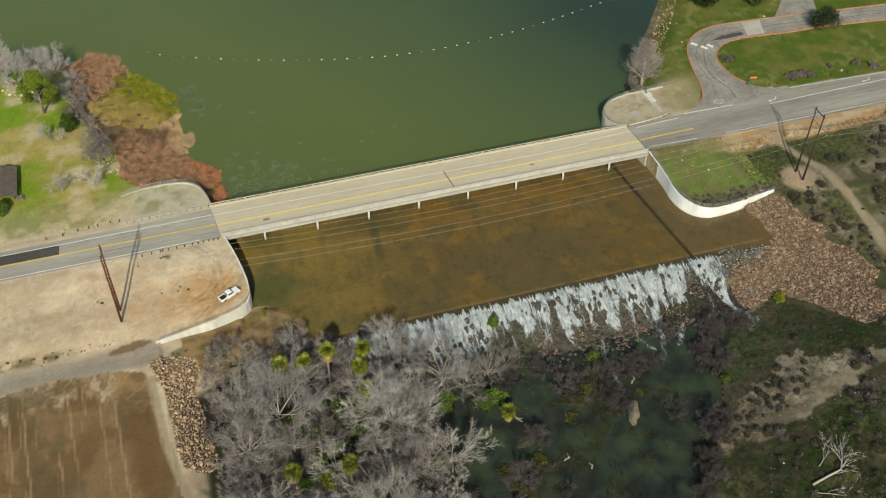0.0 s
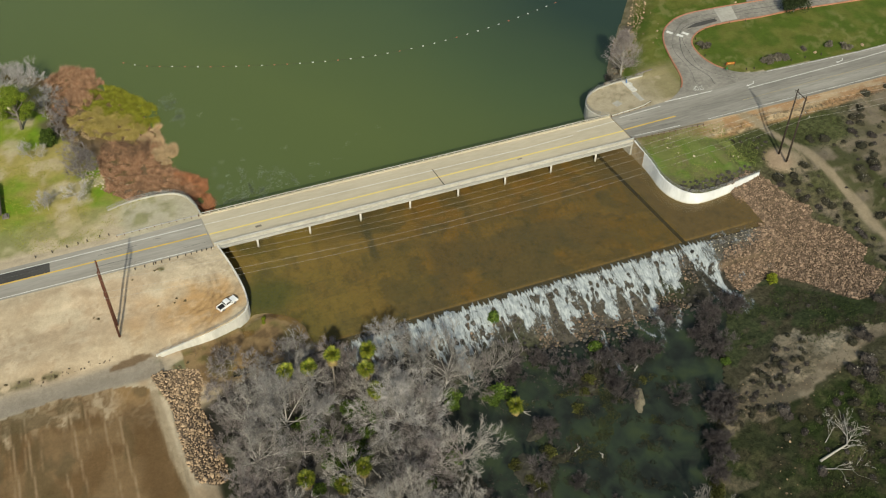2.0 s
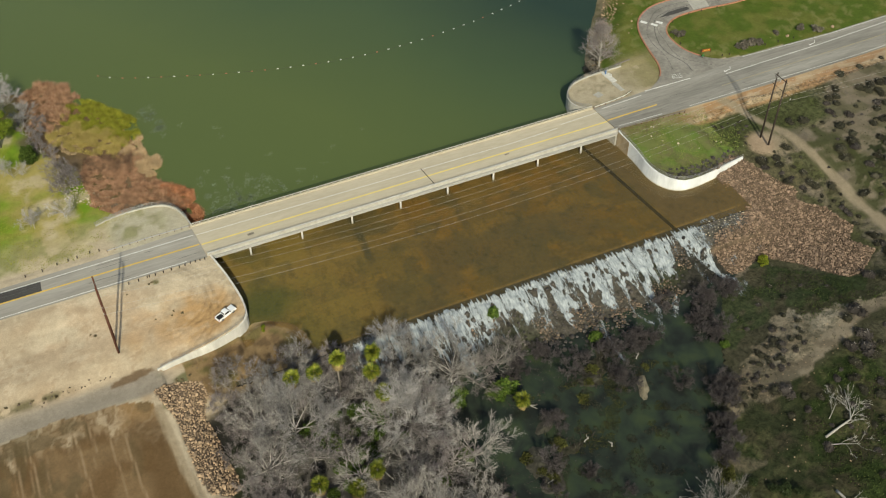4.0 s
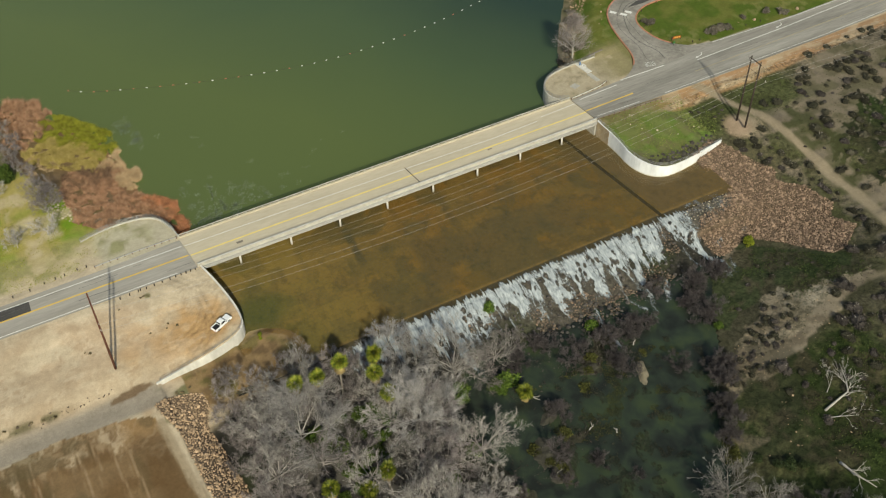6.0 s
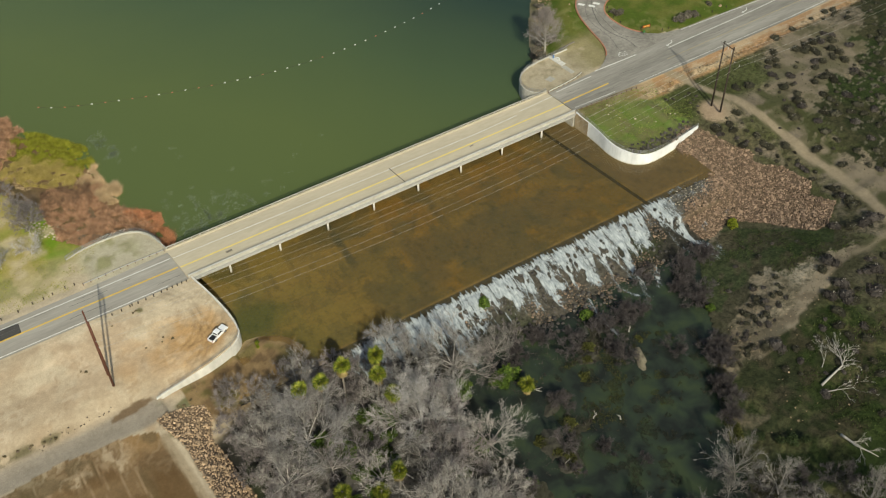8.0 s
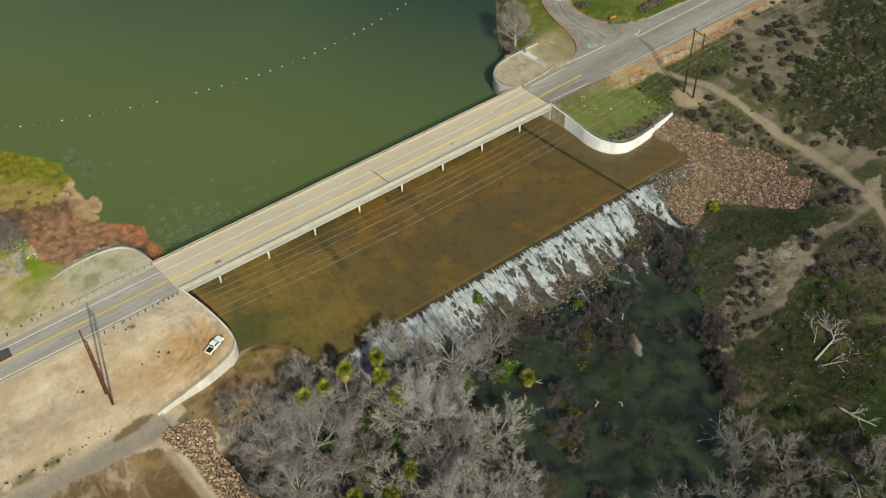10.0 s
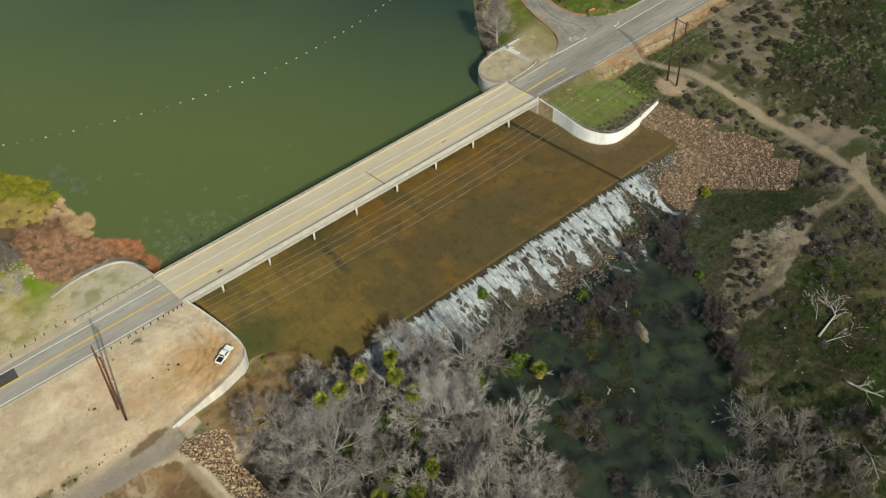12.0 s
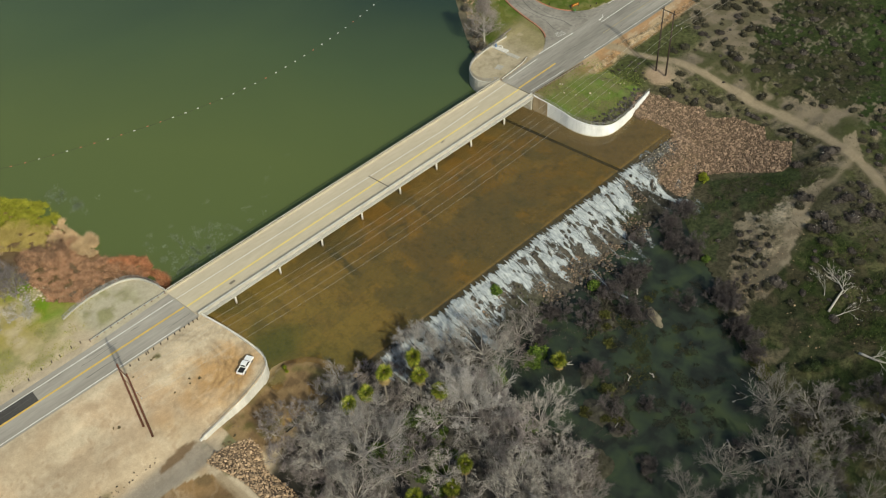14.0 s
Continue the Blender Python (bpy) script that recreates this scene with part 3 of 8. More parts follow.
    c = mixed(c, (0.10, 0.065, 0.035), 0.6 * mud * step(0.45, 0.36, swirl))
    c = mixed(c, (0.10, 0.10, 0.03), 0.6 * mud * step(0.5, 0.62, n1))
    stony = inside(x, y, [(129, 158.6), (153, 158.8), (151, 152), (134, 149)]) | inside(x, y, RIPRAP_E) | inside(x, y, RIPRAP_W)
    # soil between the quarry stones darkened: their shadows put into its colour
    c = mixed(c, (0.125, 0.090, 0.064), 0.95 * stony)
    c = mixed(c, (0.105, 0.098, 0.084), 0.95 * inside(x, y, [(129, 158.6), (152, 158.8), (150, 154.5), (136, 151.5), (129, 151)]))
    shore = step(9, 3, near(x, y, SHORE_W)[0] + wob * 0.5) * (y > 229)
    c = mixed(c, (0.22, 0.13, 0.07), 0.8 * shore)
    shore = step(5.5, 2.5, near(x, y, SHORE_E)[0] + wob * 0.5) * (y > 230)
    c = mixed(c, (0.115, 0.100, 0.060), 0.85 * shore)
    c = mixed(c, (0.19, 0.155, 0.10), 0.7 * shore * step(0.5, 0.62, n3))
    return c * (0.90 + 0.20 * n3)[..., None]


def sheet(name, x, y, z, keep=None):
    nx, ny = x.shape
    idx = np.arange(nx * ny).reshape(nx, ny)
    quads = np.stack([idx[:-1, :-1], idx[1:, :-1], idx[1:, 1:], idx[:-1, 1:]], -1).reshape(-1, 4)
    if keep is not None:
        quads = quads[keep.reshape(-1)]
    me = bpy.data.meshes.new(name)
    me.from_pydata(np.stack([x, y, z], -1).reshape(-1, 3).tolist(), [], quads.tolist())
    me.polygons.foreach_set("use_smooth", [True] * len(me.polygons))
    return me


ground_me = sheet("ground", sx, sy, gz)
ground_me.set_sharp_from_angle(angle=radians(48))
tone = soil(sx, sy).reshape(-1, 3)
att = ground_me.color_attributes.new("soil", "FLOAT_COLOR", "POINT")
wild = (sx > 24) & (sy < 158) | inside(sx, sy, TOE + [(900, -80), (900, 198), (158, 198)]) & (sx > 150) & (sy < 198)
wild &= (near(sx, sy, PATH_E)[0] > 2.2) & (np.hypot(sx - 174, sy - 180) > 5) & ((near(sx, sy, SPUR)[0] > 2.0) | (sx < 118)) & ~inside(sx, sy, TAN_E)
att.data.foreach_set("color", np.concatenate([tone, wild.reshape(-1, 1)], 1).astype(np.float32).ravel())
ground_mat, nodes, links, bsdf = material("soil and grass")
attr = nodes.new("ShaderNodeAttribute")
attr.attribute_name = "soil"
fine = grain(nodes, links, 1.1, 6, 0.7)
speck = grain(nodes, links, 0.28, 5, 0.65)
col = blend(nodes, links, "MULTIPLY", 1.0, attr.outputs["Color"], ramp(nodes, links, fine, [(0.25, (0.84, 0.84, 0.83)), (0.75, (1.12, 1.12, 1.11))]))
col = blend(nodes, links, "MULTIPLY", 1.0, col, ramp(nodes, links, speck, [(0.3, (0.90, 0.89, 0.88)), (0.7, (1.07, 1.07, 1.07))]))
grit = grain(nodes, links, 4.5, 4, 0.7)
col = blend(nodes, links, "MULTIPLY", 1.0, col, ramp(nodes, links, grit, [(0.3, (0.84, 0.83, 0.82)), (0.7, (1.12, 1.12, 1.12))]))
tangle = ramp(nodes, links, grain(nodes, links, 0.75, 6, 0.75, distort=0.5), [(0.36, (0.42, 0.45, 0.42)), (0.5, (0.95, 0.96, 0.94)), (0.66, (1.55, 1.5, 1.45))])
col = blend(nodes, links, "MULTIPLY", attr.outputs["Alpha"], col, tangle)
links.new(col, bsdf.inputs["Base Color"])
bsdf.inputs["Roughness"].default_value, bsdf.inputs["Specular IOR Level"].default_value = 0.95, 0.15
bump(nodes, links, bsdf, fine, 0.3, 0.2)
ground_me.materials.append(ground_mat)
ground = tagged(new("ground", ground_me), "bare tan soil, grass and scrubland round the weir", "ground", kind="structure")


# ---- mesh helper ----
class Geo:
    """Collects pieces of one mesh."""

    def __init__(self):
        self.v, self.f = [], []

    def add(self, verts, faces):
        n = len(self.v)
        self.v += [tuple(p) for p in verts]
        self.f += [tuple(i + n for i in q) for q in faces]

    def box(self, c, s, rz=0.0, taper=1.0):
        co, si = math.cos(rz), math.sin(rz)
        vs = []
        for k, t in ((-1, 1.0), (1, taper)):
            for i, j in ((-1, -1), (1, -1), (1, 1), (-1, 1)):
                px, py = i * s[0] / 2 * t, j * s[1] / 2 * t
                vs.append((c[0] + px * co - py * si, c[1] + px * si + py * co, c[2] + k * s[2] / 2))
        self.add(vs, [(3, 2, 1, 0), (4, 5, 6, 7), (0, 1, 5, 4), (1, 2, 6, 5), (2, 3, 7, 6), (3, 0, 4, 7)])

    def tube(self, pts, radii, n=6, cap=True):
        rings = []
        for k, p in enumerate(pts):
            a, b = Vector(pts[max(k - 1, 0)]), Vector(pts[min(k + 1, len(pts) - 1)])
            d = (b - a).normalized()
            u = d.cross(Vector((0.31, 0.17, 0.93)) if abs(d.z) < 0.9 else Vector((1, 0.2, 0))).normalized()
            w = d.cross(u)
            r = radii[k] if isinstance(radii, (list, tuple)) else radii
            rings.append([Vector(p) + r * (u * math.cos(2 * math.pi * i / n) + w * math.sin(2 * math.pi * i / n)) for i in range(n)])
        faces = [(k * n + i, k * n + (i + 1) % n, (k + 1) * n + (i + 1) % n, (k + 1) * n + i) for k in range(len(pts) - 1) for i in range(n)]
        if cap:
            faces += [tuple(range(n))[::-1], tuple(range((len(pts) - 1) * n, len(pts) * n))]
        self.add([q for r in rings for q in r], faces)

    def ribbon(self, left, right, z=0.0):
        """A flat strip between two lines of (x, y) or (x, y, z)."""
        n = len(left)
        p = [(*q, z) if len(q) == 2 else q for q in left + right]
        self.add(p, [(i, n + i, n + i + 1, i + 1) for i in range(n - 1)])

    def extrude(self, profile, path):
        """profile: (side, height) pairs, a closed ring; path: (x, y, z), swept flat."""
        n, rings = len(profile), []
        for k, p in enumerate(path):
            a, b = path[max(k - 1, 0)], path[min(k + 1, len(path) - 1)]
            d = Vector((b[0] - a[0], b[1] - a[1], 0)).normalized()
            s = Vector((-d.y, d.x, 0))
            rings += [(p[0] + s.x * u, p[1] + s.y * u, p[2] + h) for u, h in profile]
        faces = [(k * n + i, k * n + (i + 1) % n, (k + 1) * n + (i + 1) % n, (k + 1) * n + i) for k in range(len(path) - 1) for i in range(n)]
        faces += [tuple(range(n))[::-1], tuple(range((len(path) - 1) * n, len(path) * n))]
        self.add(rings, faces)

    def mesh(self, name, mat, smooth=False):
        me = bpy.data.meshes.new(name)
        me.from_pydata(self.v, [], self.f)
        if mat:
            me.materials.append(mat)
        if smooth:
            me.polygons.foreach_set("use_smooth", [True] * len(me.polygons))
        return me


def part(name, geo, mat, parent=None, label="", smooth=False):
    ob = new(name, geo if isinstance(geo, bpy.types.Mesh) else geo.mesh(name, mat, smooth))
    if parent:
        ob.parent = parent
        ob.matrix_parent_inverse = parent.matrix_basis.inverted()
    if label:
        ob["label"] = label
    return ob


def thing(name, place, label, category, group="", kind="", rz=0.0):
    ob = new(name)
    ob.empty_display_size = 0.5
    ob.matrix_basis = pose(*place, 0, 0, rz)
    return tagged(ob, label, category, group, kind)


def ground_z(x, y):
    return float(land(np.array([float(x)]), np.array([float(y)]))[0])


def ground_zs(pts):
    a = np.array(pts, float)
    return land(a[:, 0], a[:, 1])


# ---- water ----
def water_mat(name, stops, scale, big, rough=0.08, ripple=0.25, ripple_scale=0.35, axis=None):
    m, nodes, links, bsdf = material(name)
    water_tone = grain(nodes, links, scale, 3, 0.5, distort=0.4)
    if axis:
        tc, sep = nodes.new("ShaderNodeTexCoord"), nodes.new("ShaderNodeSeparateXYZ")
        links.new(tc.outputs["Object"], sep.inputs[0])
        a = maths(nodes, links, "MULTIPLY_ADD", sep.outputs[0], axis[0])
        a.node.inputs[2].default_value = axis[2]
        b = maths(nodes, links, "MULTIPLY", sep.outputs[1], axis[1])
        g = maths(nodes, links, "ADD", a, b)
        w = maths(nodes, links, "MULTIPLY", maths(nodes, links, "SUBTRACT", water_tone, 0.5), big)
        water_tone = maths(nodes, links, "ADD", g, w, True)
    links.new(ramp(nodes, links, water_tone, stops), bsdf.inputs["Base Color"])
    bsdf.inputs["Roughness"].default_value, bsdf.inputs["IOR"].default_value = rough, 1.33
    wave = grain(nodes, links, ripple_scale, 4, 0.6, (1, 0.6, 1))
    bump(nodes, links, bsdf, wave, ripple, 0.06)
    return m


# axis darkens the lake north-eastward, cloud reflection and depth put into its colour
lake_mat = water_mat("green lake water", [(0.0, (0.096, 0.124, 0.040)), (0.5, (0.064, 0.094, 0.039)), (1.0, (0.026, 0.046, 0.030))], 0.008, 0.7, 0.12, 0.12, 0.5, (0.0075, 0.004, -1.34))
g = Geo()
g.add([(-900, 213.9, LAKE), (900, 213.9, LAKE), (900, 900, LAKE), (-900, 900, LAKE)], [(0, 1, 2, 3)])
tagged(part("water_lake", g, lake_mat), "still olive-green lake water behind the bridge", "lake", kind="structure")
river_mat = water_mat("dark river water", [(0.36, (0.017, 0.020, 0.016)), (0.47, (0.025, 0.032, 0.023)), (0.56, (0.031, 0.043, 0.026)), (0.68, (0.041, 0.055, 0.027))], 0.16, 1, 0.2, 0.2, 0.5)
g = Geo()
g.add([(-12, -60, RIVER), (160, -60, RIVER), (160, 146, RIVER), (-12, 146, RIVER)], [(0, 1, 2, 3)])
tagged(part("water_river", g, river_mat), "dark green slow river below the weir", "river", kind="structure")

# the paved apron and the shallow water on it
ax, ay = np.meshgrid(np.arange(-3, 154.2, 0.45), np.append(np.arange(CREST, 214, 0.45), 214.0), indexing="ij")
a1, a2, a3 = field_noise(ax, ay, 7, 401), field_noise(ax, ay, 22, 403, 3), field_noise(ax * 0.8, ay * 1.5, 2.2, 405, 3)
ragged = 3.5 * (a3 - 0.5)
tint = np.zeros(ax.shape + (3,)) + np.array((0.180, 0.112, 0.030))
tint = mixed(tint, (0.165, 0.110, 0.034), step(0.42, 0.58, a2))
tint = mixed(tint, (0.215, 0.128, 0.032), 0.75 * step(0.50, 0.60, field_noise(ax, ay * 1.4, 12, 407)))
tint = mixed(tint, (0.215, 0.122, 0.027), 0.7 * step(186, 199, ay + ragged))
tint = mixed(tint, (0.245, 0.178, 0.052), 0.85 * step(66, 22, ax + 14 * (a1 - 0.5)))
tint = mixed(tint, (0.105, 0.086, 0.040), 0.62 * step(0.52, 0.58, field_noise(ax + ragged, ay + ragged * 0.5, 9, 409)) * step(20, 40, ax))
tint = mixed(tint, (0.125, 0.105, 0.045), 0.4 * step(0.54, 0.56, field_noise(np.floor(ax / 3.8) * 3.8 + 0.3 * ragged, np.floor(ay / 3.2) * 3.2, 5, 411, 2)))
tint = mixed(tint, (0.27, 0.17, 0.05), 0.3 * step(0.56, 0.60, field_noise(ax * 0.7 + ragged, ay - ragged, 5, 413)))
tint = mixed(tint, (0.155, 0.110, 0.054), 0.8 * step(1.0, 2.5, ax - 122 - (207 - ay) * 0.126))
tint = mixed(tint, (0.105, 0.105, 0.032), 0.6 * step(30, 12, ax + (ay - 176) * 0.35 + 8 * (a1 - 0.5)) * step(0.40, 0.54, a1))
for i in range(8):
    px = 12.6 + i * 15.27 + 1.4
    wake = np.abs(ax - px + 0.05 * (199 - ay) + 0.5 * ragged * step(199, 180, ay)) - 0.35
    tint = mixed(tint, (0.075, 0.070, 0.038), (0.8 if i == 2 else 0.45 if i == 4 else 0.2) * step(1.3, 0.2, wake) * step(172 + 5 * (i % 3), 188, ay) * step(0.34, 0.5, a3 + 0.08))
tint = tint * np.array((0.90, 0.94, 1.0))
tint = mixed(tint, (0.098, 0.084, 0.046), 0.6 * step(0.42, 0.56, field_noise(ax, ay, 16, 415, 3)) * step(192, 182, ay) * step(36, 52, ax) * step(120, 104, ax))
tint = mixed(tint, (0.085, 0.100, 0.030), 0.7 * step(9, 3, np.hypot((ax - 11) * 0.7, ay - 182) + 5 * (a1 - 0.5)))
# thin golden line: the crest's lit edge put into the apron colour
tint = mixed(tint, (0.27, 0.185, 0.075), 0.7 * step(0.5, 0.15, np.abs(ay - CREST - 2.35)) * step(0.3, 0.5, a3 + 0.1))
tint = mixed(tint, (0.060, 0.054, 0.038), 0.85 * step(CREST + 2.2, CREST + 1.7, ay + 0.15 * ragged) * step(153, 130, ax))
apron_me = sheet("floor_apron", ax, ay, ax * 0 - 5.9)
apron_me.color_attributes.new("silt", "FLOAT_COLOR", "POINT").data.foreach_set("color", np.concatenate([tint.reshape(-1, 3), np.ones((tint.size // 3, 1))], 1).astype(np.float32).ravel())
apron_mat, nodes, links, bsdf = material("ochre-stained apron concrete")
silt = nodes.new("ShaderNodeAttribute")
silt.attribute_name = "silt"
col = blend(nodes, links, "MULTIPLY", 1.0, silt.outputs["Color"], ramp(nodes, links, grain(nodes, links, 0.9, 5, 0.7), [(0.3, (0.84, 0.85, 0.86)), (0.7, (1.14, 1.13, 1.12))]))
algae = ramp(nodes, links, grain(nodes, links, 0.3, 5, 0.75, (1.3, 0.9, 1)), [(0.52, (1, 1, 1)), (0.62, (0.72, 0.76, 0.78))])
col = blend(nodes, links, "MULTIPLY", 0.8, col, algae)
links.new(col, bsdf.inputs["Base Color"])
bsdf.inputs["Roughness"].default_value = 0.9
apron_me.materials.append(apron_mat)
tagged(new("floor_apron", apron_me), "ochre silt-stained concrete apron under shallow water", "spillway apron", kind="structure")
g = Geo()
g.add([(-3, CREST, -5.9), (154, CREST, -5.9), (154, CREST, -7.5), (-3, CREST, -7.5)], [(0, 3, 2, 1)])
tagged(part("wall_apron_end", g, apron_mat), "ochre-stained end face of the apron", "weir", kind="structure")
strip_mat = surface("dark algae strip", (0.045, 0.040, 0.026), (0.08, 0.068, 0.038), 0.8, 0.9)
g = Geo()
g.add([(121.7, 207, -5.89), (122.9, 207, -5.89), (129.0, CREST + 0.3, -5.89), (127.8, CREST + 0.3, -5.89)], [(0, 3, 2, 1)])
tagged(part("trim_drain_channel", g, strip_mat), "dark algae-grown drain channel across the apron", "drain", kind="structure")
film, nodes, links, bsdf = material("shallow brown water film")
clear, gloss, fres, add = nodes.new("ShaderNodeBsdfTransparent"), nodes.new("ShaderNodeBsdfGlossy"), nodes.new("ShaderNodeFresnel"), nodes.new("ShaderNodeMixShader")
clear.inputs[0].default_value = (0.90, 0.86, 0.72, 1)
gloss.inputs["Roughness"].default_value = 0.1
fres.inputs["IOR"].default_value = 1.33
b = nodes.new("ShaderNodeBump")
b.inputs["Strength"].default_value, b.inputs["Distance"].default_value = 0.2, 0.05
links.new(grain(nodes, links, 0.6, 4, 0.6, (0.7, 1, 1)), b.inputs["Height"])
links.new(b.outputs[0], gloss.inputs["Normal"])
links.new(fres.outputs[0], add.inputs[0])
links.new(clear.outputs[0], add.inputs[1])
links.new(gloss.outputs[0], add.inputs[2])
links.new(add.outputs[0], nodes["Material Output"].inputs[0])
g = Geo()
g.add([(-3, CREST - 0.4, POOL), (154, CREST - 0.4, POOL), (154, 214, POOL), (-3, 214, POOL)], [(0, 1, 2, 3)])
pool_water = tagged(part("water_pool", g, film), "shallow brown water sliding over the apron", "water", kind="structure")
pool_water.visible_shadow = False
lip = surface("dark wet concrete", (0.05, 0.042, 0.03), (0.09, 0.075, 0.05), 1.0, 0.4)
g = Geo()
g.extrude([(-0.45, -1.6), (-0.45, -0.08), (-0.3, 0.0), (0.3, 0.0), (0.45, -0.3), (0.45, -1.6)], [(16, CREST + 0.2, -5.87), (60, CREST + 0.2, -5.87), (131.5, CREST + 0.2, -5.87)])
tagged(part("weir_crest", g, lip), "dark wet concrete sill along the weir crest", "weir", kind="structure")
g = Geo()
shelf_mat = surface("brown silted concrete", (0.17, 0.11, 0.055), (0.28, 0.185, 0.10), 0.7, 0.5, 0.15, 0.3)
g.extrude([(-1.6, -3), (-1.6, -0.02), (-1.45, 0.1), (0.5, 0.1), (0.5, -3)], [(133, 214.2, LAKE - 0.05), (-1, 214.2, LAKE - 0.05)])
tagged(part("wall_lake_sill", g, shelf_mat), "brown silted concrete sill holding back the lake", "sill", kind="structure")


# ---- retaining walls ----
def retaining(name, line, foot, label, mat, height_in=0.0, face=1):
    g = Geo()
    n, rings = 6, []
    for k, (x, y) in enumerate(line):
        a, b = line[max(k - 1, 0)], line[min(k + 1, len(line) - 1)]
        d = Vector((b[0] - a[0], b[1] - a[1])).normalized()
        s = Vector((-d.y, d.x)) * face
        top = height_in[0] + (height_in[1] - height_in[0]) * k / (len(line) - 1)
        for u, z in ((0.16, foot), (0.16, top - 0.12), (0.13, top), (-0.26, top), (-0.3, top - 0.12), (-0.3, foot)):
            rings.append((x + s.x * u, y + s.y * u, z))
    faces = [(k * n + i, k * n + (i + 1) % n, (k + 1) * n + (i + 1) % n, (k + 1) * n + i) for k in range(len(line) - 1) for i in range(n)]
    faces += [tuple(range(n))[::-1], tuple(range((len(line) - 1) * n, len(line) * n))]
    g.add(rings, faces)
    return tagged(part(name, g, mat), label, "retaining wall", kind="structure")


retaining("wall_northwest", WALL_NW, -6.5, "curved pale concrete retaining wall beside the reeds", concrete, (-0.45, 0.25), 1)
retaining("wall_southwest", WALL_SW, -7.0, "curved pale concrete retaining wall round the dirt pad", concrete_pale, (0.4, -2.7), 1)
retaining("wall_southeast", WALL_SE, -7.0, "curved white concrete retaining wall below the grass bank", concrete_white, (0.1, -2.9), -1)
retaining("wall_northeast", WALL_NE, -7.0, "curved pale concrete wall round the valve pad", concrete, (0.2, -0.1), -1)
g = Geo()
g.extrude([(-0.5, -8), (-0.5, -0.75), (0.5, -0.75), (0.5, -8)], [(1.2, 214.2, 0), (2.6, 200.4, 0)])
tagged(part("wall_abutment_west", g, concrete), "concrete bridge abutment", "abutment", kind="structure")
wing_mat = surface("rust-stained concrete", (0.30, 0.225, 0.13), (0.46, 0.37, 0.25), 0.5, 0.9, 0.3, 0.35, 0.2, stretch=(1, 1, 0.3))
g = Geo()
g.add([(132.62, 200.0, -6.4), (133.1, 194.2, -6.4), (133.05, 194.2, -0.4), (132.56, 200.0, -0.1), (132.52, 200.0, -6.4), (133.0, 194.2, -6.4), (132.95, 194.2, -0.4), (132.46, 200.0, -0.1)], [(3, 2, 1, 0), (4, 5, 6, 7), (0, 1, 5, 4), (1, 2, 6, 5), (2, 3, 7, 6), (3, 0, 4, 7)])
tagged(part("wall_wing_east", g, wing_mat), "rust-stained concrete wing wall beside the bridge", "wing wall", kind="structure")
g = Geo()
g.extrude([(-0.5, -8), (-0.5, -0.75), (0.5, -0.75), (0.5, -8)], [(131.2, 214.2, 0), (132.6, 200.4, 0)])
tagged(part("wall_abutment_east", g, concrete), "concrete bridge abutment", "abutment", kind="structure")


# ---- bridge ----
def skew(x, y):
    return x + (213.8 - y) * 0.10


bridge = thing("bridge", (66, 207, -6), "tan concrete road bridge on slim piers over the spillway", "bridge")
g = Geo()
ring = [(200.6, -0.55), (200.6, 0.0), (207, 0.06), (213.6, 0.0), (213.6, -0.55)]
g.add([(skew(x, y), y, z) for x in (0.4, 131.2) for y, z in ring], [(0, 1, 6, 5), (1, 2, 7, 6), (2, 3, 8, 7), (3, 4, 9, 8), (4, 0, 5, 9), (4, 3, 2, 1, 0), (5, 6, 7, 8, 9)])
part("deck_slab", g, concrete_deck, bridge, "tan concrete deck")
for y in (201.8, 205.2, 208.8, 212.4):
    g = Geo()
    g.extrude([(-0.3, -1.5), (-0.3, -1.2), (-0.14, -1.1), (-0.14, -0.56), (0.14, -0.56), (0.14, -1.1), (0.3, -1.2), (0.3, -1.5)], [(skew(0.9, y), y, 0), (skew(130.8, y), y, 0)])
    part("girder", g, concrete, bridge)
g = Geo()
g.extrude([(-0.30, -1.55), (-0.30, -0.62), (-0.62, -0.56), (-0.62, -0.40), (0.30, -0.36), (0.30, -1.55)], [(skew(0.4, 200.3), 200.3, 0), (skew(131.2, 200.3), 200.3, 0)])
part("fascia_beam", g, barrier_mat, bridge, "pale concrete edge beam with a ledge")
g = Geo()
g.extrude([(-0.10, -0.36), (-0.10, 0.62), (-0.05, 0.68), (0.20, 0.68), (0.25, 0.62), (0.25, -0.36)], [(skew(0.4, 200.3), 200.3, 0), (skew(131.2, 200.3), 200.3, 0)])
part("south_barrier", g, concrete, bridge, "grey concrete parapet")
g = Geo()
g.extrude([(-0.14, 0.96), (-0.14, 1.08), (0.14, 1.08), (0.14, 0.96)], [(skew(0.4, 200.3), 200.3, 0), (skew(131.2, 200.3), 200.3, 0)])
part("handrail", g, rail_paint, bridge, "pale steel top rail")
rail_post = Geo()
rail_post.box((0, 0, 0.82), (0.14, 0.14, 0.3))
rail_post = rail_post.mesh("rail_post", rail_paint)
for i in range(66):
    o = part("rail_post", rail_post, None, bridge)
    o.matrix_parent_inverse = Matrix()
    o.location = (skew(0.8 + i * 2.0, 200.3) - 66, 200.3 - 207, 6)
# added pipe stands in for the shadow line below the ledge
g = Geo()
g.tube([(skew(0.4, 199.8), 199.86, -0.78), (skew(131.2, 199.8), 199.86, -0.78)], 0.10, 8)
part("pipe", g, steel, bridge, "grey pipe added to draw the shadow line below the ledge")
g = Geo()
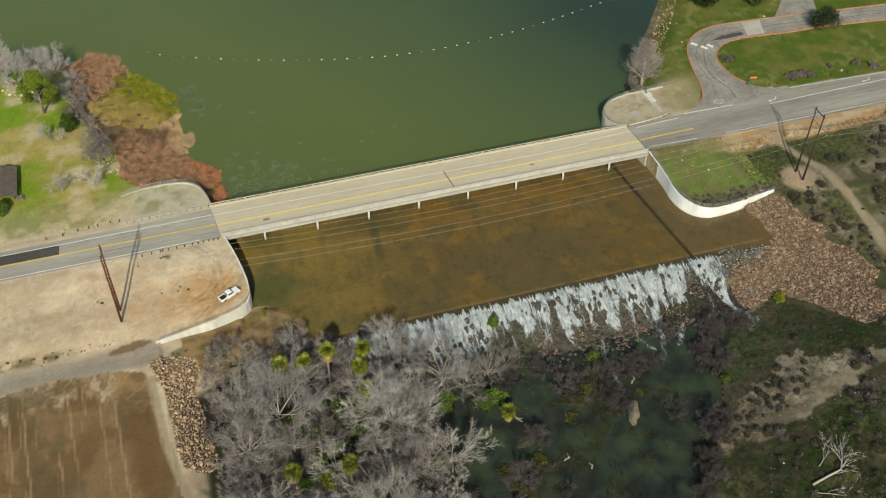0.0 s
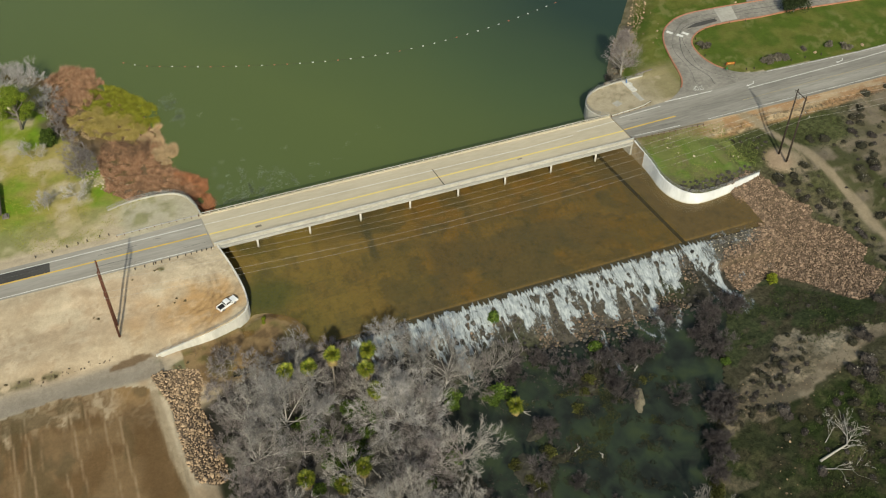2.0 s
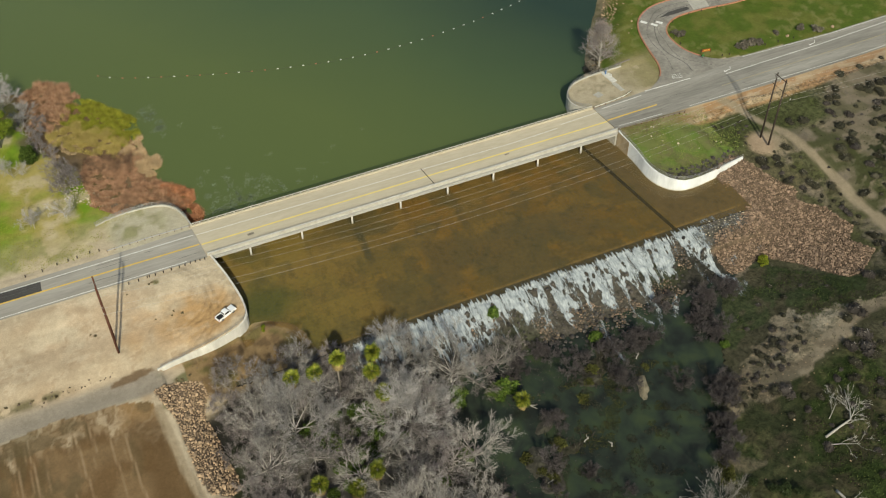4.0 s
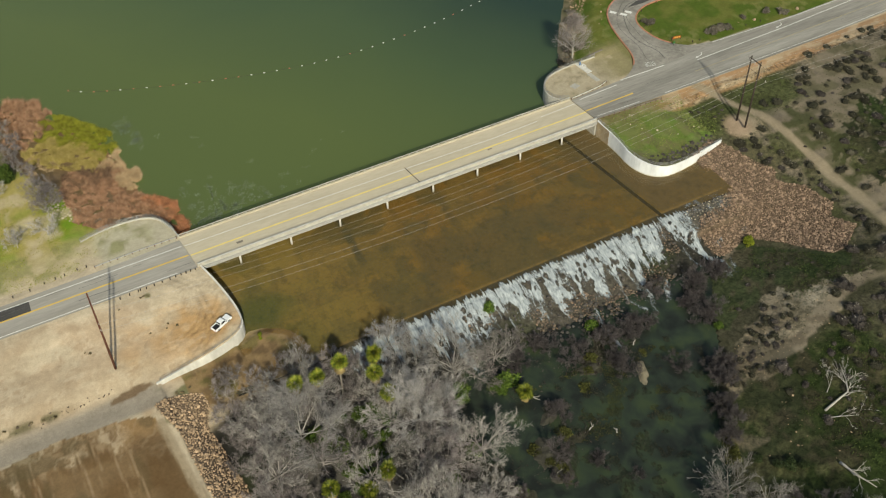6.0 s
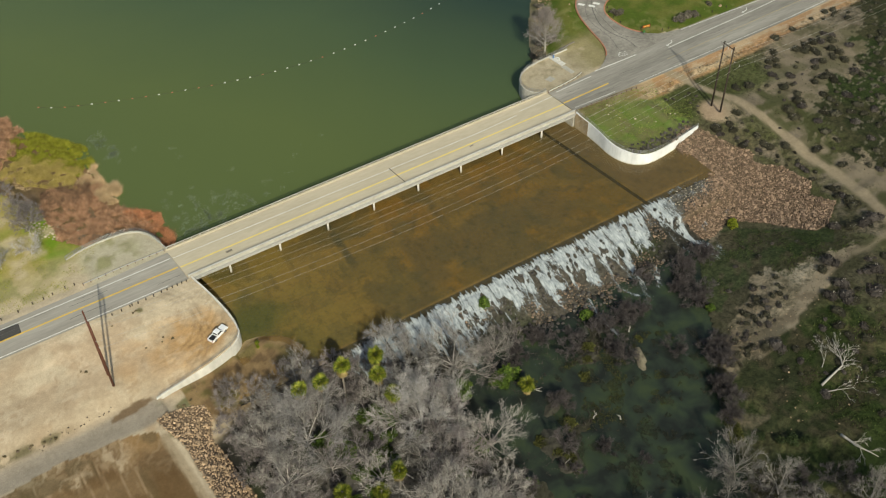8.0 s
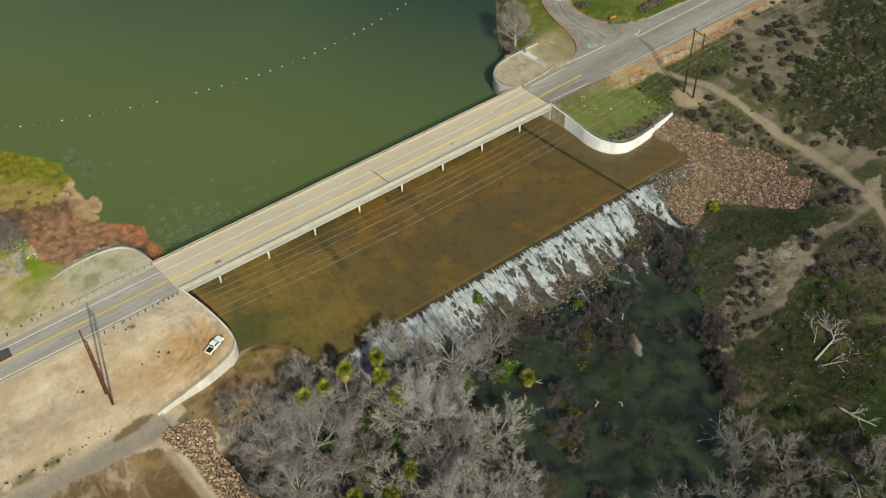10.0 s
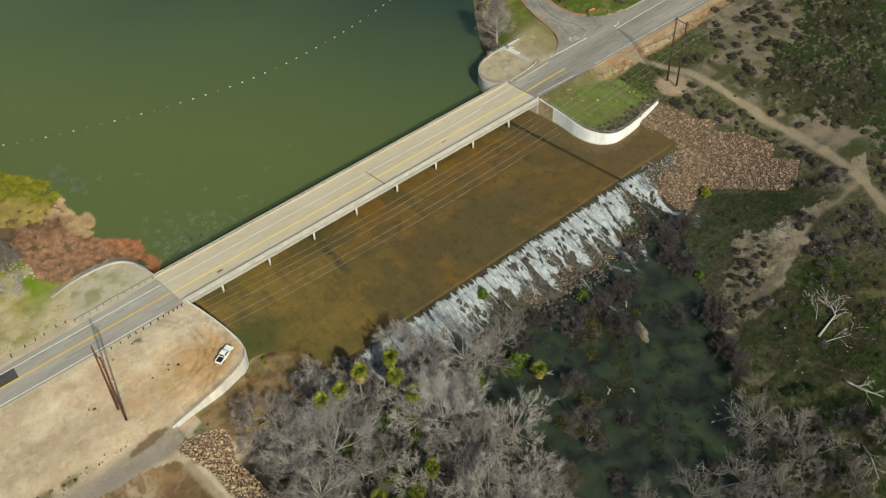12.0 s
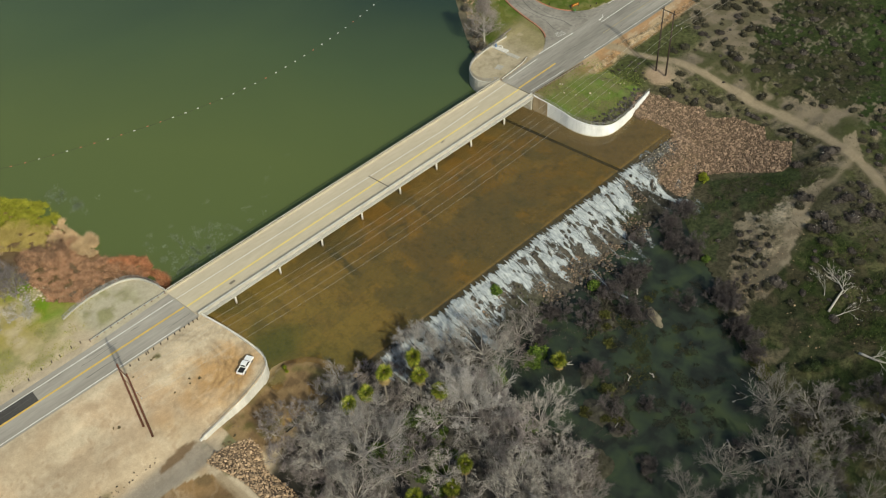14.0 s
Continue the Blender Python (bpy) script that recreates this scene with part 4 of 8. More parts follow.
g.extrude([(-0.28, -0.6), (-0.28, 0.32), (0.28, 0.32), (0.28, -0.6)], [(0.4, 213.6, 0), (131.2, 213.6, 0)])
part("north_kerb", g, concrete_deck, bridge)
g = Geo()
g.box((65.8, 213.65, 0.98), (130.8, 0.24, 0.16))
part("north_rail", g, concrete, bridge, "grey concrete top rail")
post_me = Geo()
post_me.box((0, 0, 0), (0.3, 0.2, 0.62))
post_me = post_me.mesh("post", concrete)
for i in range(53):
    o = part("post", post_me, None, bridge)
    o.matrix_parent_inverse = Matrix()
    o.location = (0.7 + i * 2.5 - 66, 213.65 - 207, 0.6 + 6)
col_g = Geo()
col_g.tube([(0, 0, -6.4), (0, 0, -1.9)], 0.30, 12)
col_me = col_g.mesh("column", concrete_pale, True)
for i in range(8):
    x0 = 12.6 + i * 15.27
    g = Geo()
    g.extrude([(-0.38, -2.1), (-0.45, -1.95), (-0.45, -1.5), (0.45, -1.5), (0.45, -1.95), (0.38, -2.1)], [(skew(x0, 201.0), 201.0, 0), (skew(x0, 213), 213, 0)])
    pier = part("pier", g, concrete, bridge, "cap beam on round columns")
    for y in (201.7, 205.4, 209.1, 212.6):
        o = part("column", col_me, None, pier)
        o.matrix_parent_inverse = Matrix()
        o.location = (skew(x0, y), y, 0)


# ---- roads ----
def flat(name, pts, z, mat, label, category="road"):
    g = Geo()
    g.add([(x, y, z) for x, y in pts], [tuple(range(len(pts)))])
    return tagged(part(name, g, mat), label, category, kind="structure")


def strip(name, centre, width, z, mat, label, category="road marking"):
    g, l, r = Geo(), [], []
    for k, p in enumerate(centre):
        a, b = centre[max(k - 1, 0)], centre[min(k + 1, len(centre) - 1)]
        d = Vector((b[0] - a[0], b[1] - a[1])).normalized()
        l.append((p[0] - d.y * width / 2, p[1] + d.x * width / 2))
        r.append((p[0] + d.y * width / 2, p[1] - d.x * width / 2))
    g.ribbon(r, l, z)
    g.f = [q[::-1] for q in g.f]
    return tagged(part(name, g, mat), label, category, kind="structure")


flat("road_west", [(-900, 199.3), (1.6, 199.8), (0.5, 212.6), (-22, 211.6), (-60, 211.2), (-900, 211.2)], 0.03, asphalt, "worn grey two-lane asphalt road")
flat("road_patch", [(-900, 205.8), (-41.8, 205.8), (-41.6, 209.6), (-900, 209.9)], 0.05, asphalt_new, "fresh dark asphalt patch on one lane")
flat("road_east", [(131.5, 213.2), (132.7, 201.2), (190, 200.4), (230, 201), (270, 202.5), (1200, 240), (1200, 262), (270, 217.5), (228, 216.4), (192, 217.6), (182, 219.6), (168, 217.6), (160, 216.4), (152, 214.4)], 0.03, asphalt_east, "worn grey asphalt road beyond the bridge")
INNER = smooth_line([(196, 216.6), (184, 218.6), (177, 226.5), (175.8, 235.7), (177.6, 242.6), (184.5, 247.6), (194.8, 248.2), (209.5, 246.6), (221.7, 246.8), (246.8, 244.1), (300, 239), (420, 230)], 2)
OUTER = smooth_line([(152, 213.5), (160.5, 218.7), (163.8, 224.4), (165.4, 233.7), (168.2, 245.1), (173.0, 252.9), (182.5, 258.2), (197.9, 257.7), (211.1, 256.6), (246.8, 253.6), (300, 249), (420, 240)], 2)
g = Geo()
g.ribbon(INNER, OUTER, 0.045)
g.f = [q[::-1] for q in g.f]
tagged(part("road_park", g, asphalt_side), "cracked grey park entrance road curving uphill", "road", kind="structure")
flat("road_branch", [(209, 256.4), (226, 255.0), (231, 268), (236, 300), (222, 300), (219, 268)], 0.055, asphalt_side, "grey asphalt side road into the park")
for nm, line, lab in (("kerb_inner", INNER[8:44], "red-painted kerb on the inside of the bend"), ("kerb_outer", OUTER[6:44], "red-painted kerb on the outside of the bend")):
    g = Geo()
    g.extrude([(-0.24, -0.2), (-0.24, 0.17), (-0.2, 0.2), (0.2, 0.2), (0.24, 0.17), (0.24, -0.2)], [(x, y, 0.03) for x, y in line])
    tagged(part(nm, g, curb_red), lab, "kerb", kind="structure")
strip("marking_yellow_west", [(-900, 205.6), (0.8, 205.6)], 0.5, 0.065, line_yellow, "double yellow centre line")
strip("marking_yellow_bridge", [(1.4, 205.2), (132, 205.6)], 0.5, 0.085, line_pale_yellow, "faded yellow centre line on the deck")
strip("marking_yellow_east", [(132.4, 206.1), (151, 206.5)], 0.5, 0.065, line_yellow, "double yellow centre line")
strip("marking_faint_east", [(176, 206.3), (270, 208.2), (1200, 250)], 0.2, 0.065, line_faint, "worn yellow centre line")
strip("marking_white_west_north", [(-900, 209.9), (-42, 209.7), (0.2, 209.9)], 0.26, 0.065, line_white, "white edge line")
strip("marking_white_west_south", [(-900, 200.9), (-28, 200.5), (-4, 200.5)], 0.26, 0.065, line_white, "white edge line")
strip("marking_white_bridge", [(1.0, 209.6), (60, 209.0), (100, 208.6), (116, 209.2)], 0.22, 0.085, line_white, "white lane line on the deck")
strip("marking_white_bridge_end", [(118, 210.4), (131.6, 211)], 0.22, 0.085, line_white, "white lane line on the deck")
strip("marking_white_east_a", [(134, 212.1), (149, 212.8)], 0.26, 0.065, line_white, "white edge line")
strip("marking_white_east_b", [(151.5, 214.3), (169, 214.1)], 0.34, 0.07, line_white, "white give-way line across the side road")
strip("marking_white_east_c", [(181, 211.2), (222, 212.2), (300, 216.2)], 0.26, 0.065, line_white, "white turn-lane line")
strip("marking_white_east_d", [(192, 217.1), (228, 215.9), (270, 216.9)], 0.2, 0.07, line_white, "white edge line")
strip("marking_white_east_e", [(134, 202.2), (150, 201.8)], 0.2, 0.065, line_white, "white edge line")
strip("marking_white_east_f", [(160, 201.6), (230, 201.8), (300, 204.6)], 0.18, 0.065, line_white, "white edge line")
joint_mat = painted("dark joint sealant", (0.05, 0.045, 0.04), 0.8)
flat("trim_deck_joint", [(skew(68.9, 209.4), 209.4), (skew(69.15, 209.4), 209.4), (skew(69.3, 200.7), 200.7), (skew(69.05, 200.7), 200.7)], 0.09, joint_mat, "dark expansion joint across the deck", "joint")


# ---- weir cascade ----
foam_mat, nodes, links, bsdf = material("white water")
streak = grain(nodes, links, 1.1, 6, 0.75, (1.8, 0.42, 0.42), distort=0.4)
links.new(ramp(nodes, links, streak, [(0.30, (0.14, 0.16, 0.17)), (0.44, (0.27, 0.30, 0.31)), (0.63, (0.48, 0.515, 0.53))]), bsdf.inputs["Base Color"])
bsdf.inputs["Roughness"].default_value = 0.6
bump(nodes, links, bsdf, streak, 0.7, 0.4)
run = nodes.new("ShaderNodeAttribute")
run.attribute_name = "run"
lace = grain(nodes, links, 2.4, 6, 0.75, (1.6, 0.5, 0.5), distort=0.5)
spray = grain(nodes, links, 0.9, 5, 0.7, (1.6, 0.45, 0.45), distort=0.3)
torn = maths(nodes, links, "ADD", run.outputs["Fac"], maths(nodes, links, "MULTIPLY", maths(nodes, links, "SUBTRACT", lace, 0.5), 1.1))
torn = maths(nodes, links, "ADD", torn, maths(nodes, links, "MULTIPLY", maths(nodes, links, "SUBTRACT", spray, 0.5), 0.45))
veil, thin_air = nodes.new("ShaderNodeMixShader"), nodes.new("ShaderNodeBsdfTransparent")
links.new(ramp(nodes, links, torn, [(0.40, (0, 0, 0)), (0.66, (1, 1, 1))]), veil.inputs[0])
links.new(thin_air.outputs[0], veil.inputs[1])
links.new(bsdf.outputs[0], veil.inputs[2])
links.new(veil.outputs[0], nodes["Material Output"].inputs[0])


# runs of white water: start and end along the crest, length of the fall, half width
RUNS = ((129.4, 132.6, 16.5, 1.7), (121.3, 118.5, 12.5, 2.0), (117.2, 114.6, 9, 1.2), (113.6, 109.4, 16.5, 1.5), (108.6, 107.2, 10, 1.1), (105.5, 104.6, 11, 1.7), (101.0, 101.6, 8, 1.2), (97.0, 98.9, 14.5, 2.2), (92.2, 93.4, 9, 1.1), (88.0, 85.2, 15.5, 1.4), (86.4, 89.0, 12, 1.5), (81.6, 81.2, 8.5, 1.3), (74.4, 74.2, 11, 2.2), (69.0, 69.6, 8, 1.2), (65.5, 61.4, 12, 2.2), (58.5, 55.5, 10, 1.4), (54.3, 54.2, 20, 1.7), (49.0, 48.2, 12, 1.5), (44.6, 41.8, 10, 1.7), (39.6, 38.0, 8, 1.6), (34.0, 33.0, 12, 1.8), (29.0, 28.5, 9, 1.4))
TRICKLES = (([(130.5, 148), (132.5, 143.5), (134.5, 141), (136.3, 138), (134.8, 134.5)], 1.3), ([(128.4, 156), (127.6, 150), (127.8, 144), (129.4, 140)], 0.8), ([(96, 146), (93, 140), (91.5, 133), (92.5, 129)], 0.8), ([(109.4, 143), (108.5, 137), (107.5, 133)], 1.0), ([(118.5, 147), (117, 141), (113, 136)], 0.9), ([(104.6, 148), (103, 141), (106, 136)], 0.7), ([(39.4, 152), (37, 147), (33.2, 144)], 1.4), ([(45, 150), (42.6, 145), (41.7, 140.5)], 1.2), ([(56, 150), (54.8, 144), (54.4, 138)], 1.2))
ROCK_BEDS = ([(84, 148), (93, 149), (96, 146), (94, 138), (88, 138), (86, 143)], [(75, 149), (80, 149), (81, 142), (76.5, 141)], [(98, 145.5), (103, 147), (108, 142), (106, 133), (98, 132), (96.5, 140)], [(110.5, 148.5), (117, 148), (120, 142), (112, 138)], [(123, 157), (127, 156.5), (126.5, 148), (122.5, 148)], [(57, 154.5), (60, 154.5), (60, 150), (57, 150)], [(63, 154), (66, 153.5), (66, 149.5), (63, 150)])
rnd = random.Random(471)
BOULDERS = []
while len(BOULDERS) < 230:
    u, v = rnd.uniform(28, 133), CREST - 1.9 - 13 * rnd.random() ** 1.1
    if rnd.random() < 1.7 * float(field_noise(np.array([u]), np.array([v]), 4.0, 473, 2)[0]) - 0.45:
        BOULDERS.append((u, v, rnd.choice((0.25, 0.3, 0.36, 0.45, 0.7))))


def foam_cover(x, y):
    """How much white water runs over a spot of the rock slope."""
    bend = 1.5 * (field_noise(x, y, 5, 87, 2) - 0.5) + 0.5 * (field_noise(x, y, 1.6, 89, 2) - 0.5)
    thin = field_noise(x + bend, y * 0.15, 1.1, 95, 3) - 0.5
    comb = field_noise(x + 0.25 * bend, y * 0.10, 0.42, 97, 2) - 0.5
    ragged = field_noise(x, y * 0.6, 0.6, 99, 2) - 0.5
    fall = CREST - y
    reach = 5.0 + 8.0 * field_noise(x, y * 0.0, 2.4, 103, 3)
    body = 0.28 + 0.38 * step(reach + 2.0, reach - 4.5, fall) + 0.03 * step(100, 80, x) - 0.3 * step(11, 16.5, fall) + 0.72 * thin + 0.34 * comb
    for x0, x1, length, half in RUNS:
        u = fall / length
        off = np.abs(x + bend - x0 - (x1 - x0) * u) / (half * (1.35 - 0.55 * np.clip(u, 0, 1)))
        body = np.maximum(body, 0.88 - 0.42 * off - 0.8 * step(0.75, 1.25, u) + 0.50 * thin + 0.24 * comb)
    for line, half in TRICKLES:
        body = np.maximum(body, 0.56 - 0.2 * near(x + bend * 0.5, y, line)[0] / half + 0.7 * thin)
    for u, v, r in BOULDERS:
        box = np.hypot((x + 0.8 * bend - u) / r, (y - v) / (r * np.where(y < v, 2.4, 1.2))) + 1.6 * ragged
        body = body - 0.50 * step(1.5, 0.5, box)
    body = body - 0.16 * step(4.0, 1.0, np.abs(x - 124.8)) * step(1.5, 4, fall)
    fringe = step(-1.3, 0.8, fall + 3.2 * comb)
    return body * fringe + 0.12 * (1 - fringe)


fx, fy = np.meshgrid(np.arange(25.4, 152, 0.22), np.arange(126, CREST + 1.9, 0.35), indexing="ij")
lump = field_noise(fx, fy, 1.3, 121, 3) - 0.5
fz = np.where(fy > CREST - 0.6, POOL + 0.02, land(fx, fy) + 0.45 + 0.75 * lump)
fz = np.minimum(fz, POOL + 0.03)
fz = np.maximum(fz, RIVER + 0.03)
cover = foam_cover(fx, fy)
cover = np.where(fx < 34, cover - 0.3 * step(31, 25.5, fx), cover)
flecks = 0.36 + 0.5 * (field_noise(fx, fy, 1.2, 107, 3) - 0.5) - 0.25 * step(CREST - 3.0, CREST - 5.5, fy - 0.02 * (fx - 130)) - 0.2 * step(146, 151, fx)
cover = np.where((fx > 133.5) & (fy > 147), np.where(fy > 151.5, cover + (flecks - cover) * step(133.5, 136, fx), cover - 0.35 * step(133.5, 136, fx)), cover)
keep = (cover[:-1, :-1] + cover[1:, 1:]) / 2 > 0.18
me = sheet("cascade", fx, fy, fz, keep)
me.attributes.new("run", "FLOAT", "POINT").data.foreach_set("value", cover.astype(np.float32).ravel())
me.materials.append(foam_mat)
tagged(new("water_cascade", me), "white water tumbling over the rocks below the weir", "waterfall", kind="structure")


# ---- stones ----
def stone_mesh(name, seed, mat, flatness=0.75):
    rnd = random.Random(seed)
    bm = bmesh.new()
    bmesh.ops.create_icosphere(bm, subdivisions=1, radius=1.0)
    for v in bm.verts:
        v.co *= rnd.uniform(0.72, 1.15)
        v.co.z *= flatness
    me = bpy.data.meshes.new(name)
    bm.to_mesh(me)
    bm.free()
    me.materials.append(mat)
    return me


stone_tan = surface("tan quarried stone", (0.165, 0.112, 0.077), (0.325, 0.230, 0.163), 1.6, 0.9, 0.25, 0.25, 0.4, per_object=0.45)
loose_tan = surface("tan quarried stone, loose", (0.165, 0.112, 0.077), (0.325, 0.230, 0.163), 1.6, 0.9, 0.25, 0.25, 0.4, per_island=0.45)
loose_dark = surface("wet brown stone, loose", (0.085, 0.065, 0.05), (0.20, 0.15, 0.105), 1.6, 0.6, 0.25, 0.35, 0.4, per_island=0.5)
stone_dark = surface("wet brown stone", (0.085, 0.065, 0.05), (0.20, 0.15, 0.105), 1.6, 0.6, 0.25, 0.35, 0.4, per_object=0.5)
stone_pale = surface("pale shore stone", (0.33, 0.28, 0.2), (0.5, 0.44, 0.33), 1.6, 0.9, 0.25, 0.25, 0.3, per_object=0.25, per_island=0.3)
stone_wet = surface("dark wet rock", (0.045, 0.042, 0.040), (0.115, 0.10, 0.085), 1.6, 0.45, 0.25, 0.4, 0.4, per_object=0.5)
loose_wet = surface("dark wet rock, loose", (0.045, 0.042, 0.040), (0.115, 0.10, 0.085), 1.6, 0.45, 0.25, 0.4, 0.4, per_island=0.5)
loose_gold = surface("golden tan quarried stone, loose", (0.275, 0.187, 0.115), (0.46, 0.335, 0.218), 1.6, 0.9, 0.25, 0.25, 0.4, per_island=0.4)
stone_gold = surface("golden tan quarried stone", (0.275, 0.187, 0.115), (0.46, 0.335, 0.218), 1.6, 0.9, 0.25, 0.25, 0.4, per_object=0.4)
LOOSE = {stone_tan.name: loose_tan, stone_dark.name: loose_dark, stone_wet.name: loose_wet, stone_gold.name: loose_gold}
STONES = {m.name: [stone_mesh("stone", 500 + 10 * j + i, m) for i in range(6)] for j, m in enumerate((stone_tan, stone_dark, stone_pale, stone_gold, stone_wet))}


def scatter(poly, gap, seed, limit=5000):
    """Spots in an outline, no nearer to one another than gap."""
    rnd = random.Random(seed)
    xs, ys = [p[0] for p in poly], [p[1] for p in poly]
    cells, out = {}, []
    tries = int((max(xs) - min(xs)) * (max(ys) - min(ys)) / gap ** 2 * 5)
    cand = np.array([(rnd.uniform(min(xs), max(xs)), rnd.uniform(min(ys), max(ys))) for _ in range(tries)])
    for x, y in cand[inside(cand[:, 0], cand[:, 1], poly)]:
        i, j = int(x // gap), int(y // gap)
        if all((x - a) ** 2 + (y - b) ** 2 > gap * gap for u in (-1, 0, 1) for v in (-1, 0, 1) for a, b in cells.get((i + u, j + v), ())):
            cells.setdefault((i, j), []).append((x, y))
            out.append((float(x), float(y)))
            if len(out) >= limit:
                break
    return out


def stone_field(name, poly, gap, size, mat, label, category, seed, singles=0, near_to=(70, 100), lift=0.25, spots=None):
    """A bed of stones: those nearest the open side are pieces, the others one mesh."""
    rnd = random.Random(seed)
    spots = spots or scatter(poly, gap, seed)
    cx, cy = np.mean([p[0] for p in spots]), np.mean([p[1] for p in spots])
    base = thing(name, (cx, cy, ground_z(cx, cy)), label, category)
    spots.sort(key=lambda p: (p[0] - near_to[0]) ** 2 + (p[1] - near_to[1]) ** 2)
    zs = ground_zs(spots)
    inv = base.matrix_basis.inverted()
    vs, fs = [], []
    meshes = STONES[mat.name]
    raw = [(np.array([v.co[:] for v in m.vertices]), np.array([p.vertices[:] for p in m.polygons])) for m in meshes]
    count = 0
    for k, ((x, y), z) in enumerate(zip(spots, zs)):
        s = size * rnd.choice((0.55, 0.65, 0.75, 0.9, 1.0, 1.15, 1.5)) * rnd.uniform(0.8, 1.2)
        m = Matrix.LocRotScale((x, y, z + lift * s), Euler((rnd.uniform(-0.6, 0.6), rnd.uniform(-0.6, 0.6), rnd.uniform(0, 6.28))), (s, s * rnd.uniform(0.65, 1), s * rnd.uniform(0.7, 1)))
        if k < singles:
            o = new("stone", meshes[k % 6])
            o.parent = base
            o.matrix_parent_inverse = inv
            o.matrix_basis = m
        else:
            v, f = raw[k % 6]
            a = np.array(m)
            vs.append(v @ a[:3, :3].T + a[:3, 3])
            fs.append(f + count)
            count += len(v)
    if vs:
        me = bpy.data.meshes.new("rubble")
        me.from_pydata(np.concatenate(vs).tolist(), [], np.concatenate(fs).tolist())
        me.materials.append(LOOSE.get(mat.name, mat))
        o = part("rubble", me, None, base)
        o["kind"] = "stuff"
    return base


# ---- plants ----
bark_grey = surface("pale grey bark", (0.38, 0.345, 0.31), (0.55, 0.51, 0.46), 2.0, 0.9, 0.2, 0.3, 0.3, per_object=0.22)
twig_grey = leafy("bare grey twigs", [(0.0, (0.20, 0.182, 0.164)), (0.6, (0.33, 0.304, 0.278)), (1.0, (0.48, 0.445, 0.41))], 0.9)
twig_brown = leafy("bare brown-purple twigs", [(0.0, (0.054, 0.046, 0.046)), (0.6, (0.092, 0.080, 0.079)), (1.0, (0.145, 0.128, 0.125))], 0.9)
twig_pale = leafy("pale silvery twigs", [(0.0, (0.27, 0.25, 0.24)), (0.6, (0.40, 0.375, 0.36)), (1.0, (0.52, 0.49, 0.47))], 0.9)
twig_mauve = leafy("bare mauve-brown twigs", [(0.0, (0.145, 0.124, 0.118)), (0.6, (0.24, 0.208, 0.199)), (1.0, (0.36, 0.318, 0.306))], 0.9)
bark_white = surface("bleached dead wood", (0.31, 0.285, 0.25), (0.48, 0.45, 0.405), 2.0, 0.9, 0.2, 0.2, 0.2)
leaf_dark = leafy("dark scrub leaves", [(0.0, (0.028, 0.027, 0.018)), (0.6, (0.048, 0.045, 0.029)), (1.0, (0.080, 0.073, 0.048))])
leaf_brown = leafy("brown dry scrub", [(0.0, (0.040, 0.034, 0.030)), (0.6, (0.070, 0.060, 0.053)), (1.0, (0.112, 0.097, 0.085))])
leaf_green = leafy("green leaves", [(0.0, (0.035, 0.065, 0.012)), (0.6, (0.075, 0.12, 0.02)), (1.0, (0.12, 0.165, 0.03))])
leaf_bright = leafy("bright yellow-green leaves", [(0.0, (0.10, 0.13, 0.012)), (0.6, (0.19, 0.22, 0.02)), (1.0, (0.28, 0.29, 0.035))])
palm_green = leafy("palm fronds", [(0.0, (0.042, 0.064, 0.009)), (0.55, (0.125, 0.150, 0.017)), (1.0, (0.27, 0.26, 0.04))], 0.5, coords_scale=0.9)
palm_dead = surface("dry palm skirt", (0.20, 0.14, 0.06), (0.33, 0.25, 0.11), 3, 0.9)
leaf_pine = leafy("pine needles", [(0.0, (0.085, 0.125, 0.014)), (0.6, (0.175, 0.235, 0.026)), (1.0, (0.26, 0.31, 0.042))])
leaf_olive = leafy("olive herbs", [(0.0, (0.04, 0.045, 0.012)), (0.6, (0.075, 0.078, 0.02)), (1.0, (0.12, 0.115, 0.035))])
bar_dark = surface("dark river mud", (0.035, 0.034, 0.026), (0.075, 0.068, 0.05), 1.5, 0.8, 0.4, 0.4, 0.6)
leaf_oak = leafy("oak leaves", [(0.0, (0.02, 0.03, 0.012)), (0.6, (0.038, 0.055, 0.02)), (1.0, (0.06, 0.08, 0.028))])


def flake(g, p, d, n, length, width):
    """One small leaf or twig: a narrow kite."""
    s = d.cross(n)
    if s.length < 1e-4:
        s = d.cross(Vector((0.3, 0.9, 0.2)))
    s = s.normalized() * width / 2
    g.add([p, p + d * length * 0.4 + s, p + d * length, p + d * length * 0.4 - s], [(0, 1, 2, 3)])


def sliver(g, p, d, n, length, width):
    """One fine twig or blade: a tapering triangle."""
    s = d.cross(n)
    if s.length < 1e-4:
        s = d.cross(Vector((0.3, 0.9, 0.2)))
    s = s.normalized() * width / 2
    g.add([p + s, p - s, p + d * length], [(0, 1, 2)])


def turn_off(rnd, d, angle):
    side = Vector((rnd.gauss(0, 1), rnd.gauss(0, 1), rnd.gauss(0, 1))).cross(d).normalized()
    return (d * math.cos(angle) + side * math.sin(angle)).normalized()


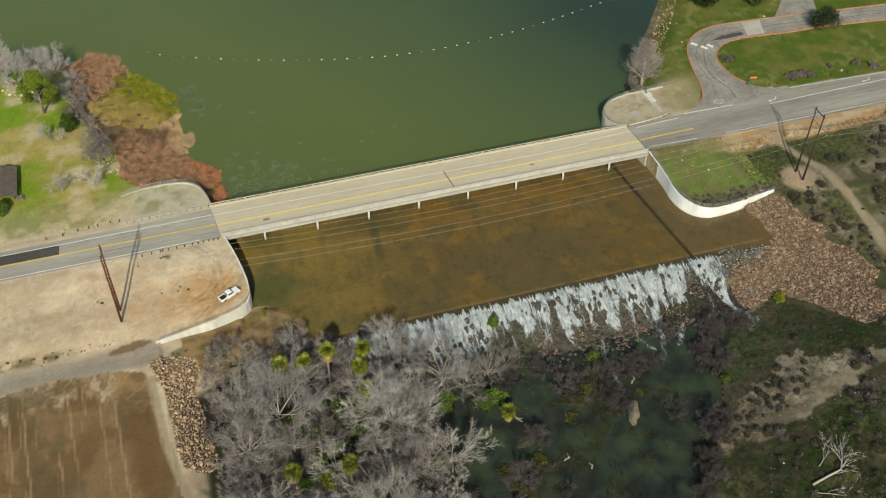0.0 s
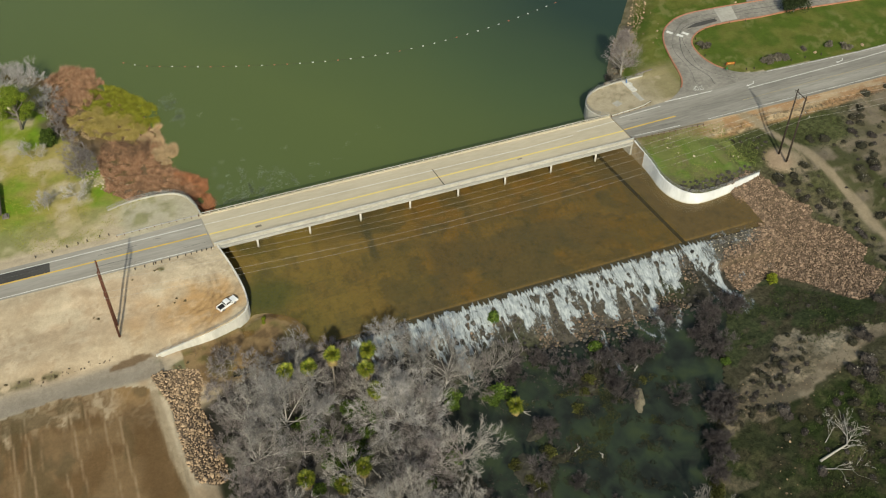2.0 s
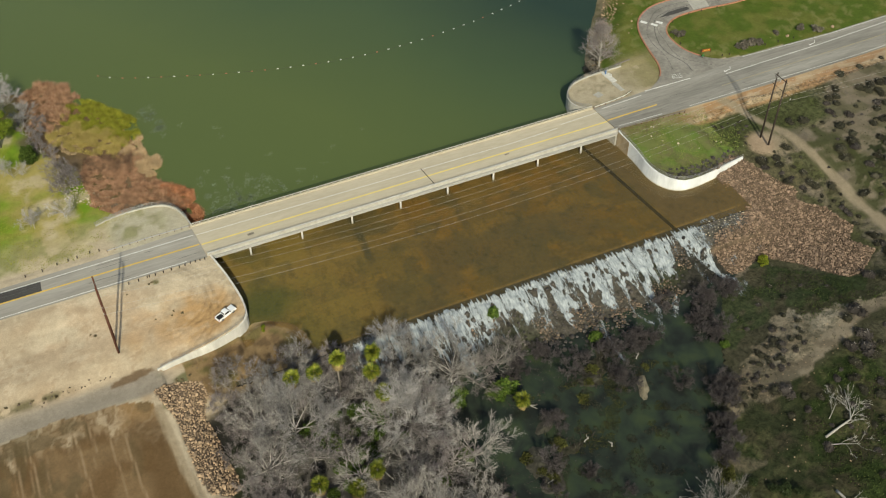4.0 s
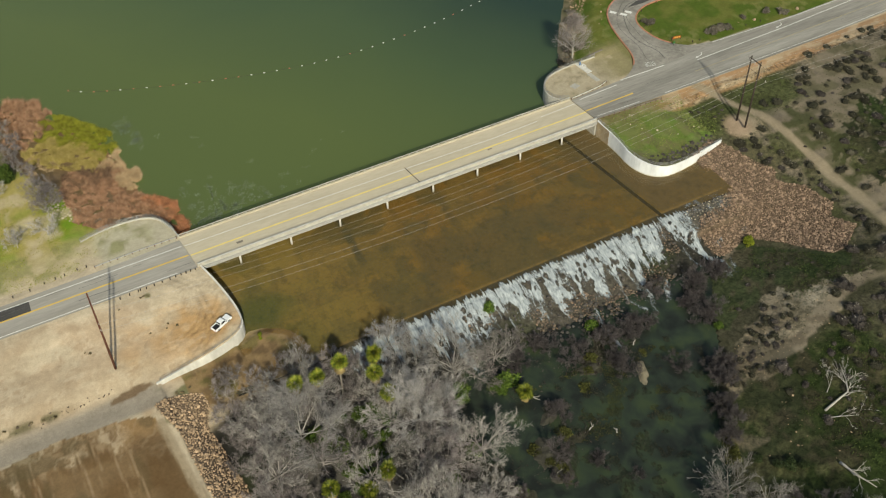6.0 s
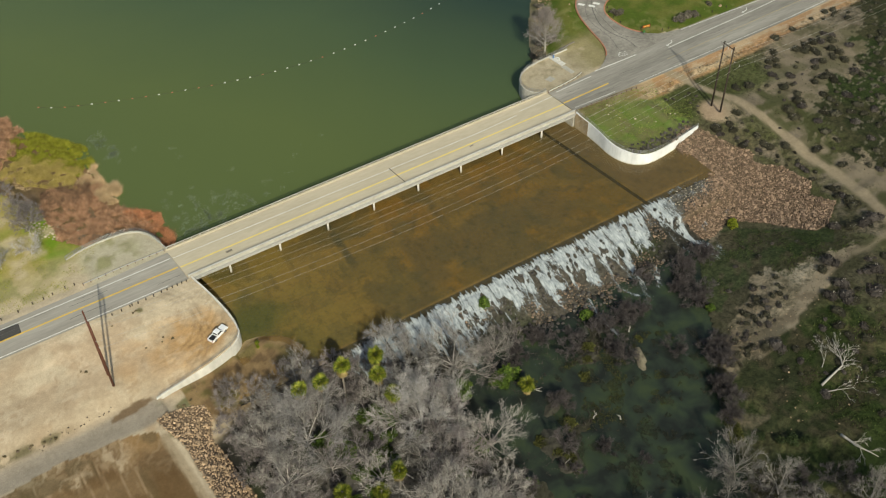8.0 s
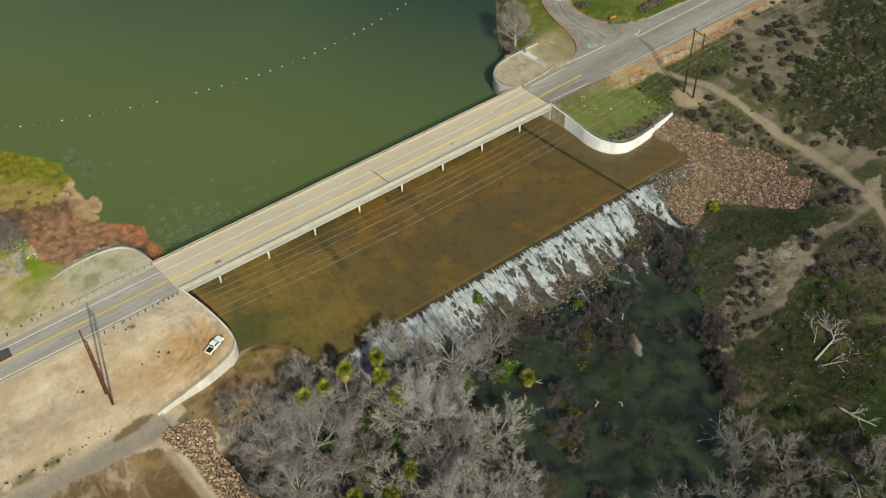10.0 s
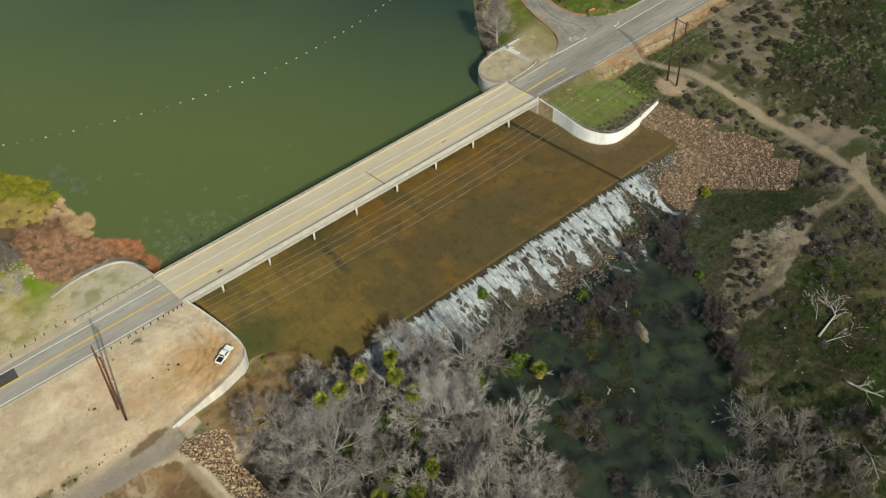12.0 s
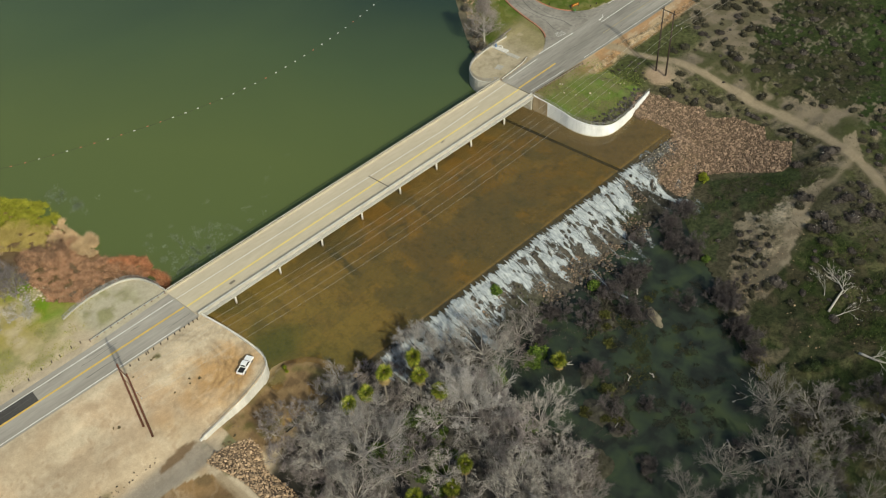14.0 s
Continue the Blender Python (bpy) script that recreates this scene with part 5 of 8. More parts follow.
def bare_tree_parts(seed, height, spread, mains, twig_width, fine=6, lean=0.0, up=0.25, leader=False, forks=(5, 4)):
    """Limbs and twigs of a leafless tree: a short bole, long spreading limbs that fork three times."""
    rnd = random.Random(seed)
    limbs, twigs = Geo(), Geo()

    def grow(p, d, length, r, level):
        pts, rad = [p], [r]
        for k in range(3):
            d = (turn_off(rnd, d, rnd.uniform(0.04, 0.26)) + Vector((0, 0, up * 0.22))).normalized()
            p = p + d * length / 3
            pts.append(p)
            rad.append(r * (1 - 0.24 * (k + 1)))
        if level < 3:
            limbs.tube(pts, rad, 7 if level == 0 else 4 if level < 2 else 3, cap=False)
        else:
            limbs.tube([pts[0], pts[3]], [rad[0], rad[3]], 3, cap=False)
        if level < 3:
            n = (mains, *forks)[level]
            for k in range(n):
                if level == 0:
                    a = 6.28 * (k + rnd.uniform(-0.3, 0.3)) / n
                    e = spread * math.sqrt((k * 5 % n + rnd.uniform(0.2, 1.0)) / n)
                    c = Vector((math.cos(a) * math.sin(e), math.sin(a) * math.sin(e), math.cos(e)))
                    grow(pts[rnd.choice((2, 3, 3))], c, height * rnd.uniform(0.5, 0.66), r * rnd.uniform(0.45, 0.65), 1)
                else:
                    u = (k + 1) / n
                    q = pts[1].lerp(pts[2], u * 2) if u < 0.5 else pts[2].lerp(pts[3], u * 2 - 1)
                    grow(q, turn_off(rnd, d, rnd.uniform(0.35, 0.85)), length * rnd.uniform(0.42, 0.62), r * rnd.uniform(0.30, 0.44), level + 1)
        if level >= 2:
            axis = lambda: Vector((rnd.gauss(0, 1), rnd.gauss(0, 1), rnd.gauss(0, 1)))
            for k in range(fine):
                q = pts[0].lerp(pts[3], rnd.uniform(0.2, 1))
                c = (turn_off(rnd, d, rnd.uniform(0.25, 0.95)) + Vector((0, 0, 0.06))).normalized()
                l = rnd.uniform(0.8, 1.7) * (height / 10 if height > 6 else 0.75)
                sliver(twigs, q, c, axis(), l, twig_width)
                for _ in range(3):
                    sliver(twigs, q + c * l * rnd.uniform(0.15, 0.75), turn_off(rnd, c, rnd.uniform(0.3, 0.8)), axis(), l * rnd.uniform(0.45, 0.75), twig_width * 0.7)

    if leader:
        top = Vector((lean * height, 0, height))
        limbs.tube([Vector((0, 0, -0.4)), top * 0.35, top * 0.7, top], [height * 0.022, height * 0.016, height * 0.009, 0.02], 7, cap=False)
        for k in range(mains * 5):
            u = 0.15 + 0.83 * k / (mains * 5)
            a, e = k * 2.4, 1.05 - 0.45 * u
            grow(top * u, Vector((math.cos(a) * math.sin(e), math.sin(a) * math.sin(e), math.cos(e))), height * 0.36 * (1.12 - u) * rnd.uniform(0.8, 1.15) + 0.4, height * 0.007 * (1.3 - u), 2)
        return limbs, twigs
    grow(Vector((0, 0, -0.4)), Vector((lean, 0.1 * lean, 1)).normalized(), height * 0.28, height * 0.022, 0)
    return limbs, twigs


def bare_tree(name, seed, height, spread, mains, label, bark, twig_mat, twig_width=0.07, fine=8, lean=0.0, category="tree", group="", leader=False, forks=(5, 4)):
    limbs, twigs = bare_tree_parts(seed, height, spread, mains, twig_width, fine, lean, 0.25, leader, forks)
    t = thing(name, (0, 0, 0), label, category, group)
    part("trunk", limbs, bark, t, smooth=True)
    part("crown", twigs, twig_mat, t)
    return t


def leafy_mound(seed, size, leaves, leaf, lumps=7, spiky=0.0, tight=0.55):
    """Leaves on an uneven heap of clumps."""
    rnd = random.Random(seed)
    g = Geo()
    clumps = [(Vector((rnd.uniform(-tight, tight) * size[0], rnd.uniform(-tight, tight) * size[1], rnd.uniform(0.25, 0.75) * size[2])), rnd.uniform(0.28, 0.5) + 0.6 * (0.55 - tight)) for _ in range(lumps)]
    for k in range(leaves):
        c, r = clumps[k % lumps]
        d = Vector((rnd.gauss(0, 1), rnd.gauss(0, 1), rnd.gauss(0.35, 0.9))).normalized()
        p = c + Vector((d.x * size[0], d.y * size[1], d.z * size[2])) * r * rnd.uniform(0.6, 1.05)
        if p.z < 0.02:
            p.z = rnd.uniform(0.02, 0.25)
        sliver(g, p, turn_off(rnd, d, rnd.uniform(0.3, 1.4) * (1 - spiky)), d, leaf * rnd.uniform(0.8, 1.5), leaf * rnd.uniform(0.8, 1.3))
    return g


def round_bush(seed, size, leaves, leaf, lobes=4):
    """A dense low bush: rounded lobes grown over with small leaves."""
    rnd = random.Random(seed)
    g = Geo()
    heads = [(Vector((0, 0, 0)), 0.72)] + [(Vector((rnd.uniform(-0.5, 0.5) * size[0], rnd.uniform(-0.5, 0.5) * size[1], 0)), rnd.uniform(0.42, 0.62)) for _ in range(lobes - 1)]
    for c, r in heads:
        rings = [[c + Vector((math.cos(a) * math.cos(e) * size[0], math.sin(a) * math.cos(e) * size[1], math.sin(e) * size[2])) * r * rnd.uniform(0.62, 0.95) for a in [k * 0.698 for k in range(9)]] for e in (-0.25, 0.3, 0.75, 1.2)]
        n = 9
        g.add([p for ring in rings for p in ring] + [c + Vector((0, 0, size[2] * r))], [(j * n + k, j * n + (k + 1) % n, (j + 1) * n + (k + 1) % n, (j + 1) * n + k) for j in range(3) for k in range(n)] + [(3 * n + k, 3 * n + (k + 1) % n, 4 * n) for k in range(n)])
    for k in range(leaves):
        c, r = heads[k % lobes]
        d = Vector((rnd.gauss(0, 1), rnd.gauss(0, 1), abs(rnd.gauss(0.1, 0.8)))).normalized()
        p = c + Vector((d.x * size[0], d.y * size[1], d.z * size[2])) * r * rnd.uniform(0.8, 1.15)
        sliver(g, p, turn_off(rnd, d, rnd.uniform(0.3, 1.5)), d, leaf * rnd.uniform(0.7, 1.4), leaf * rnd.uniform(0.6, 1.1))
    return g


def stems(seed, size, n=5):
    rnd = random.Random(seed)
    g = Geo()
    for _ in range(n):
        a = rnd.uniform(0, 6.28)
        top = (math.cos(a) * size[0] * 0.4, math.sin(a) * size[1] * 0.4, size[2] * 0.7)
        g.tube([(0, 0, -0.3), (top[0] * 0.3, top[1] * 0.3, size[2] * 0.35), top], [size[2] * 0.03, size[2] * 0.022, size[2] * 0.01], 4, cap=False)
    return g


def shrub(name, seed, size, leaves, leaf, mat, label, category="shrub", group="", lumps=7, spiky=0.0, tight=0.55):
    t = thing(name, (0, 0, 0), label, category, group)
    part("stem", stems(seed, size), bark_grey, t)
    part("foliage", leafy_mound(seed, size, leaves, leaf, lumps, spiky, tight), mat, t)
    return t


def palm(height, seed, fronds=95):
    rnd = random.Random(seed)
    t = thing("palm_tree", (0, 0, 0), "fan palm with a round yellow-green crown among bare trees", "palm tree", "palms in the thicket")
    g = Geo()
    g.tube([(0, 0, -0.5), (0.1, 0.05, height * 0.35), (0.05, 0.12, height * 0.7), (0, 0, height)], [0.36, 0.28, 0.24, 0.26], 8)
    part("trunk", g, wood_grey, t, smooth=True)
    dead, live = Geo(), Geo()
    for k in range(fronds + 34):
        a, old = rnd.uniform(0, 6.28), k >= fronds
        el = rnd.uniform(-1.35, -0.75) if old else math.asin(rnd.uniform(-0.8, 1.0))
        d = Vector((math.cos(a) * math.cos(el), math.sin(a) * math.cos(el), math.sin(el)))
        side = d.cross(Vector((0, 0, 1)))
        side = (side if side.length > 0.05 else Vector((1, 0, 0))).normalized()
        top = Vector((0, 0, height - (rnd.uniform(0.6, 2.2) if old else rnd.uniform(0, 0.8))))
        reach = rnd.uniform(0.4, 1.45)
        hub = top + d * reach
        g = dead if old else live
        g.add([top + side * 0.03, top - side * 0.03, hub - side * 0.03, hub + side * 0.03], [(0, 1, 2, 3)])
        for s in range(-4, 5):
            w = s * 0.30
            c = (d * math.cos(w) + side * math.sin(w) - Vector((0, 0, 0.22 + 0.05 * abs(s)))).normalized()
            flake(g, hub - d * 0.05, c, side.cross(d), rnd.uniform(1.0, 1.5), 0.24)
    part("crown", live, palm_green, t, "yellow-green fan fronds")
    part("skirt", dead, palm_dead, t, "dry hanging fronds")
    return t


def place(ob, spots, seed, lo=0.8, hi=1.2, sink=0.0, tilt=0.08):
    """Copies of things from a list of kinds, on the ground."""
    rnd = random.Random(seed)
    zs = ground_zs(spots)
    for k, ((x, y), z) in enumerate(zip(spots, zs)):
        kind = ob[rnd.randrange(len(ob))]
        s = rnd.uniform(lo, hi)
        m = Matrix.LocRotScale((x, y, z - sink), Euler((rnd.uniform(-tilt, tilt), rnd.uniform(-tilt, tilt), rnd.uniform(0, 6.28))), (s, s, s * rnd.uniform(0.9, 1.1)))
        if not kind.get("used"):
            kind["used"] = 1
            kind.matrix_basis = m
        else:
            c = copy_thing(kind, m)
            c.scale = (s, s, s)


# thicket of leafless trees
THICKET = [(-6, 158), (4, 155), (14, 151), (26, 152), (31, 143), (44, 145), (54, 140), (57, 131), (53, 119), (47, 112), (41, 104), (35, 96), (28, 90), (10, 94), (-3, 106), (-3, 130)]
kinds = [bare_tree("bare_tree", 900 + i, h, s, m, "leafless grey riverside tree with a dense twiggy crown", bark_grey, twig_mauve if i in (1, 3) else twig_grey, 0.066, 8, 0.12, group="bare trees below the weir")
         for i, (h, s, m) in enumerate(((12.0, 1.25, 8), (10.5, 1.3, 8), (13.0, 1.2, 9), (9.5, 1.3, 7), (11.0, 1.3, 8)))]
PALMS = ((8.6, 147, 5.0), (14.4, 147.7, 3.3), (20.5, 147.7, 5.2), (29.3, 146.8, 4.2), (27.4, 142.7, 2.4), (27.9, 136, 2.0), (19.2, 119, -2.2), (14, 118.4, -5.2), (6.2, 122.8, -5), (60.8, 126.4, -7.6))
OPEN_SPOTS = [(6.3, 142.5), (6.3, 138), (3, 140.5), (9.8, 140.5), (32, 130.5), (21.9, 140.5), (24.5, 139), (27, 138), (21.5, 127.5), (19.5, 129), (12.5, 127.5), (13.8, 134), (58.5, 131), (54.6, 142), (34, 144), (39.4, 150), (48, 135.8), (21, 144.5)] + [p[:2] for p in PALMS]
clearing = lambda p: all((p[0] - a) ** 2 + (p[1] - b) ** 2 > 3.2 ** 2 for a, b in OPEN_SPOTS) and all((p[0] - a + 1.5) ** 2 + (p[1] - b + 2.5) ** 2 > 4.6 ** 2 for a, b in ((6.2, 122.8), (14, 118.4), (19.2, 119), (60.8, 126.4), (22, 139), (57, 133), (55, 131), (8.6, 147), (14.4, 147.7), (27.9, 136)))
place(kinds, [p for p in scatter(THICKET, 5.6, 21) if clearing(p) and not (p[0] > 21 and p[1] > 140 + 0.06 * (p[0] - 21)) and (p[0] - 55) ** 2 + (p[1] - 128) ** 2 > 55 and not (p[0] > 34 and (int(p[0] * 7) + int(p[1] * 3)) % 4 == 0)], 22, 0.75, 1.1)
broad = [bare_tree("broad_bare_tree", 930, 13.5, 1.42, 9, "broad leafless sycamore with pale spreading limbs", bark_white, twig_pale, 0.055, 12, 0.05, group="bare trees below the weir", forks=(7, 5))]
place(broad, [(6.3, 140.4), (32, 130.5)], 24, 1.0, 1.15)
place(broad, [(36.8, 154.6)], 25, 0.6, 0.62)
place(kinds, [(42, 149.5), (33.5, 146), (27, 143), (60.5, 141), (66, 141.5)], 23, 0.42, 0.6)
brush_kinds = [bare_tree("bare_shrub", 940 + i, h, 1.3, 6, "leafless brown willow scrub at the water's edge", surface("brown bark", (0.06, 0.052, 0.048), (0.115, 0.10, 0.09), 3, 0.9), twig_brown, 0.063, 7, 0.1, "shrub", "bare scrub along the river", forks=(4, 3))
               for i, h in enumerate((4.2, 3.4, 5.0))]
SHORE_BRUSH = ((120.5, 127, 3.4, 7), (110.5, 110.5, 3.2, 7), (107, 105.6, 3, 6), (101.6, 96.4, 2, 4), (97.6, 91.6, 1.6, 4), (104.3, 100.8, 3, 6), (88.2, 121, 2.2, 3), (88.5, 125.5, 3, 3), (92.3, 132.6, 3.2, 4), (98.3, 131.6, 3.2, 4), (84, 134, 3.5, 4), (102, 133, 2.4, 3), (67.3, 102.5, 1.4, 2), (73.2, 94.1, 1.8, 2))
ISLE_BRUSH = ((64.1, 116.4, 2.2, 2), (51.1, 91.7, 2.2, 3), (57, 101, 1.8, 2), (101.5, 117, 2.5, 2), (130.6, 137.4, 2.4, 7), (123.5, 136.5, 2.8, 6), (119.5, 132.5, 2.5, 4), (74, 138, 3.5, 5), (64, 137, 3, 4), (78, 129, 2.5, 2), (116, 133, 2.4, 3), (113, 139, 3, 3), (43, 103, 2.5, 3), (59.4, 108, 1.6, 2))
rnd = random.Random(33)
place(brush_kinds, [(rnd.gauss(x, r * 0.5), rnd.gauss(y, r * 0.5)) for x, y, r, n in SHORE_BRUSH + ISLE_BRUSH for _ in range(n)], 32, 0.6, 1.05)
willow_kinds = [bare_tree("bare_willow", 946 + i, h, 1.25, 6, "leafless mauve-grey willow brush beside the stones", bark_grey, twig_mauve, 0.06, 6, 0.1, "shrub", "bare willow brush", forks=(4, 4)) for i, h in enumerate((5.0, 4.0))]
place(willow_kinds, scatter([(-7, 162), (6, 161), (22, 158), (28, 153), (12, 151), (2, 154), (0, 130), (-1, 108), (-5, 108), (-9, 124), (-10, 140)], 3.1, 34) + [(17, 146), (19, 152.5), (24, 147), (12, 147), (16, 154.5), (20, 147)], 35, 0.75, 1.2)
place(willow_kinds, [(-36, 276), (-34, 270), (-33, 265.5), (-31, 281), (-38, 281), (-30.5, 262), (-32, 274)], 39, 0.6, 0.9)
# dimmed copies of the grey twigs and bark, shade put into their colour
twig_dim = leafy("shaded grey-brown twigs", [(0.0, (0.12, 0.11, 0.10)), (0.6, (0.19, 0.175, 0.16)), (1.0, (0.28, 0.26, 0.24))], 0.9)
bark_dim = surface("shaded grey-brown bark", (0.20, 0.18, 0.16), (0.33, 0.305, 0.275), 2.0, 0.9, 0.2, 0.3, 0.3)
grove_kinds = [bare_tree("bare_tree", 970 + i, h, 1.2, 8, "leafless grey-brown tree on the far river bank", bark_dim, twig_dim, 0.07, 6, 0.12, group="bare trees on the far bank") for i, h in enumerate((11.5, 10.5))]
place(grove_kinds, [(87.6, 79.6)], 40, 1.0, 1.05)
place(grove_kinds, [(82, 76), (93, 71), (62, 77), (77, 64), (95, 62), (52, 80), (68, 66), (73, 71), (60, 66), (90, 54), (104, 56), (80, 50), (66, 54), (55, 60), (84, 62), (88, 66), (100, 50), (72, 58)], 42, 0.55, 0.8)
place(brush_kinds, [(71.9, 78), (104, 62), (103, 64), (86, 60), (91, 57), (78, 58), (66, 62), (80, 68), (96, 66), (98, 70), (108, 58), (75, 66), (89, 73), (70, 70)], 43, 0.8, 1.2)
lone = bare_tree("white_bare_tree", 955, 16.5, 0.95, 9, "pale leafless tree on the lake shore", bark_white, twig_mauve, 0.05, 9, -0.02, leader=True)
lone.matrix_basis = pose(147.6, 236.4, ground_z(147.6, 236.4))
west_kinds = [bare_tree("pale_bare_tree", 960 + i, h, 1.2, 6, "pale grey leafless tree on the lake shore lawn", bark_grey, twig_pale, 0.05, 9, 0.2, group="bare trees on the lawn") for i, h in enumerate((9.5, 8.5))]
place(west_kinds, [(-51, 292), (-45.5, 295.5), (-40.3, 294.5), (-55, 296), (-58.5, 300), (-62, 297), (-48, 299.5), (-43, 299)], 44, 0.95, 1.15)
place(west_kinds, [(-39.9, 232), (-42.1, 257), (-31.3, 233.2), (-36, 281.5), (-35, 288)], 45, 0.6, 0.75)
mauve_kinds = [bare_tree("mauve_bare_tree", 966, 8.0, 1.2, 7, "mauve-grey leafless tree between lawn and reeds", bark_grey, twig_mauve, 0.05, 9, 0.1)]
place(mauve_kinds, [(-29.1, 241.6), (-27.5, 245.5), (-30, 250)], 46, 0.8, 0.95)

# fan palms
for k, (x, y, top) in enumerate(PALMS):
    z = ground_z(x, y)
    p = palm(max(top - z, 2.5), 700 + k)
    p.matrix_basis = pose(x, y, z, 0, 0, 37 * k)

# green shrubs in the wet ground and on the rocks
green_kinds = [shrub("green_shrub", 300 + i, s, 900, 0.42, leaf_green, "bright green leafy shrub among the bare trees", "shrub", "green shrubs by the river", 8) for i, s in enumerate(((2.6, 2.2, 2.4), (2.0, 2.4, 2.0)))]
place(green_kinds, [(58, 133), (56.5, 132.4), (57.6, 131.6), (21.5, 140.5), (26, 138.5), (13.8, 136), (12.6, 127), (47, 134.5), (33, 113.5), (25, 140), (15, 126), (23, 132), (58.9, 132.3), (55.5, 133.5), (67.1, 153.3), (88.2, 137.3), (24, 133), (20, 136), (27, 136), (30, 129), (22, 127), (18, 124), (14, 122), (36, 140), (17, 143), (12, 131), (9, 121), (6, 117), (42, 118), (33, 114), (119, 122), (46, 104)], 51, 0.55, 1.15)
place(green_kinds, [(21.9, 140.8), (24.2, 139.6), (27.2, 137.4), (21.6, 127.8), (19.4, 128.6), (12.6, 127.5), (10.3, 139.6), (13.8, 133.9), (59.8, 133.6), (60.6, 132.6), (48, 135.8)], 57, 1.05, 1.4)
bright_kinds = [shrub("yellow_green_shrub", 320 + i, s, 900, 0.42, leaf_bright, "yellow-green rounded shrub beside the stones", "shrub", "", 8) for i, s in enumerate(((2.4, 2.4, 2.6),))]
place(bright_kinds, [(8.2, 172.4), (8.6, 173.6)], 58, 0.26, 0.34)
place(bright_kinds, [(146.7, 142.3)], 52, 0.9, 1.1)

# scrub on the east hill
def hill_bush(name, seed, size, leaves, leaf, mat, label, group):
    t = thing(name, (0, 0, 0), label, "bush", group)
    part("stem", stems(seed, size), bark_grey, t)
    part("foliage", round_bush(seed, size, leaves, leaf), mat, t)
    return t


leaf_hill = leafy("grey-olive hill scrub", [(0.0, (0.026, 0.026, 0.017)), (0.6, (0.044, 0.041, 0.028)), (1.0, (0.074, 0.067, 0.047))], 0.9, coords_scale=0.08, mottle=0.4)
scrub_kinds = [hill_bush("scrub_bush", 340 + i, s, 380, 0.22, m, "dark dry chaparral bush on the hillside", "chaparral bushes on the hillside")
               for i, (s, m) in enumerate((((1.7, 1.5, 1.2), leaf_dark), ((1.4, 1.6, 1.0), leaf_brown), ((1.8, 1.6, 1.3), leaf_dark), ((1.2, 1.3, 0.9), leaf_brown), ((1.5, 1.8, 1.1), leaf_hill)))]
HILL = [(166, 176), (190, 196), (230, 199), (290, 196), (290, 120), (250, 60), (200, 40), (140, 40), (122, 70), (118, 96), (150, 100), (176, 118), (178, 146)]
# bushes in the bare band along the road, then those of the lower slope
band = [(210.5, 190.8), (205.5, 188), (205.8, 184.5), (200.6, 182.2), (204.9, 177.9), (217.1, 187.3), (221.1, 186.7), (224.6, 186.9), (221.7, 182.8), (231.2, 188.2), (230.5, 183.9), (219.2, 177.5), (214.1, 175.8), (224.2, 177.3), (227.8, 177.6), (225.6, 173.9), (232.8, 178.3), (208.4, 170.8), (213.4, 170.5), (214.5, 168.4), (223.9, 167.5), (202.8, 186), (208, 187.6), (219.3, 185), (227.4, 185.6), (233, 186), (216.6, 178.6)]
slope = [(205.6, 164.6), (195.2, 156.6), (199.6, 158.2), (206.5, 153.7), (211.5, 160.2), (204, 149.1), (201.5, 141.2), (213.2, 150), (231.7, 157.4), (240.4, 161), (235.5, 161.1), (227.4, 151.1), (238.7, 154.8), (207.1, 132.8), (203.8, 129.6), (219.9, 132.8), (222, 136.7), (223.8, 145.1), (244.8, 168.8), (250.4, 169.8), (252.7, 164.8), (255.3, 160.7), (251.9, 153.9), (186.7, 148.6), (181.1, 156), (176.7, 160.5), (177.8, 174.4), (167.9, 173.8), (171.9, 163.8), (167.6, 171)]
specks = [(198.7, 176.6), (226, 182.3), (216.1, 172.6), (205.3, 158.5), (190.3, 145.4), (181.5, 152.2), (173.8, 174.5), (203, 174), (200.4, 179.4), (210, 180.4), (212.4, 182), (208.6, 176.2), (194, 170), (188.6, 158), (193.4, 148), (184.6, 162)]
place(scrub_kinds, band, 62, 1.05, 1.5)
place(scrub_kinds, slope, 67, 1.0, 1.5)
place(scrub_kinds, specks, 70, 0.4, 0.7)
spots = scatter(HILL, 3.1, 61)
a = np.array(spots)
u, v = a[:, 0], a[:, 1]
dens = 0.6 * field_noise(u, v, 4, 171, 2) + 0.4 * field_noise(u, v, 22, 173, 2) - 0.2 * inside(u, v, TAN_E) - 0.3 * step(216, 202, u) * step(178, 186, v) - 0.03 * step(110, 100, v) * step(170, 150, u) - 0.12 * inside(u, v, BANK_SAND) + 0.07 * step(138, 148, u) * step(112, 104, v)
clear_way = (near(u, v, PATH_E)[0] > 3.4) & (near(u, v, SPUR)[0] > 3.2) & ~inside(u, v, RIPRAP_E) & (np.hypot(u - 174, v - 180) > 7)
taken = np.min(np.hypot(u[:, None] - np.array(band + slope)[:, 0], v[:, None] - np.array(band + slope)[:, 1]), 1) > 2.4
spots = [p for p, d, c in zip(spots, dens, clear_way & taken) if c and d > 0.455]
spots.sort(key=lambda p: (p[0] - 150) ** 2 + (p[1] - 110) ** 2)
place(scrub_kinds, spots[:130], 68, 0.5, 1.3)
rest, verge_brush, rnd = Geo(), Geo(), random.Random(68)
pool = [round_bush(340 + i, s, 110, 0.25, 3) for i, s in enumerate(((1.7, 1.5, 1.2), (1.4, 1.6, 1.0), (1.9, 1.7, 1.3)))]
edge_spots = scatter([(136, 174.8), (143, 173.8), (163, 177.4), (162, 181), (150, 178.5), (143, 178), (137, 180)], 1.25, 63)
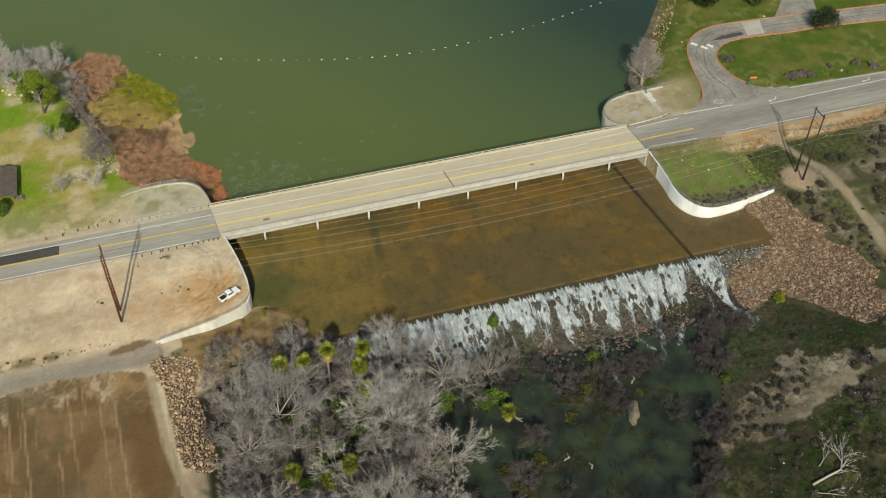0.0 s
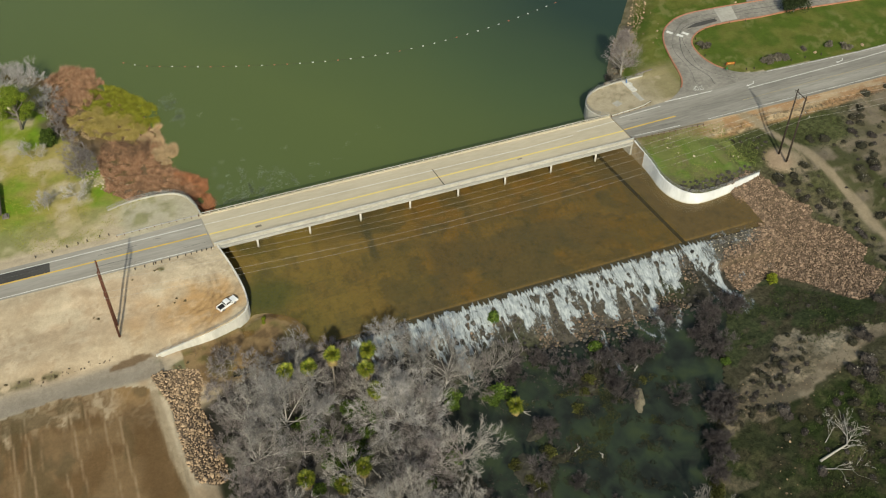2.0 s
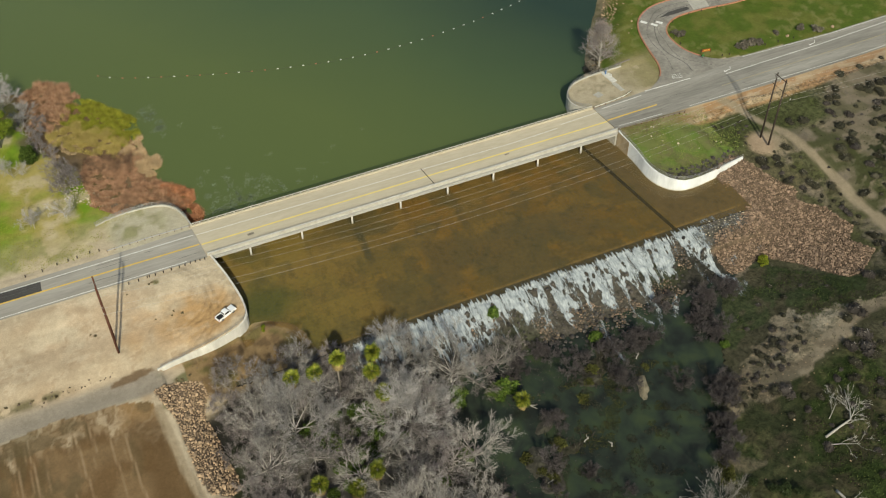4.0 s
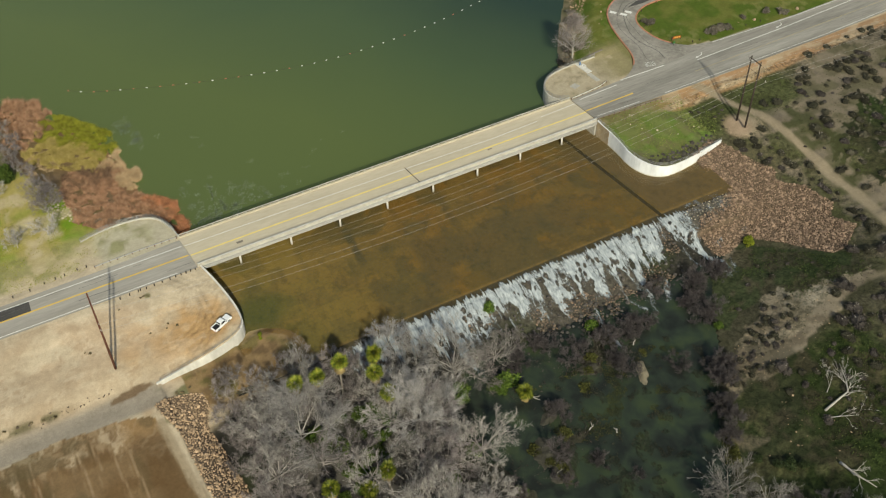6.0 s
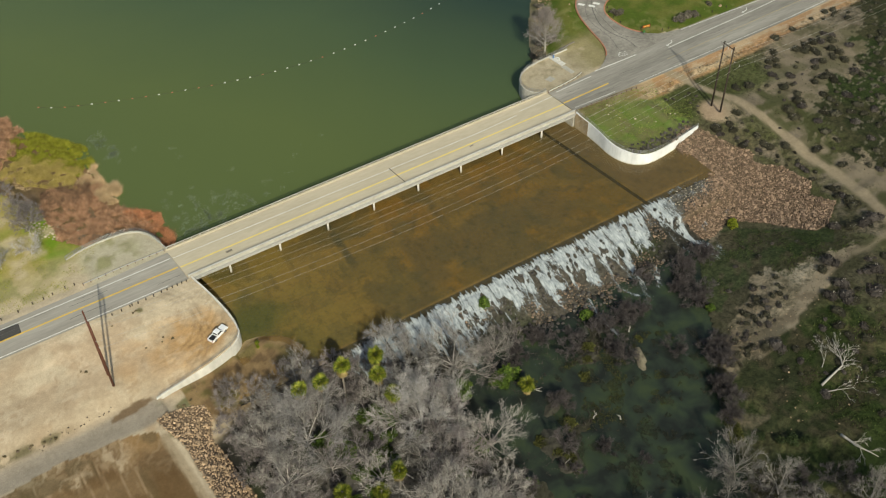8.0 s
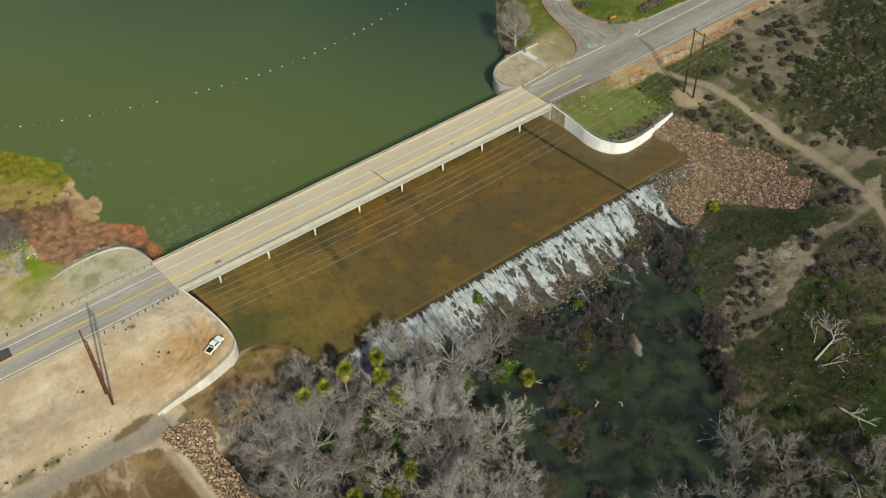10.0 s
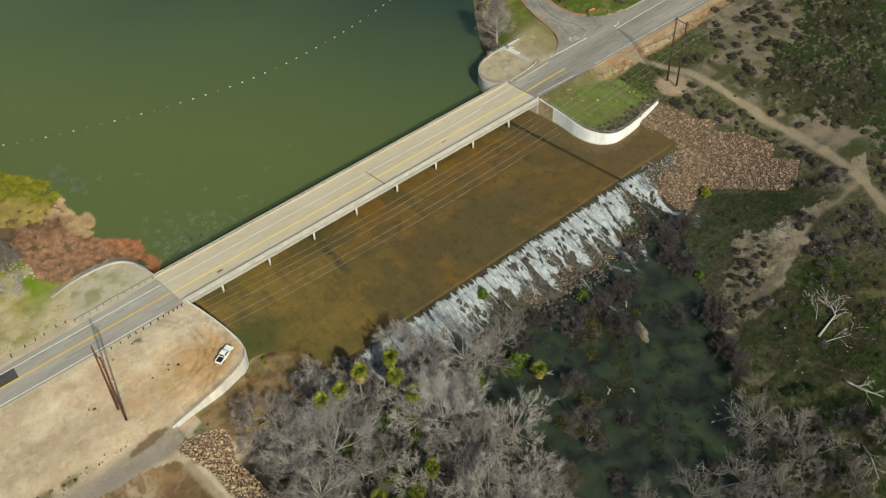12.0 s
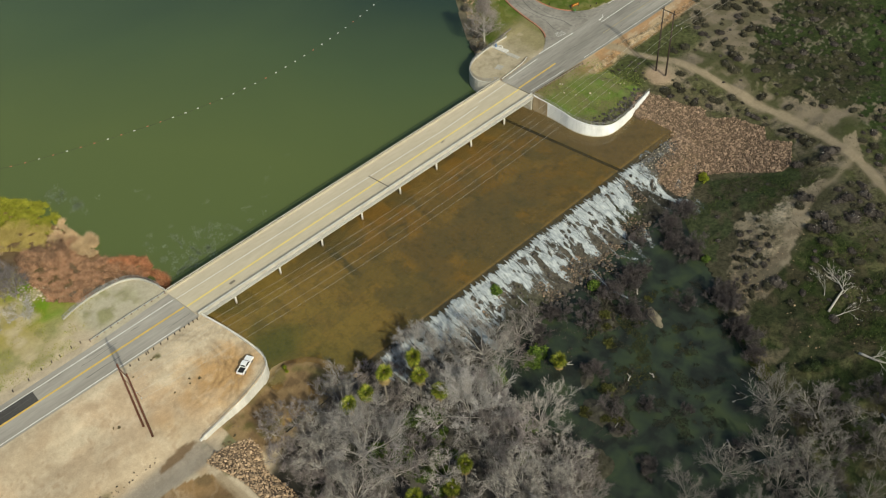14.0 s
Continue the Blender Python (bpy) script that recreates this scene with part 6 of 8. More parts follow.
for (x, y), z in zip(edge_spots, ground_zs(edge_spots)):
    m, q = Matrix.LocRotScale((x, y, z), Euler((0, 0, rnd.uniform(0, 6.28))), (rnd.uniform(0.35, 0.75),) * 3), rnd.choice(pool)
    verge_brush.add([m @ Vector(p) for p in q.v], q.f)
for (x, y), z in zip(spots[130:], ground_zs(spots[130:])):
    m, q = Matrix.LocRotScale((x, y, z), Euler((0, 0, rnd.uniform(0, 6.28))), (rnd.choice((0.5, 0.6, 0.75, 0.95, 1.2, 1.5)),) * 3), rnd.choice(pool)
    rest.add([m @ Vector(p) for p in q.v], q.f)
tagged(part("verge_brush", verge_brush, leafy("grey-mauve dry brush", [(0.0, (0.070, 0.064, 0.055)), (0.6, (0.115, 0.104, 0.090)), (1.0, (0.17, 0.155, 0.135))], 0.9)), "low grey-mauve brush along the wall's fence", "scrub", kind="stuff")
tagged(part("scrub_cover", rest, leaf_hill), "dark chaparral covering the upper hillside", "scrub", kind="stuff")
place(scrub_kinds, [(168.6, 191.9), (172, 190.7), (166, 191.2), (170, 190), (164, 192.4), (168, 181.5), (170, 184), (169, 186.5), (173, 188), (171, 187)], 69, 0.3, 0.6)
place(scrub_kinds, scatter([(169, 172), (178, 168), (180, 152), (178.5, 131), (176, 122), (179, 140), (178.5, 149), (174, 160)], 2.7, 81), 82, 0.55, 1.2)
big_kinds = [hill_bush("scrub_thicket", 348 + i, s_, 620, 0.27, m, "broad dark chaparral thicket beside the footpath", "thickets on the hillside")
             for i, (s_, m) in enumerate((((2.5, 2.1, 1.8), leaf_brown), ((2.2, 2.4, 1.6), leaf_dark)))]
place(big_kinds, [(197.2, 166.9), (196.3, 164.4), (190.8, 162.3), (191.9, 165.8), (178, 127.5), (176.5, 125), (175.7, 117.5), (173, 117.8), (169, 119), (166.5, 122), (171.1, 164), (168.5, 173.2), (152.1, 112.5), (148.9, 111.3), (160, 102.9), (164.5, 100.2), (157.9, 94.7), (152.4, 96.7), (148.7, 104.2), (143.5, 103), (146, 101), (122.4, 101.2), (120.3, 102.6)], 83, 0.85, 1.3)
place(scrub_kinds, [(180.2, 142.6), (178, 135.6), (116.8, 105), (115.2, 104), (124.4, 109.3), (127.6, 108.9), (124.7, 115.2), (128.9, 114.7), (132.6, 110.5), (134.2, 117.6), (135.2, 113), (126.5, 110.5), (125.4, 112), (129.6, 111.5), (131, 113.6), (122.4, 111.4), (121.4, 113), (118, 104.2), (113.5, 105.5), (112, 103), (119.5, 108.8), (137, 115.5), (139.2, 118), (126, 107.2), (133, 119.5), (116, 109.2), (110.5, 104.2), (155, 104.5), (168, 103.5), (150, 100), (140, 99.5), (136.5, 98.8), (163, 106)] + scatter([(118, 104), (128, 107), (138, 112), (136, 119), (122, 114), (113, 108)], 2.4, 64) + scatter([(122, 128), (146, 136), (160, 122), (150, 116), (124, 120)], 6, 65), 66, 0.45, 1.0)

dark_kinds = [shrub("dark_green_bush", 372 + i, (2.4, 2.2, 2.0), 700, 0.32, leaf_oak, "dark green leafy bush on the river meadow", "bush", "dark bushes on the meadow", 7, 0, 0.4) for i in range(2)]
place(dark_kinds, [(99.5, 83.4), (104, 78.2), (102.2, 79.6), (106.4, 76)], 373, 0.7, 1.0)

# dead white snags and fallen logs
def fallen_tree(seed, line, girth, boughs, label):
    """A dead tree along a line of its own, with forked boughs."""
    rnd = random.Random(seed)
    g = Geo()
    fine = [tuple(Vector(a).lerp(Vector(b), k / 3)) for a, b in zip(line, line[1:]) for k in range(3)] + [line[-1]]
    x0, y0 = line[0][:2]
    z0 = ground_z(x0, y0)
    pts = [Vector((x - x0, y - y0, ground_z(x, y) - z0 + z)) for x, y, z in fine]
    n = len(pts) - 1
    g.tube(pts, [girth * (1 - 0.8 * k / n) for k in range(n + 1)], 7)
    for k in range(boughs):
        u = rnd.uniform(0.3, 1.0) * n
        i = min(int(u), n - 1)
        p, d = pts[i].lerp(pts[i + 1], u - i), (pts[i + 1] - pts[i]).normalized()
        r, length = girth * (0.42 - 0.28 * u / n), rnd.uniform(2.0, 4.4)
        ways = [(p, turn_off(rnd, d, rnd.uniform(0.5, 1.1)), length, r)]
        for _ in range(5):
            p, d, length, r = ways.pop(0)
            d.z = 0.6 * d.z + 0.12
            bent = turn_off(rnd, d, 0.3)
            q = p + d * length * 0.5
            e = q + bent * length * 0.5
            g.tube([p, q, e], [r, r * 0.7, r * 0.35], 5, cap=False)
            for _ in range(6):
                sliver(g, q.lerp(e, rnd.random()), turn_off(rnd, bent, rnd.uniform(0.3, 0.9)), Vector((rnd.gauss(0, 1), rnd.gauss(0, 1), 1)), rnd.uniform(0.5, 1.3), 0.07)
            ways += [(q, turn_off(rnd, d, rnd.uniform(0.4, 0.8)), length * 0.7, r * 0.6), (e, turn_off(rnd, bent, 0.4), length * 0.6, r * 0.4)]
    t = thing("dead_tree", (0, 0, 0), label, "dead tree")
    part("trunk", g, bark_white, t, smooth=True)
    return t


FALLEN = (([(120.8, 84.9, 0.3), (124.5, 85.2, 0.5), (127.8, 85.4, 0.9), (130.1, 88.4, 0.9), (132.7, 93.2, 0.9)], 0.34, 12), ([(112.8, 71.9, 0.4), (113.3, 67.4, 0.6), (114.5, 62.5, 0.8)], 0.36, 6),
                                          ([(124.5, 88.5, 0.2), (126.5, 89.7, 0.7), (128.7, 91.3, 0.8)], 0.12, 6), ([(120.4, 83, 0.2), (123, 80.8, 0.6), (125.4, 79, 0.8)], 0.14, 6))
STANDING_DEAD = (([(76.6, 75.2, 0), (77.4, 73.4, 1.6), (76.4, 71.2, 2.6)], 0.2, 6), ([(100.6, 58.6, 0), (98.4, 55.8, 1.4), (94.4, 50.6, 2.6)], 0.3, 8), ([(99.2, 65.6, 0), (98.6, 63.4, 1.2), (96.2, 61.6, 2.0)], 0.2, 5),
                                          ([(71.1, 74.4, 0), (72.3, 72.8, 2.0), (72.9, 71, 3.2)], 0.2, 5), ([(72.9, 83, 0), (71.3, 81.2, 0.9), (69.3, 79.8, 1.2)], 0.2, 4), ([(88.5, 81, 0), (87, 83.6, 2.4), (86.3, 86.4, 3.4)], 0.2, 6), ([(92, 70, 0), (93.2, 72.2, 1.0), (93.8, 75, 1.8)], 0.2, 5))
for k, (line, girth, boughs) in enumerate(FALLEN + STANDING_DEAD):
    t = fallen_tree(800 + k, line, girth, boughs, "bleached white dead tree with forked branches")
    t.matrix_basis = pose(*line[0][:2], ground_z(*line[0][:2]))
for k, (x, y, l, rz) in enumerate(((70.6, 110.8, 1.9, 20), (75.5, 107, 1.2, 60), (62.5, 126.5, 6.0, -65), (96, 128, 2.2, 40), (48, 120, 7, 25), (14, 116, 8, 60), (22, 123, 7, 110), (57, 104, 3.2, 15))):
    g = Geo()
    g.tube([(-l / 2, 0, 0.1), (-l / 6, 0.12, 0.2), (l / 4, -0.05, 0.22), (l / 2, 0.2, 0.35)], [0.19, 0.17, 0.13, 0.05], 7)
    g.tube([(l / 6, 0, 0.2), (l / 3, 0.6, 0.5), (l / 2.4, 1.0, 0.9)], [0.12, 0.08, 0.03], 5)
    t = tagged(part("driftwood_log", g, bark_white, smooth=True), "bleached driftwood log stranded in the river", "log", "driftwood")
    t.matrix_basis = pose(x, y, max(ground_z(x, y), RIVER) + 0.1, 0, 0, rz)

# evergreen trees
def leaf_tree(name, seed, height, width, mat, label, leaves=3200, leaf=0.5, lumps=26, loose=False):
    rnd = random.Random(seed)
    t = thing(name, (0, 0, 0), label, "tree")
    g = Geo()
    g.tube([(0, 0, -0.4), (0.1, 0, height * 0.3), (0, 0.15, height * 0.7)], [height * 0.035, height * 0.025, height * 0.01], 7)
    crown = Geo()
    for k in range(lumps):
        el, a = rnd.uniform(0.28, 0.95), rnd.uniform(0, 6.28)
        r = width / 2 * math.sin(math.pi * min(1, (el - 0.12) / 0.88 * 0.85 + 0.12)) * rnd.uniform(0.45, 0.95)
        c = Vector((math.cos(a) * r, math.sin(a) * r, el * height))
        g.tube([(0, 0, c.z * 0.55), c * 0.8, c], [height * 0.012, height * 0.006, 0.02], 4, cap=False)
        size = width * (rnd.uniform(0.10, 0.16) if loose else rnd.uniform(0.13, 0.22))
        for _ in range(leaves // lumps):
            d = Vector((rnd.gauss(0, 1), rnd.gauss(0, 1), rnd.gauss(0.3, 1))).normalized()
            flake(crown, c + d * size * rnd.uniform(0.55, 1.1), turn_off(rnd, d, rnd.uniform(0.4, 1.5)), d, leaf * rnd.uniform(0.7, 1.3), leaf * rnd.uniform(0.5, 0.8))
    part("trunk", g, wood_grey, t, smooth=True)
    part("crown", crown, mat, t)
    return t


for k, (x, y, h, w, m, lab) in enumerate(((-44, 273.6, 15, 11, leaf_pine, "dense yellow-green pine on the lake shore"), (-36.6, 263, 4.5, 5, leaf_green, "small dark green tree under bare branches"), (188.5, 272, 8, 9, leaf_oak, "dark green round oak on the lawn"), (207.7, 268, 7, 8, leaf_oak, "dark green round oak on the lawn"), (222.2, 245.6, 7.0, 9, leaf_oak, "dark green round oak beside the park road"), (-57.5, 228, 4, 5, leaf_green, "dark green bush beside the shelter"))):
    t = leaf_tree("pine_tree" if k == 0 else "broadleaf_tree", 760 + k, h, w, m, lab, 12000 if k == 0 else 4500, 0.42 if k == 0 else 0.55, 30, k == 0)
    t.matrix_basis = pose(x, y, ground_z(x, y), 0, 0, 50 * k)
leaf_dry = leafy("grey-brown dry leaves", [(0.0, (0.095, 0.085, 0.066)), (0.6, (0.155, 0.138, 0.108)), (1.0, (0.23, 0.205, 0.165))])
dry_kinds = [shrub("dry_bush", 370 + i, s, 650, 0.32, leaf_dry, "brown dry ornamental bush on the lawn", "bush", "bushes on the lawn", 7) for i, s in enumerate(((2.2, 1.7, 1.3),))]
place(dry_kinds, [(194.5, 222.6), (197, 222), (199.5, 222), (202, 221.4), (195.5, 221.6), (198.4, 223), (201, 222.6), (211, 223.8), (220.6, 223.2), (226, 219.8), (180.3, 238), (-27, 253.5), (-29, 257), (-15, 231.5), (-12, 231), (-17.5, 232.5), (145, 235.5), (143, 233.5), (149, 241), (146.5, 240), (151, 244.5), (144.5, 238), (155, 250), (160, 257), (164, 262), (152.5, 240), (141.5, 231.5)], 67, 0.7, 1.4)

# ---- reeds ----
def reeds(name, poly, n, height, mat, label, seed, width=0.10):
    rnd = random.Random(seed)
    g = Geo()
    xs, ys = [p[0] for p in poly], [p[1] for p in poly]
    pts = []
    while len(pts) < n:
        c = np.array([(rnd.uniform(min(xs), max(xs)), rnd.uniform(min(ys), max(ys))) for _ in range(n)])
        wob = (field_noise(c[:, 0], c[:, 1], 4, seed, 4) - 0.5) * 5.5
        clump = field_noise(c[:, 0], c[:, 1], 1.9, seed + 3, 2) > 0.41
        pts += [tuple(p) for p in c[inside(c[:, 0] + wob, c[:, 1] - wob, poly) & clump]]
    pts = pts[:n]
    zs = np.maximum(ground_zs(pts), LAKE - 0.1)
    tall = field_noise(np.array([p[0] for p in pts]), np.array([p[1] for p in pts]), 2.6, seed + 7, 3)
    for (x, y), z, h in zip(pts, zs, tall):
        d = Vector((rnd.gauss(0.05, 0.75), rnd.gauss(0.0, 0.75), 1)).normalized()
        sliver(g, Vector((x, y, z)), d, Vector((rnd.gauss(0, 1), rnd.gauss(0, 1), 0.1)), height * (0.15 + 1.0 * h) * rnd.uniform(0.55, 1.1), width)
    return tagged(part(name, g, mat), label, "reeds", kind="stuff")


reed_rust = leafy("rust-brown reeds", [(0.0, (0.22, 0.125, 0.075)), (0.6, (0.40, 0.23, 0.138)), (1.0, (0.56, 0.37, 0.25))], 0.9, coords_scale=0.55, mottle=0.5)
reed_green = leafy("green cattails", [(0.0, (0.14, 0.155, 0.014)), (0.6, (0.23, 0.24, 0.025)), (1.0, (0.37, 0.34, 0.075))], 0.9, coords_scale=0.55, mottle=0.5)
reed_straw = leafy("straw reeds", [(0.0, (0.44, 0.30, 0.16)), (0.6, (0.64, 0.47, 0.28)), (1.0, (0.78, 0.62, 0.42))], 0.9)
reed_orange = leafy("orange reeds", [(0.0, (0.30, 0.125, 0.06)), (0.6, (0.47, 0.215, 0.11)), (1.0, (0.58, 0.32, 0.19))], 0.9, coords_scale=0.55, mottle=0.5)
reed_yellow = leafy("yellow straw reeds", [(0.0, (0.26, 0.21, 0.05)), (0.6, (0.42, 0.33, 0.11)), (1.0, (0.58, 0.46, 0.21))], 0.9)
reed_dull = leafy("dull brown reeds", [(0.0, (0.15, 0.095, 0.062)), (0.6, (0.28, 0.175, 0.115)), (1.0, (0.42, 0.28, 0.19))], 0.9, coords_scale=0.55, mottle=0.5)
reeds("reed_bed_rust", [(-22, 233), (-17, 228.5), (-9, 231), (-3, 229), (0, 225), (3, 230), (-2.7, 241.7), (-7, 247), (-8, 252), (-5, 257), (-8, 261), (-15, 258), (-22, 257), (-23.5, 248)], 67200, 2.3, reed_rust, "rust-brown reed bed along the lake", 811)
reeds("reed_bed_dull", [(-23, 252), (-15, 250), (-8, 253), (-7, 259), (-14, 259), (-22, 258)], 14400, 2.4, reed_dull, "dull brown reeds among the rust-coloured ones", 819)
reeds("reed_bed_orange", [(-2.8, 240), (4.2, 236.2), (5.2, 228), (5.0, 222), (2.6, 217.5), (0.6, 223), (-1.5, 231)], 19200, 2.5, reed_orange, "orange reeds crowding the retaining wall", 812)
reeds("reed_bed_straw", [(-6.8, 251.4), (-4.3, 255.6), (-0.5, 256.7), (-0.8, 249), (-4.5, 245.6), (-7, 247.6)], 9600, 2.6, reed_straw, "pale straw-coloured reeds", 813, 0.13)
reeds("reed_bed_tip", [(-11, 260.5), (-6, 263.5), (-2.6, 266), (-3, 258.5), (-7, 256)], 7200, 2.4, reed_straw, "pale straw-coloured reeds at the cattails' edge", 818, 0.12)
reeds("reed_bed_green", [(-25, 281), (-20.5, 292), (-15.5, 294.5), (-9.5, 287), (-4.5, 279), (-2.8, 273), (-4.2, 267), (-9, 263), (-13, 271), (-21, 275)], 41600, 2.5, reed_green, "green and yellow cattail bed", 814)
reeds("reed_bed_pale", [(-30, 265), (-30, 273), (-26, 279), (-18, 277), (-10, 272), (-8, 264), (-14, 256.5), (-20.5, 261)], 35200, 2.5, reed_yellow, "yellow straw-coloured cattails", 817)
reeds("reed_bed_far", [(-35, 306), (-28.6, 310), (-19.5, 305), (-17, 295.5), (-24, 283), (-29.5, 274), (-33, 279), (-35, 293)], 30400, 2.6, reed_rust, "rust-brown reeds on the far shore", 815)
reeds("reed_bed_dry", [(-32, 268), (-24, 273), (-21, 263), (-24, 262), (-31, 261)], 3500, 0.9, reed_straw, "dry trampled straw reeds", 816)

# floating weed
weed_mat = leafy("grey-green floating weed", [(0.0, (0.105, 0.135, 0.080)), (1.0, (0.20, 0.225, 0.155))], 0.8)
rnd = random.Random(77)
g = Geo()
for cx, cy, rx, ry, n in ((13, 223, 10, 4, 1000), (13, 230, 9, 5, 350), (21, 233, 8, 5, 200), (30, 226, 9, 4, 300), (1, 278, 3.2, 5, 420), (4.0, 269, 3.5, 4, 380), (19, 258, 3.5, 4, 50), (24, 240, 9, 5, 60), (38, 231, 9, 5, 40), (9, 237, 5, 5, 120), (60, 240, 30, 8, 30), (17, 225, 10, 3, 200)):
    knots = [(rnd.gauss(cx, rx * 0.5), rnd.gauss(cy, ry * 0.5)) for _ in range(max(3, n // 22))]
    for _ in range(n):
        kx, ky = rnd.choice(knots)
        x, y, r = rnd.gauss(kx, 0.55), rnd.gauss(ky, 0.6), rnd.uniform(0.06, 0.24)
        if y > 215:
            k = rnd.randrange(5, 8)
            g.add([(x + r * math.cos(6.28 * i / k) * rnd.uniform(0.5, 1.2), y + r * math.sin(6.28 * i / k) * rnd.uniform(0.5, 1.2), LAKE + 0.012) for i in range(k)], [tuple(range(k))])
tagged(part("floating_weed", g, weed_mat), "patches of grey-green weed floating on the lake", "water weed", kind="stuff")

# grass tufts and low herbs
def tufts(name, poly, n, height, mat, label, seed, thresh=0.0, width=0.25, floor=-99.0, clump=6.0):
    rnd = random.Random(seed)
    xs, ys = [p[0] for p in poly], [p[1] for p in poly]
    c = np.array([(rnd.uniform(min(xs), max(xs)), rnd.uniform(min(ys), max(ys))) for _ in range(n)])
    ok = inside(c[:, 0], c[:, 1], poly) & (field_noise(c[:, 0], c[:, 1], clump, seed, 3) > thresh)
    ok &= near(c[:, 0], c[:, 1], PATH_E)[0] > 2.6
    c = c[ok]
    g = Geo()
    for (x, y), z in zip(c, np.maximum(land(c[:, 0], c[:, 1]), floor)):
        d = Vector((rnd.gauss(0, 0.6), rnd.gauss(0, 0.6), 1)).normalized()
        flake(g, Vector((x, y, z - 0.03)), d, Vector((rnd.gauss(0, 1), rnd.gauss(0, 1), 0.3)), height * rnd.uniform(0.6, 1.6), width)
    return tagged(part(name, g, mat), label, "grass", kind="stuff")


herb_bank = leafy("bank weeds", [(0.0, (0.09, 0.125, 0.028)), (0.6, (0.145, 0.185, 0.042)), (1.0, (0.22, 0.22, 0.08))], 0.9, coords_scale=0.15)
herb_dark = leafy("dark green herbs", [(0.0, (0.022, 0.036, 0.010)), (0.6, (0.04, 0.058, 0.016)), (1.0, (0.07, 0.085, 0.026))], 0.9, coords_scale=0.15)
herb_dry = leafy("dry herbs", [(0.0, (0.035, 0.038, 0.018)), (0.6, (0.06, 0.058, 0.03)), (1.0, (0.12, 0.10, 0.06))], 0.9, coords_scale=0.15)
tufts("grass_bank", [(134.5, 199.5), (170, 200), (172, 190), (163, 178), (146, 175), (137, 178), (134, 190)], 7000, 0.3, herb_bank, "green weeds on the bank behind the wall", 821, 0.42)
tufts("grass_hill", [(110, 98), (124, 122), (150, 138), (166, 122), (182, 140), (176, 172), (190, 196), (280, 196), (280, 110), (230, 50), (120, 45)], 18000, 0.28, herb_dry, "dry and green low herbs on the hillside", 822, 0.45, 0.35)
tufts("grass_meadow", [(112, 84), (124, 94), (134, 100), (160, 100), (160, 60), (120, 60)], 9000, 0.4, herb_dark, "green grass in the meadow below the hill", 823, 0.45, 0.3)
tufts("grass_toe", [(124, 124), (136, 137), (150, 140), (160, 124), (168, 112), (140, 116)], 6000, 0.35, herb_dark, "dark green grass below the stones", 824, 0.5, 0.25)
tufts("grass_lawn", [(-60, 214.5), (-26, 214), (-12, 229), (-28, 246), (-44, 260), (-60, 262)], 14000, 0.2, leafy("lawn blades", [(0.0, (0.15, 0.18, 0.02)), (0.6, (0.23, 0.235, 0.035)), (1.0, (0.33, 0.29, 0.08))], 0.9, coords_scale=0.15), "yellow-green lawn grass by the lake", 825, 0.45, 0.3)
litter = leafy("brown litter", [(0.0, (0.032, 0.028, 0.023)), (0.6, (0.056, 0.048, 0.040)), (1.0, (0.10, 0.088, 0.074))], 0.9, coords_scale=0.2)
tufts("leaf_litter", [(-8, 160), (30, 158), (60, 142), (120, 138), (118, 124), (100, 104), (60, 90), (-8, 96)], 26000, 0.7, litter, "fallen brown twigs and litter on the river floor", 826, 0.46, 0.3)

river_weed = leafy("dark river weed", [(0.0, (0.022, 0.024, 0.017)), (0.6, (0.036, 0.038, 0.025)), (1.0, (0.06, 0.058, 0.038))], 0.9, coords_scale=0.3)
tufts("river_weed", [(64, 126), (80, 130), (100, 128), (112, 122), (106, 106), (98, 96), (84, 84), (66, 84), (52, 96), (60, 110)], 60000, 0.3, river_weed, "dark weed standing in the shallow river", 827, 0.60, 0.22, RIVER, 2.6)
tufts("river_weed_olive", [(64, 128), (104, 128), (104, 112), (84, 100), (60, 104)], 22000, 0.3, leaf_olive, "olive weed on the shoals of the river", 828, 0.63, 0.2, RIVER, 4.0)

# ---- stones by place ----
stone_field("riprap_east", RIPRAP_E, 0.44, 0.37, stone_tan, "bank of loose tan quarry stones beside the weir", "riprap", 71, 300, (132, 145), 0.4)
stone_field("riprap_west", RIPRAP_W, 0.47, 0.40, stone_gold, "bank of loose tan quarry stones beside the field", "riprap", 72, 290, (-10, 120))
slope_spots = [(u, v) for u, v, r in BOULDERS if r > 0.3] + scatter([(58, 145), (75, 144), (85, 146), (94, 145), (104, 142), (112, 142), (126, 143), (118, 135), (100, 132), (84, 135), (66, 138)], 1.2, 76)
stone_field("cascade_rocks", None, 1, 0.55, stone_wet, "dark wet boulders in the cascade", "rocks", 73, 240, (90, 130), 0.45, slope_spots)
bed_spots = [p for k, bed in enumerate(ROCK_BEDS) for p in scatter(bed, 0.62, 740 + k)]
stone_field("tan_rocks", None, 1, 0.32, stone_tan, "tan stones exposed between the runs of white water", "rocks", 74, 60, (90, 130), 0.35, bed_spots[::3])
stone_field("brown_rocks", None, 1, 0.40, stone_dark, "wet brown stones between the runs of white water", "rocks", 90, 100, (90, 130), 0.35, bed_spots[1::3] + bed_spots[2::3])
stone_field("wet_rocks", [(131, 158.2), (152, 158.2), (150, 154), (136, 151), (131.5, 152)], 0.62, 0.36, stone_wet, "small wet stones beside the apron", "rocks", 75, 90, (130, 150), 0.2)
